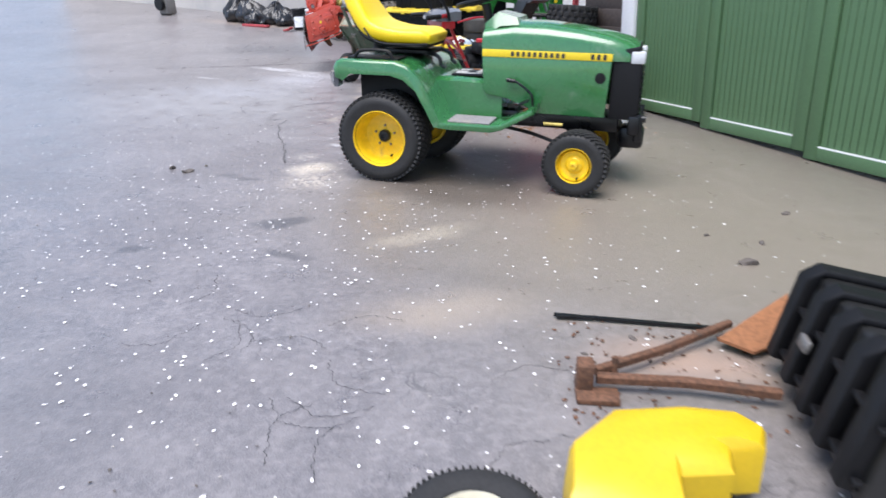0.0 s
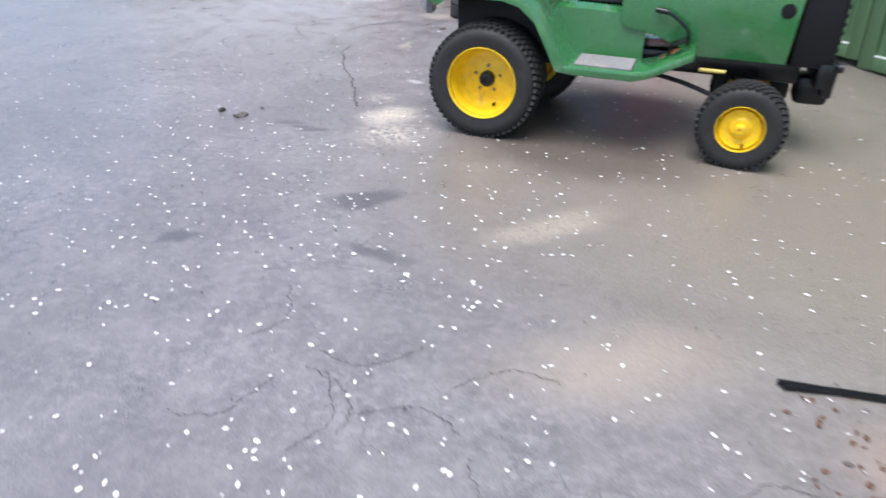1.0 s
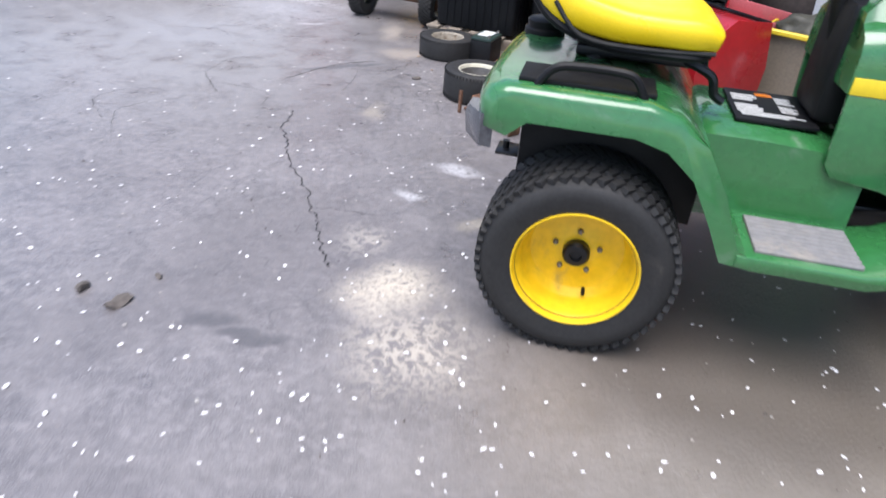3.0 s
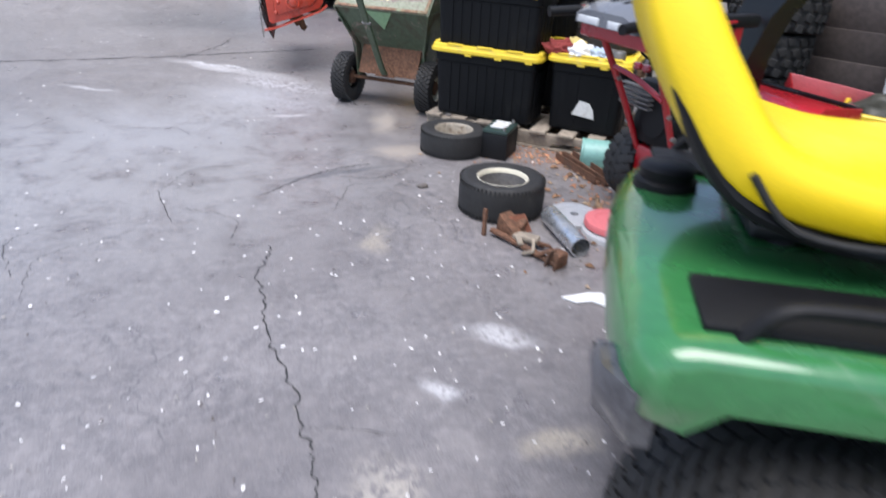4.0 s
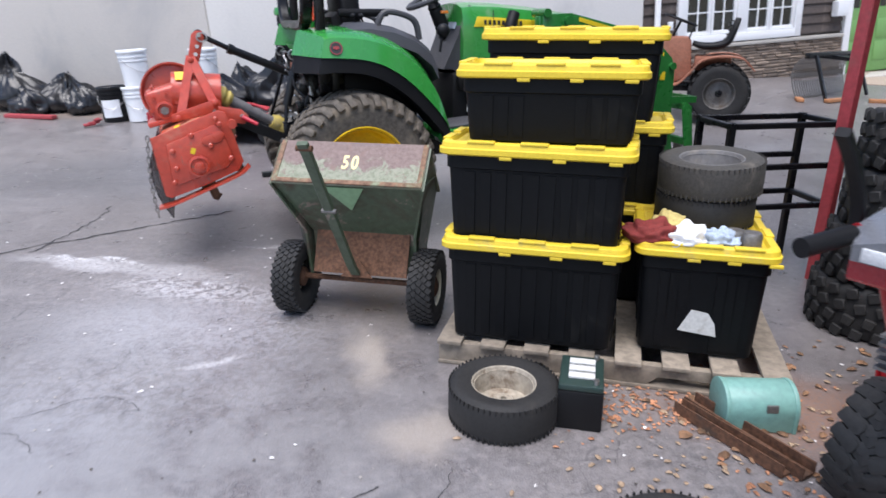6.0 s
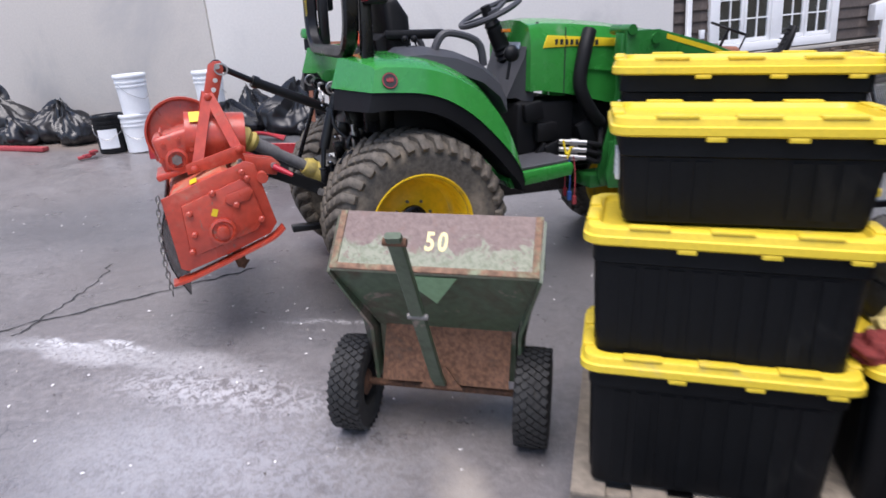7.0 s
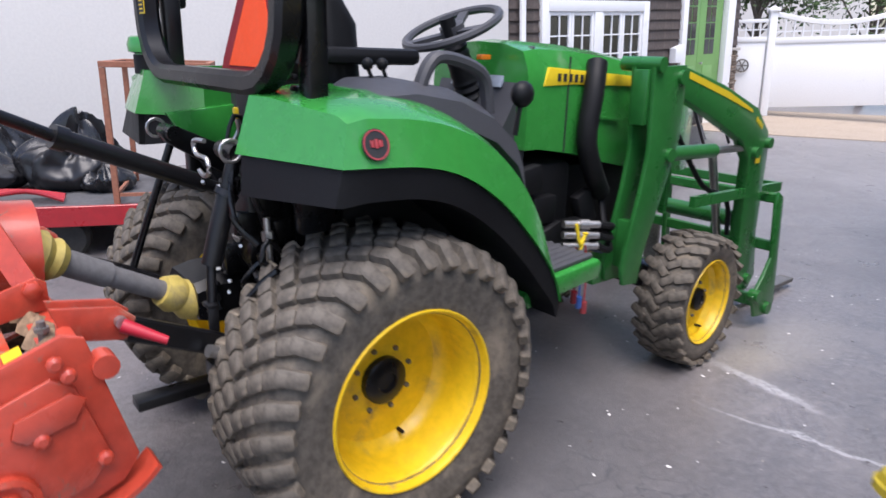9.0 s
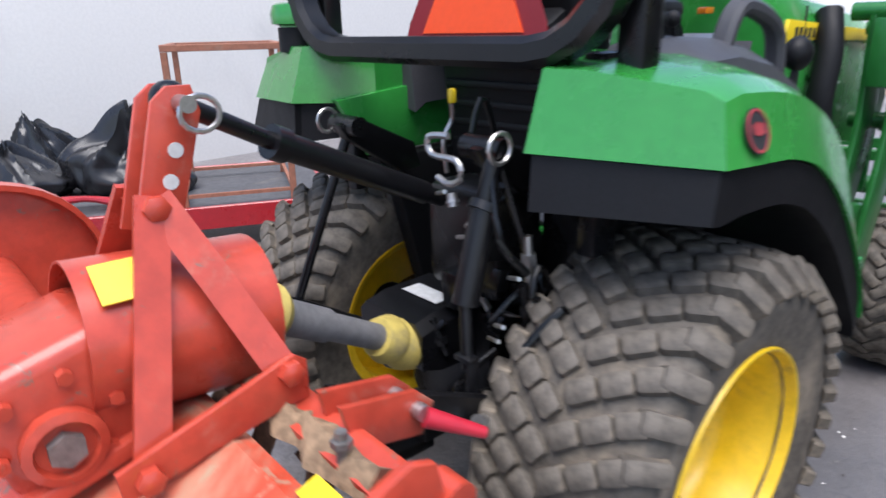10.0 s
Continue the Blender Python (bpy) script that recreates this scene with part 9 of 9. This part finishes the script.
def rusty_bracket():
    t = thing("rusty_bracket", "rusty iron bracket with broken wooden bits", "bracket", on_ground(-0.27, 7.382, -50, size=0.95))
    part("strap", bar(bm_of(), [(0, 0, 0.03), (0.14, 0.01, 0.02), (0.40, 0.0, 0.015)], 0.03, 0.02, 0.004), RUST, t)
    part("angle", prism(bm_of(), [(0, 0), (0.13, 0.01), (0.12, 0.05), (0.02, 0.11)], 0.02, 0.10, 0.004), RUST, t)
    part("upright", bar(bm_of(), [(-0.02, -0.03, 0.0), (-0.03, -0.02, 0.13)], 0.02, 0.012, up=(0, 1, 0)), RUST, t)
    part("lug", box(bm_of(), (0.38, 0.02, 0.035), (0.07, 0.06, 0.07), 0.012), RUST, t)
    part("chip", box(bm_of(), (0.16, 0.06, 0.035), (0.12, 0.06, 0.03), 0.01, Matrix.Rotation(0.4, 3, "Z")), WOOD, t)
    part("chip", box(bm_of(), (0.07, 0.09, 0.075), (0.10, 0.05, 0.02), 0.006, Matrix.Rotation(0.8, 3, "X")), RUST, t)
    part("bent_sheet", loft(bm_of(), [[(0.02, 0.02 + d, 0.02), (0.05, 0.06 + d, 0.10), (0.10, 0.10 + d, 0.12), (0.13, 0.13 + d, 0.03)] for d in (0, 0.006)]), BROWN_RED, t, "bent red-brown sheet")
    for k in range(9):
        q = random.Random(900 + k)
        part("splinter", box(bm_of(), (q.uniform(0.03, 0.34), q.uniform(-0.03, 0.10), q.uniform(0.015, 0.055)), (q.uniform(0.04, 0.10), q.uniform(0.012, 0.03), 0.012), 0.003, Matrix.Rotation(q.uniform(-1.2, 1.2), 3, "Z") @ Matrix.Rotation(q.uniform(-0.6, 0.6), 3, "Y")), WOOD if k % 2 else RUST, t)
    for x in (0.36, 0.41):
        part("tab", box(bm_of(), (x, -0.01, 0.04), (0.012, 0.05, 0.08), 0.003, Matrix.Rotation(0.2, 3, "Y")), RUST, t)


rusty_bracket()
bm = bm_of()
loft(bm, [[(0, 0, z), (0.06, -0.03, z), (0.12, -0.005, z), (0.20, -0.04, z), (0.24, 0.02, z), (0.20, 0.07, z), (0.10, 0.05, z), (0.07, 0.03, z)] for z in (0.004, 0.012)])
single("broken_plate", jitter(bm, 0.004, 8), WHITE_PAINT, on_ground(-0.055, 6.86, -12, size=0.96), "broken white-painted metal plate", "scrap")
t = thing("teal_box", "rounded teal enamel canister lying on the ground", "canister", on_ground(0.450, 8.335, -14, size=0.96))
bm = bm_of()
prism(bm, [(0.0905 * math.cos(radians(d)), 0.075 + 0.085 * math.sin(radians(d))) for d in range(-20, 201, 15)] + [(-0.085, 0.004), (0.085, 0.004)], -0.115, 0.115, 0.008)
shift(bm, Matrix.Rotation(radians(90), 4, "Z"))
part("canister_body", bm, TEAL, t)
for x in (-0.118, 0.118):
    bm = bm_of()
    prism(bm, [(0.093 * math.cos(radians(d)), 0.075 + 0.088 * math.sin(radians(d))) for d in range(-20, 201, 15)] + [(-0.088, 0.0), (0.088, 0.0)], x - 0.008, x + 0.008, 0.003)
    shift(bm, Matrix.Rotation(radians(90), 4, "Z"))
    part("end_cap", bm, TEAL, t)
part("catch", box(bm_of(), (0.03, -0.088, 0.10), (0.04, 0.008, 0.03), 0.002), DULL_STEEL, t)


def rail(points, w, label):
    bm = bm_of()
    ring_sweep(bm, [Vector((x, y, 0.045)) for x, y in points], [(-w, -0.04), (w, -0.04), (w, 0.005), (w * 0.8, 0.005), (w * 0.8, -0.03), (-w * 0.8, -0.03), (-w * 0.8, 0.005), (-w, 0.005)])
    single("channel_rail", bm, RUST, GROUND, label, "rail", "rusty channels")


rail([(0.285, 8.455), (0.425, 8.015)], 0.032, "rusty steel channel lying on the ground")
rail([(0.225, 8.430), (0.365, 8.035)], 0.022, "thin rusty steel channel lying on the ground")


# rags and cans on the tote lid
def rag(m, mat, seed, w=0.16, label="crumpled cloth rag on a tote lid"):
    bm = bm_of()
    bmesh.ops.create_icosphere(bm, subdivisions=4, radius=1.0)
    for v in bm.verts:
        p = v.co.copy()
        k = 1 + 0.45 * noise.noise(p * 2.4 + Vector((seed, 0, 0)))
        v.co = Vector((p.x * w * 0.6 * k, p.y * w * 0.42 * k, max(0, (p.z * 0.5 + 0.35) * w * 0.6 * k)))
    single("rag", bm, mat, m, label, "rag", "rags on the lid", sharp=180)


rag(on_pallet(0.86, 0.08, 0.601), surface("dark_red_cloth", (0.20, 0.03, 0.025), 0.9, vary=0.2, grain=90, bump=0.4), 1, 0.17, "crumpled dark red rag on a tote lid")
rag(on_pallet(1.00, 0.07, 0.601, 30), WHITE_PAINT, 2, 0.15, "crumpled white rag on a tote lid")
rag(on_pallet(0.93, 0.19, 0.601, 80), surface("pale_yellow_cloth", (0.52, 0.42, 0.16), 0.9, vary=0.2, grain=90, bump=0.4), 3, 0.17, "crumpled yellow rag on a tote lid")
rag(on_pallet(1.12, 0.09, 0.601, 10), surface("pale_blue_cloth", (0.35, 0.42, 0.52), 0.9, vary=0.2, grain=90, bump=0.4), 4, 0.13, "crumpled pale blue rag on a tote lid")
for k, (x, y) in enumerate(((1.18, 0.12), (1.24, 0.10))):
    bm = bm_of()
    lathe(bm, [(0.036, 0), (0.04, 0.004), (0.04, 0.05), (0.034, 0.062), (0.002, 0.062)], "z", 20)
    single("tin", bm, DULL_STEEL, on_pallet(x, y, 0.601), "small dull tin on a tote lid", "tin", "tins on the lid")


# ---- foreground: mower parts, case and implement frame ----
def mower_cover():
    t = thing("mower_deck_cover", "bright yellow moulded plastic mower cover", "cover", on_ground(1.200, 2.575, 4))
    bm = bm_of()
    low = [(-0.26, -0.14), (-0.235, 0.02), (-0.10, 0.15), (0.10, 0.17), (0.24, 0.15), (0.29, 0.09), (0.26, 0.02), (0.17, 0.01), (0.15, -0.06), (0.02, -0.07), (0.0, -0.16), (-0.12, -0.21)]
    loft(bm, [[(x * 1.03, y * 1.03, 0.045) for x, y in low], [(x, y, 0.178 + 0.05 * y) for x, y in low], [(x * 0.95, y * 0.92 + 0.008, 0.196 + 0.07 * y) for x, y in low], [(x * 0.72, y * 0.66 + 0.02, 0.214 + 0.06 * y) for x, y in low]])
    part("shell", bm, surface("yellow_cover_plastic", (0.56, 0.37, 0.008), 0.4, vary=0.05, grain=60, bump=0.06), t, "bright yellow plastic shell", 30)
    for x in (-0.16, 0.16):
        part("foot", box(bm_of(), (x, 0, 0.027), (0.08, 0.2, 0.05), 0.01), BLACK_MATT, t)


mower_cover()


def loose_wheel():
    t = thing("loose_wheel", "small black tyre with cream rim lying flat", "wheel", on_ground(0.734, 2.367, 0), "loose tyres")
    for nm, kd in (("tyre", "body"), ("tread", "tread")):
        bm = tyre_mesh(0.18, 0.14, 0.10, "smooth", 40, kd)
        shift(bm, Matrix.Translation((0, 0, 0.07)) @ Matrix.Rotation(radians(90), 4, "X"))
        tagged(part(nm, bm, RUBBER_DARK, t), kind="stuff" if kd == "tread" else "")
    part("rim", lathe(bm_of(), [(0.105, 0.125), (0.098, 0.128), (0.09, 0.06), (0.02, 0.06), (0.02, 0.03), (0.095, 0.03)], "z", 36, closed=True), CREAM, t)


loose_wheel()


def ribbed_case():
    t = thing("tool_case", "large black ribbed plastic tool case standing on edge", "tool case", on_ground(1.985, 2.925, -6) @ pose(0, 0, 0, 0, 9, 0) @ Matrix.Diagonal((1, 1.12, 0.58, 1)))
    body = part("case_body", box(bm_of(), (0.10, 0, 0.31), (0.72, 0.66, 0.62), 0.03, None, 3), surface("black_case_plastic", (0.013, 0.013, 0.013), 0.35, vary=0.15, grain=120, bump=0.1, dirt=(0.09, 0.085, 0.08), dirt_amount=0.25), t)
    for k in range(5):
        y = -0.28 + k * 0.14
        part("rib", prism(bm_of(), [(-0.262, 0.05), (-0.31, 0.06), (-0.31, 0.58), (-0.262, 0.66), (0.40, 0.66), (0.40, 0.622), (-0.258, 0.618)], y - 0.032, y + 0.032, 0.008), BLACK_MATT, body)
    for z in (0.12, 0.40):
        part("lip", box(bm_of(), (-0.278, 0, z), (0.03, 0.66, 0.03), 0.006), BLACK_MATT, body)
    part("catch", box(bm_of(), (-0.325, 0.07, 0.36), (0.02, 0.06, 0.07), 0.008), DULL_STEEL, t)


ribbed_case()


def implement_frame():
    t = thing("implement_frame", "rusty A-shaped implement frame on the asphalt", "frame", on_ground(0.012, 0.083, 0))
    part("arm", bar(bm_of(), [(1.10, 3.06, 0.05), (1.36, 3.22, 0.05), (1.66, 3.44, 0.05)], 0.028, 0.03, 0.004), RUST, t)
    part("arm", bar(bm_of(), [(1.10, 3.02, 0.05), (1.40, 3.02, 0.05), (1.68, 2.98, 0.05)], 0.034, 0.03, 0.004), RUST, t)
    part("bracket", box(bm_of(), (1.06, 3.02, 0.055), (0.055, 0.07, 0.11), 0.006), RUST, t)
    part("plate", box(bm_of(), (1.10, 2.97, 0.012), (0.14, 0.08, 0.02), 0.004), RUST, t)
    part("stud", rod(bm_of(), (1.17, 3.09, 0.0), (1.17, 3.09, 0.09), 0.016, 0.010), RUST, t)
    bm = bm_of()
    loft(bm, [[(1.585, 3.33, 0.035 + dz), (1.69, 3.25, 0.03 + dz), (1.83, 3.34, 0.03 + dz), (1.97, 3.69, 0.06 + dz)] for dz in (0, 0.012)])
    part("share", bm, surface("orange_rust_plate", (0.25, 0.105, 0.045), 0.8, 0.1, vary=0.2, grain=40, bump=0.2), t, "orange-rusty triangular plate")


implement_frame()
bm = bm_of()
bar(bm, [(1.00, 3.50, 0.014), (1.14, 3.50, 0.014), (1.64, 3.465, 0.010)], 0.018, 0.012)
bar(bm, [(0.99, 3.515, 0.014), (1.10, 3.505, 0.014)], 0.012, 0.012)
single("iron_rod", bm, BLACK, on_ground(0.02, 0.085), "thin black iron rod with forked end", "rod")
for k, (x, y, s) in enumerate(((1.986, 4.23, 0.05), (1.89, 4.587, 0.02), (2.15, 4.505, 0.025), (1.3, 3.458, 0.022), (1.103, 3.328, 0.014), (2.451, 4.986, 0.03), (-1.359, 5.451, 0.045), (-1.504, 5.514, 0.035), (-1.296, 5.606, 0.02), (-0.576, 7.922, 0.03))):
    bm = bm_of()
    bmesh.ops.create_icosphere(bm, subdivisions=2, radius=1.0)
    for v in bm.verts:
        v.co = Vector((v.co.x * s, v.co.y * s * 0.55, max(0, (v.co.z + 0.4) * s * 0.4)))
    single("asphalt_clod", jitter(bm, s * 0.35, 30, k), MORTAR, on_ground(x, y, 40 * k), "small dark crumb of asphalt", "crumb", "crumbs on the yard")


# ---- blossom petals, leaves and chips on the ground ----
def scatter(name, count, region, size, material, label, category, seed, curl=0.3, dense=None):
    rng = random.Random(seed)
    verts, faces = [], []
    for k in range(count):
        if dense and rng.random() < 0.6:
            x, y = rng.gauss(dense[0], dense[2]), rng.gauss(dense[1], dense[3])
        else:
            x, y = rng.uniform(region[0], region[1]), rng.uniform(region[2], region[3])
        s, a = size * rng.uniform(0.5, 1.3), rng.uniform(0, 6.28)
        w = s * rng.uniform(0.35, 0.7)
        z = rise(x, y) + 0.004
        c, d = math.cos(a), math.sin(a)
        i = len(verts)
        for px, py, pz in ((-s, 0, 0), (-s * 0.3, -w, 0.25), (s * 0.6, -w * 0.8, 0.4), (s, 0, 0.1), (s * 0.5, w * 0.9, 0.35), (-s * 0.4, w, 0.2), (0, 0, 0.75)):
            verts.append((x + px * c - py * d, y + px * d + py * c, z + pz * s * curl * rng.uniform(0.4, 1.2)))
        for j in range(6):
            faces.append((i + j, i + (j + 1) % 6, i + 6))
    me = bpy.data.meshes.new(name)
    me.from_pydata(verts, [], faces)
    me.materials.append(material)
    ob = new(name, me)
    ob.matrix_world = GROUND
    return tagged(ob, label, category, kind="stuff")


PETAL = surface("white_petal", (0.80, 0.77, 0.76), 0.6, vary=0.06, grain=30, bump=0)
scatter("petals", 1500, (-3.2, 2.6, 0.8, 7.5), 0.0082, PETAL, "fallen white blossom petals scattered over the asphalt", "petals", 3, 0.4, (-0.4, 4.4, 1.2, 1.4))
scatter("petals", 520, (-4.5, 3.5, 7.0, 14.0), 0.009, PETAL, "fallen white blossom petals around the machines", "petals", 4, 0.5)
scatter("dead_leaves", 420, (0.1, 1.6, 7.0, 8.8), 0.022, LEAF, "brown dead leaves drifted round the snow blower", "leaves", 5, 0.9, (0.65, 7.75, 0.35, 0.45))
scatter("wood_chips", 260, (0.0, 2.3, 6.6, 8.9), 0.013, surface("pale_wood_chip", (0.33, 0.235, 0.155), 0.85, vary=0.3, grain=60, bump=0.2), "pale wood chips among the leaves", "wood chips", 6, 0.9, (0.45, 8.3, 0.4, 0.25))
scatter("rust_flakes", 160, (1.0, 1.9, 2.9, 3.6), 0.010, RUST, "rust flakes around the implement frame", "rust flakes", 7, 0.5)
scatter("grit", 900, (-3.5, 3.0, 1.0, 12.0), 0.0055, CONCRETE, "pale grit and crumbs on the asphalt", "grit", 8, 0.8)
scatter("dark_crumbs", 500, (-3.0, 3.0, 2.0, 11.0), 0.006, MORTAR, "dark asphalt crumbs on the yard", "crumbs", 9, 0.8)
ORANGE_CHIP = surface("orange_wood_chip", (0.40, 0.185, 0.10), 0.85, vary=0.5, grain=12, bump=0.2, dirt=(0.16, 0.09, 0.06), dirt_amount=0.4, dirt_scale=8)
scatter("wood_chips", 420, (-0.05, 0.65, 8.35, 8.75), 0.011, ORANGE_CHIP, "orange-brown wood chips in front of the pallet", "wood chips", 21, 0.9, (0.25, 8.5, 0.25, 0.10))
scatter("wood_chips", 320, (0.2, 1.0, 7.25, 8.2), 0.012, ORANGE_CHIP, "orange-brown wood chips beside the snow blower wheels", "wood chips", 22, 0.9, (0.50, 7.62, 0.16, 0.20))
scatter("dead_leaves", 95, (0.2, 0.8, 7.2, 7.8), 0.024, surface("pale_dry_leaf", (0.25, 0.175, 0.105), 0.8, vary=0.4, grain=12, bump=0.2), "pale dry leaves heaped by the discs", "leaves", 23, 1.1, (0.50, 7.50, 0.12, 0.12))
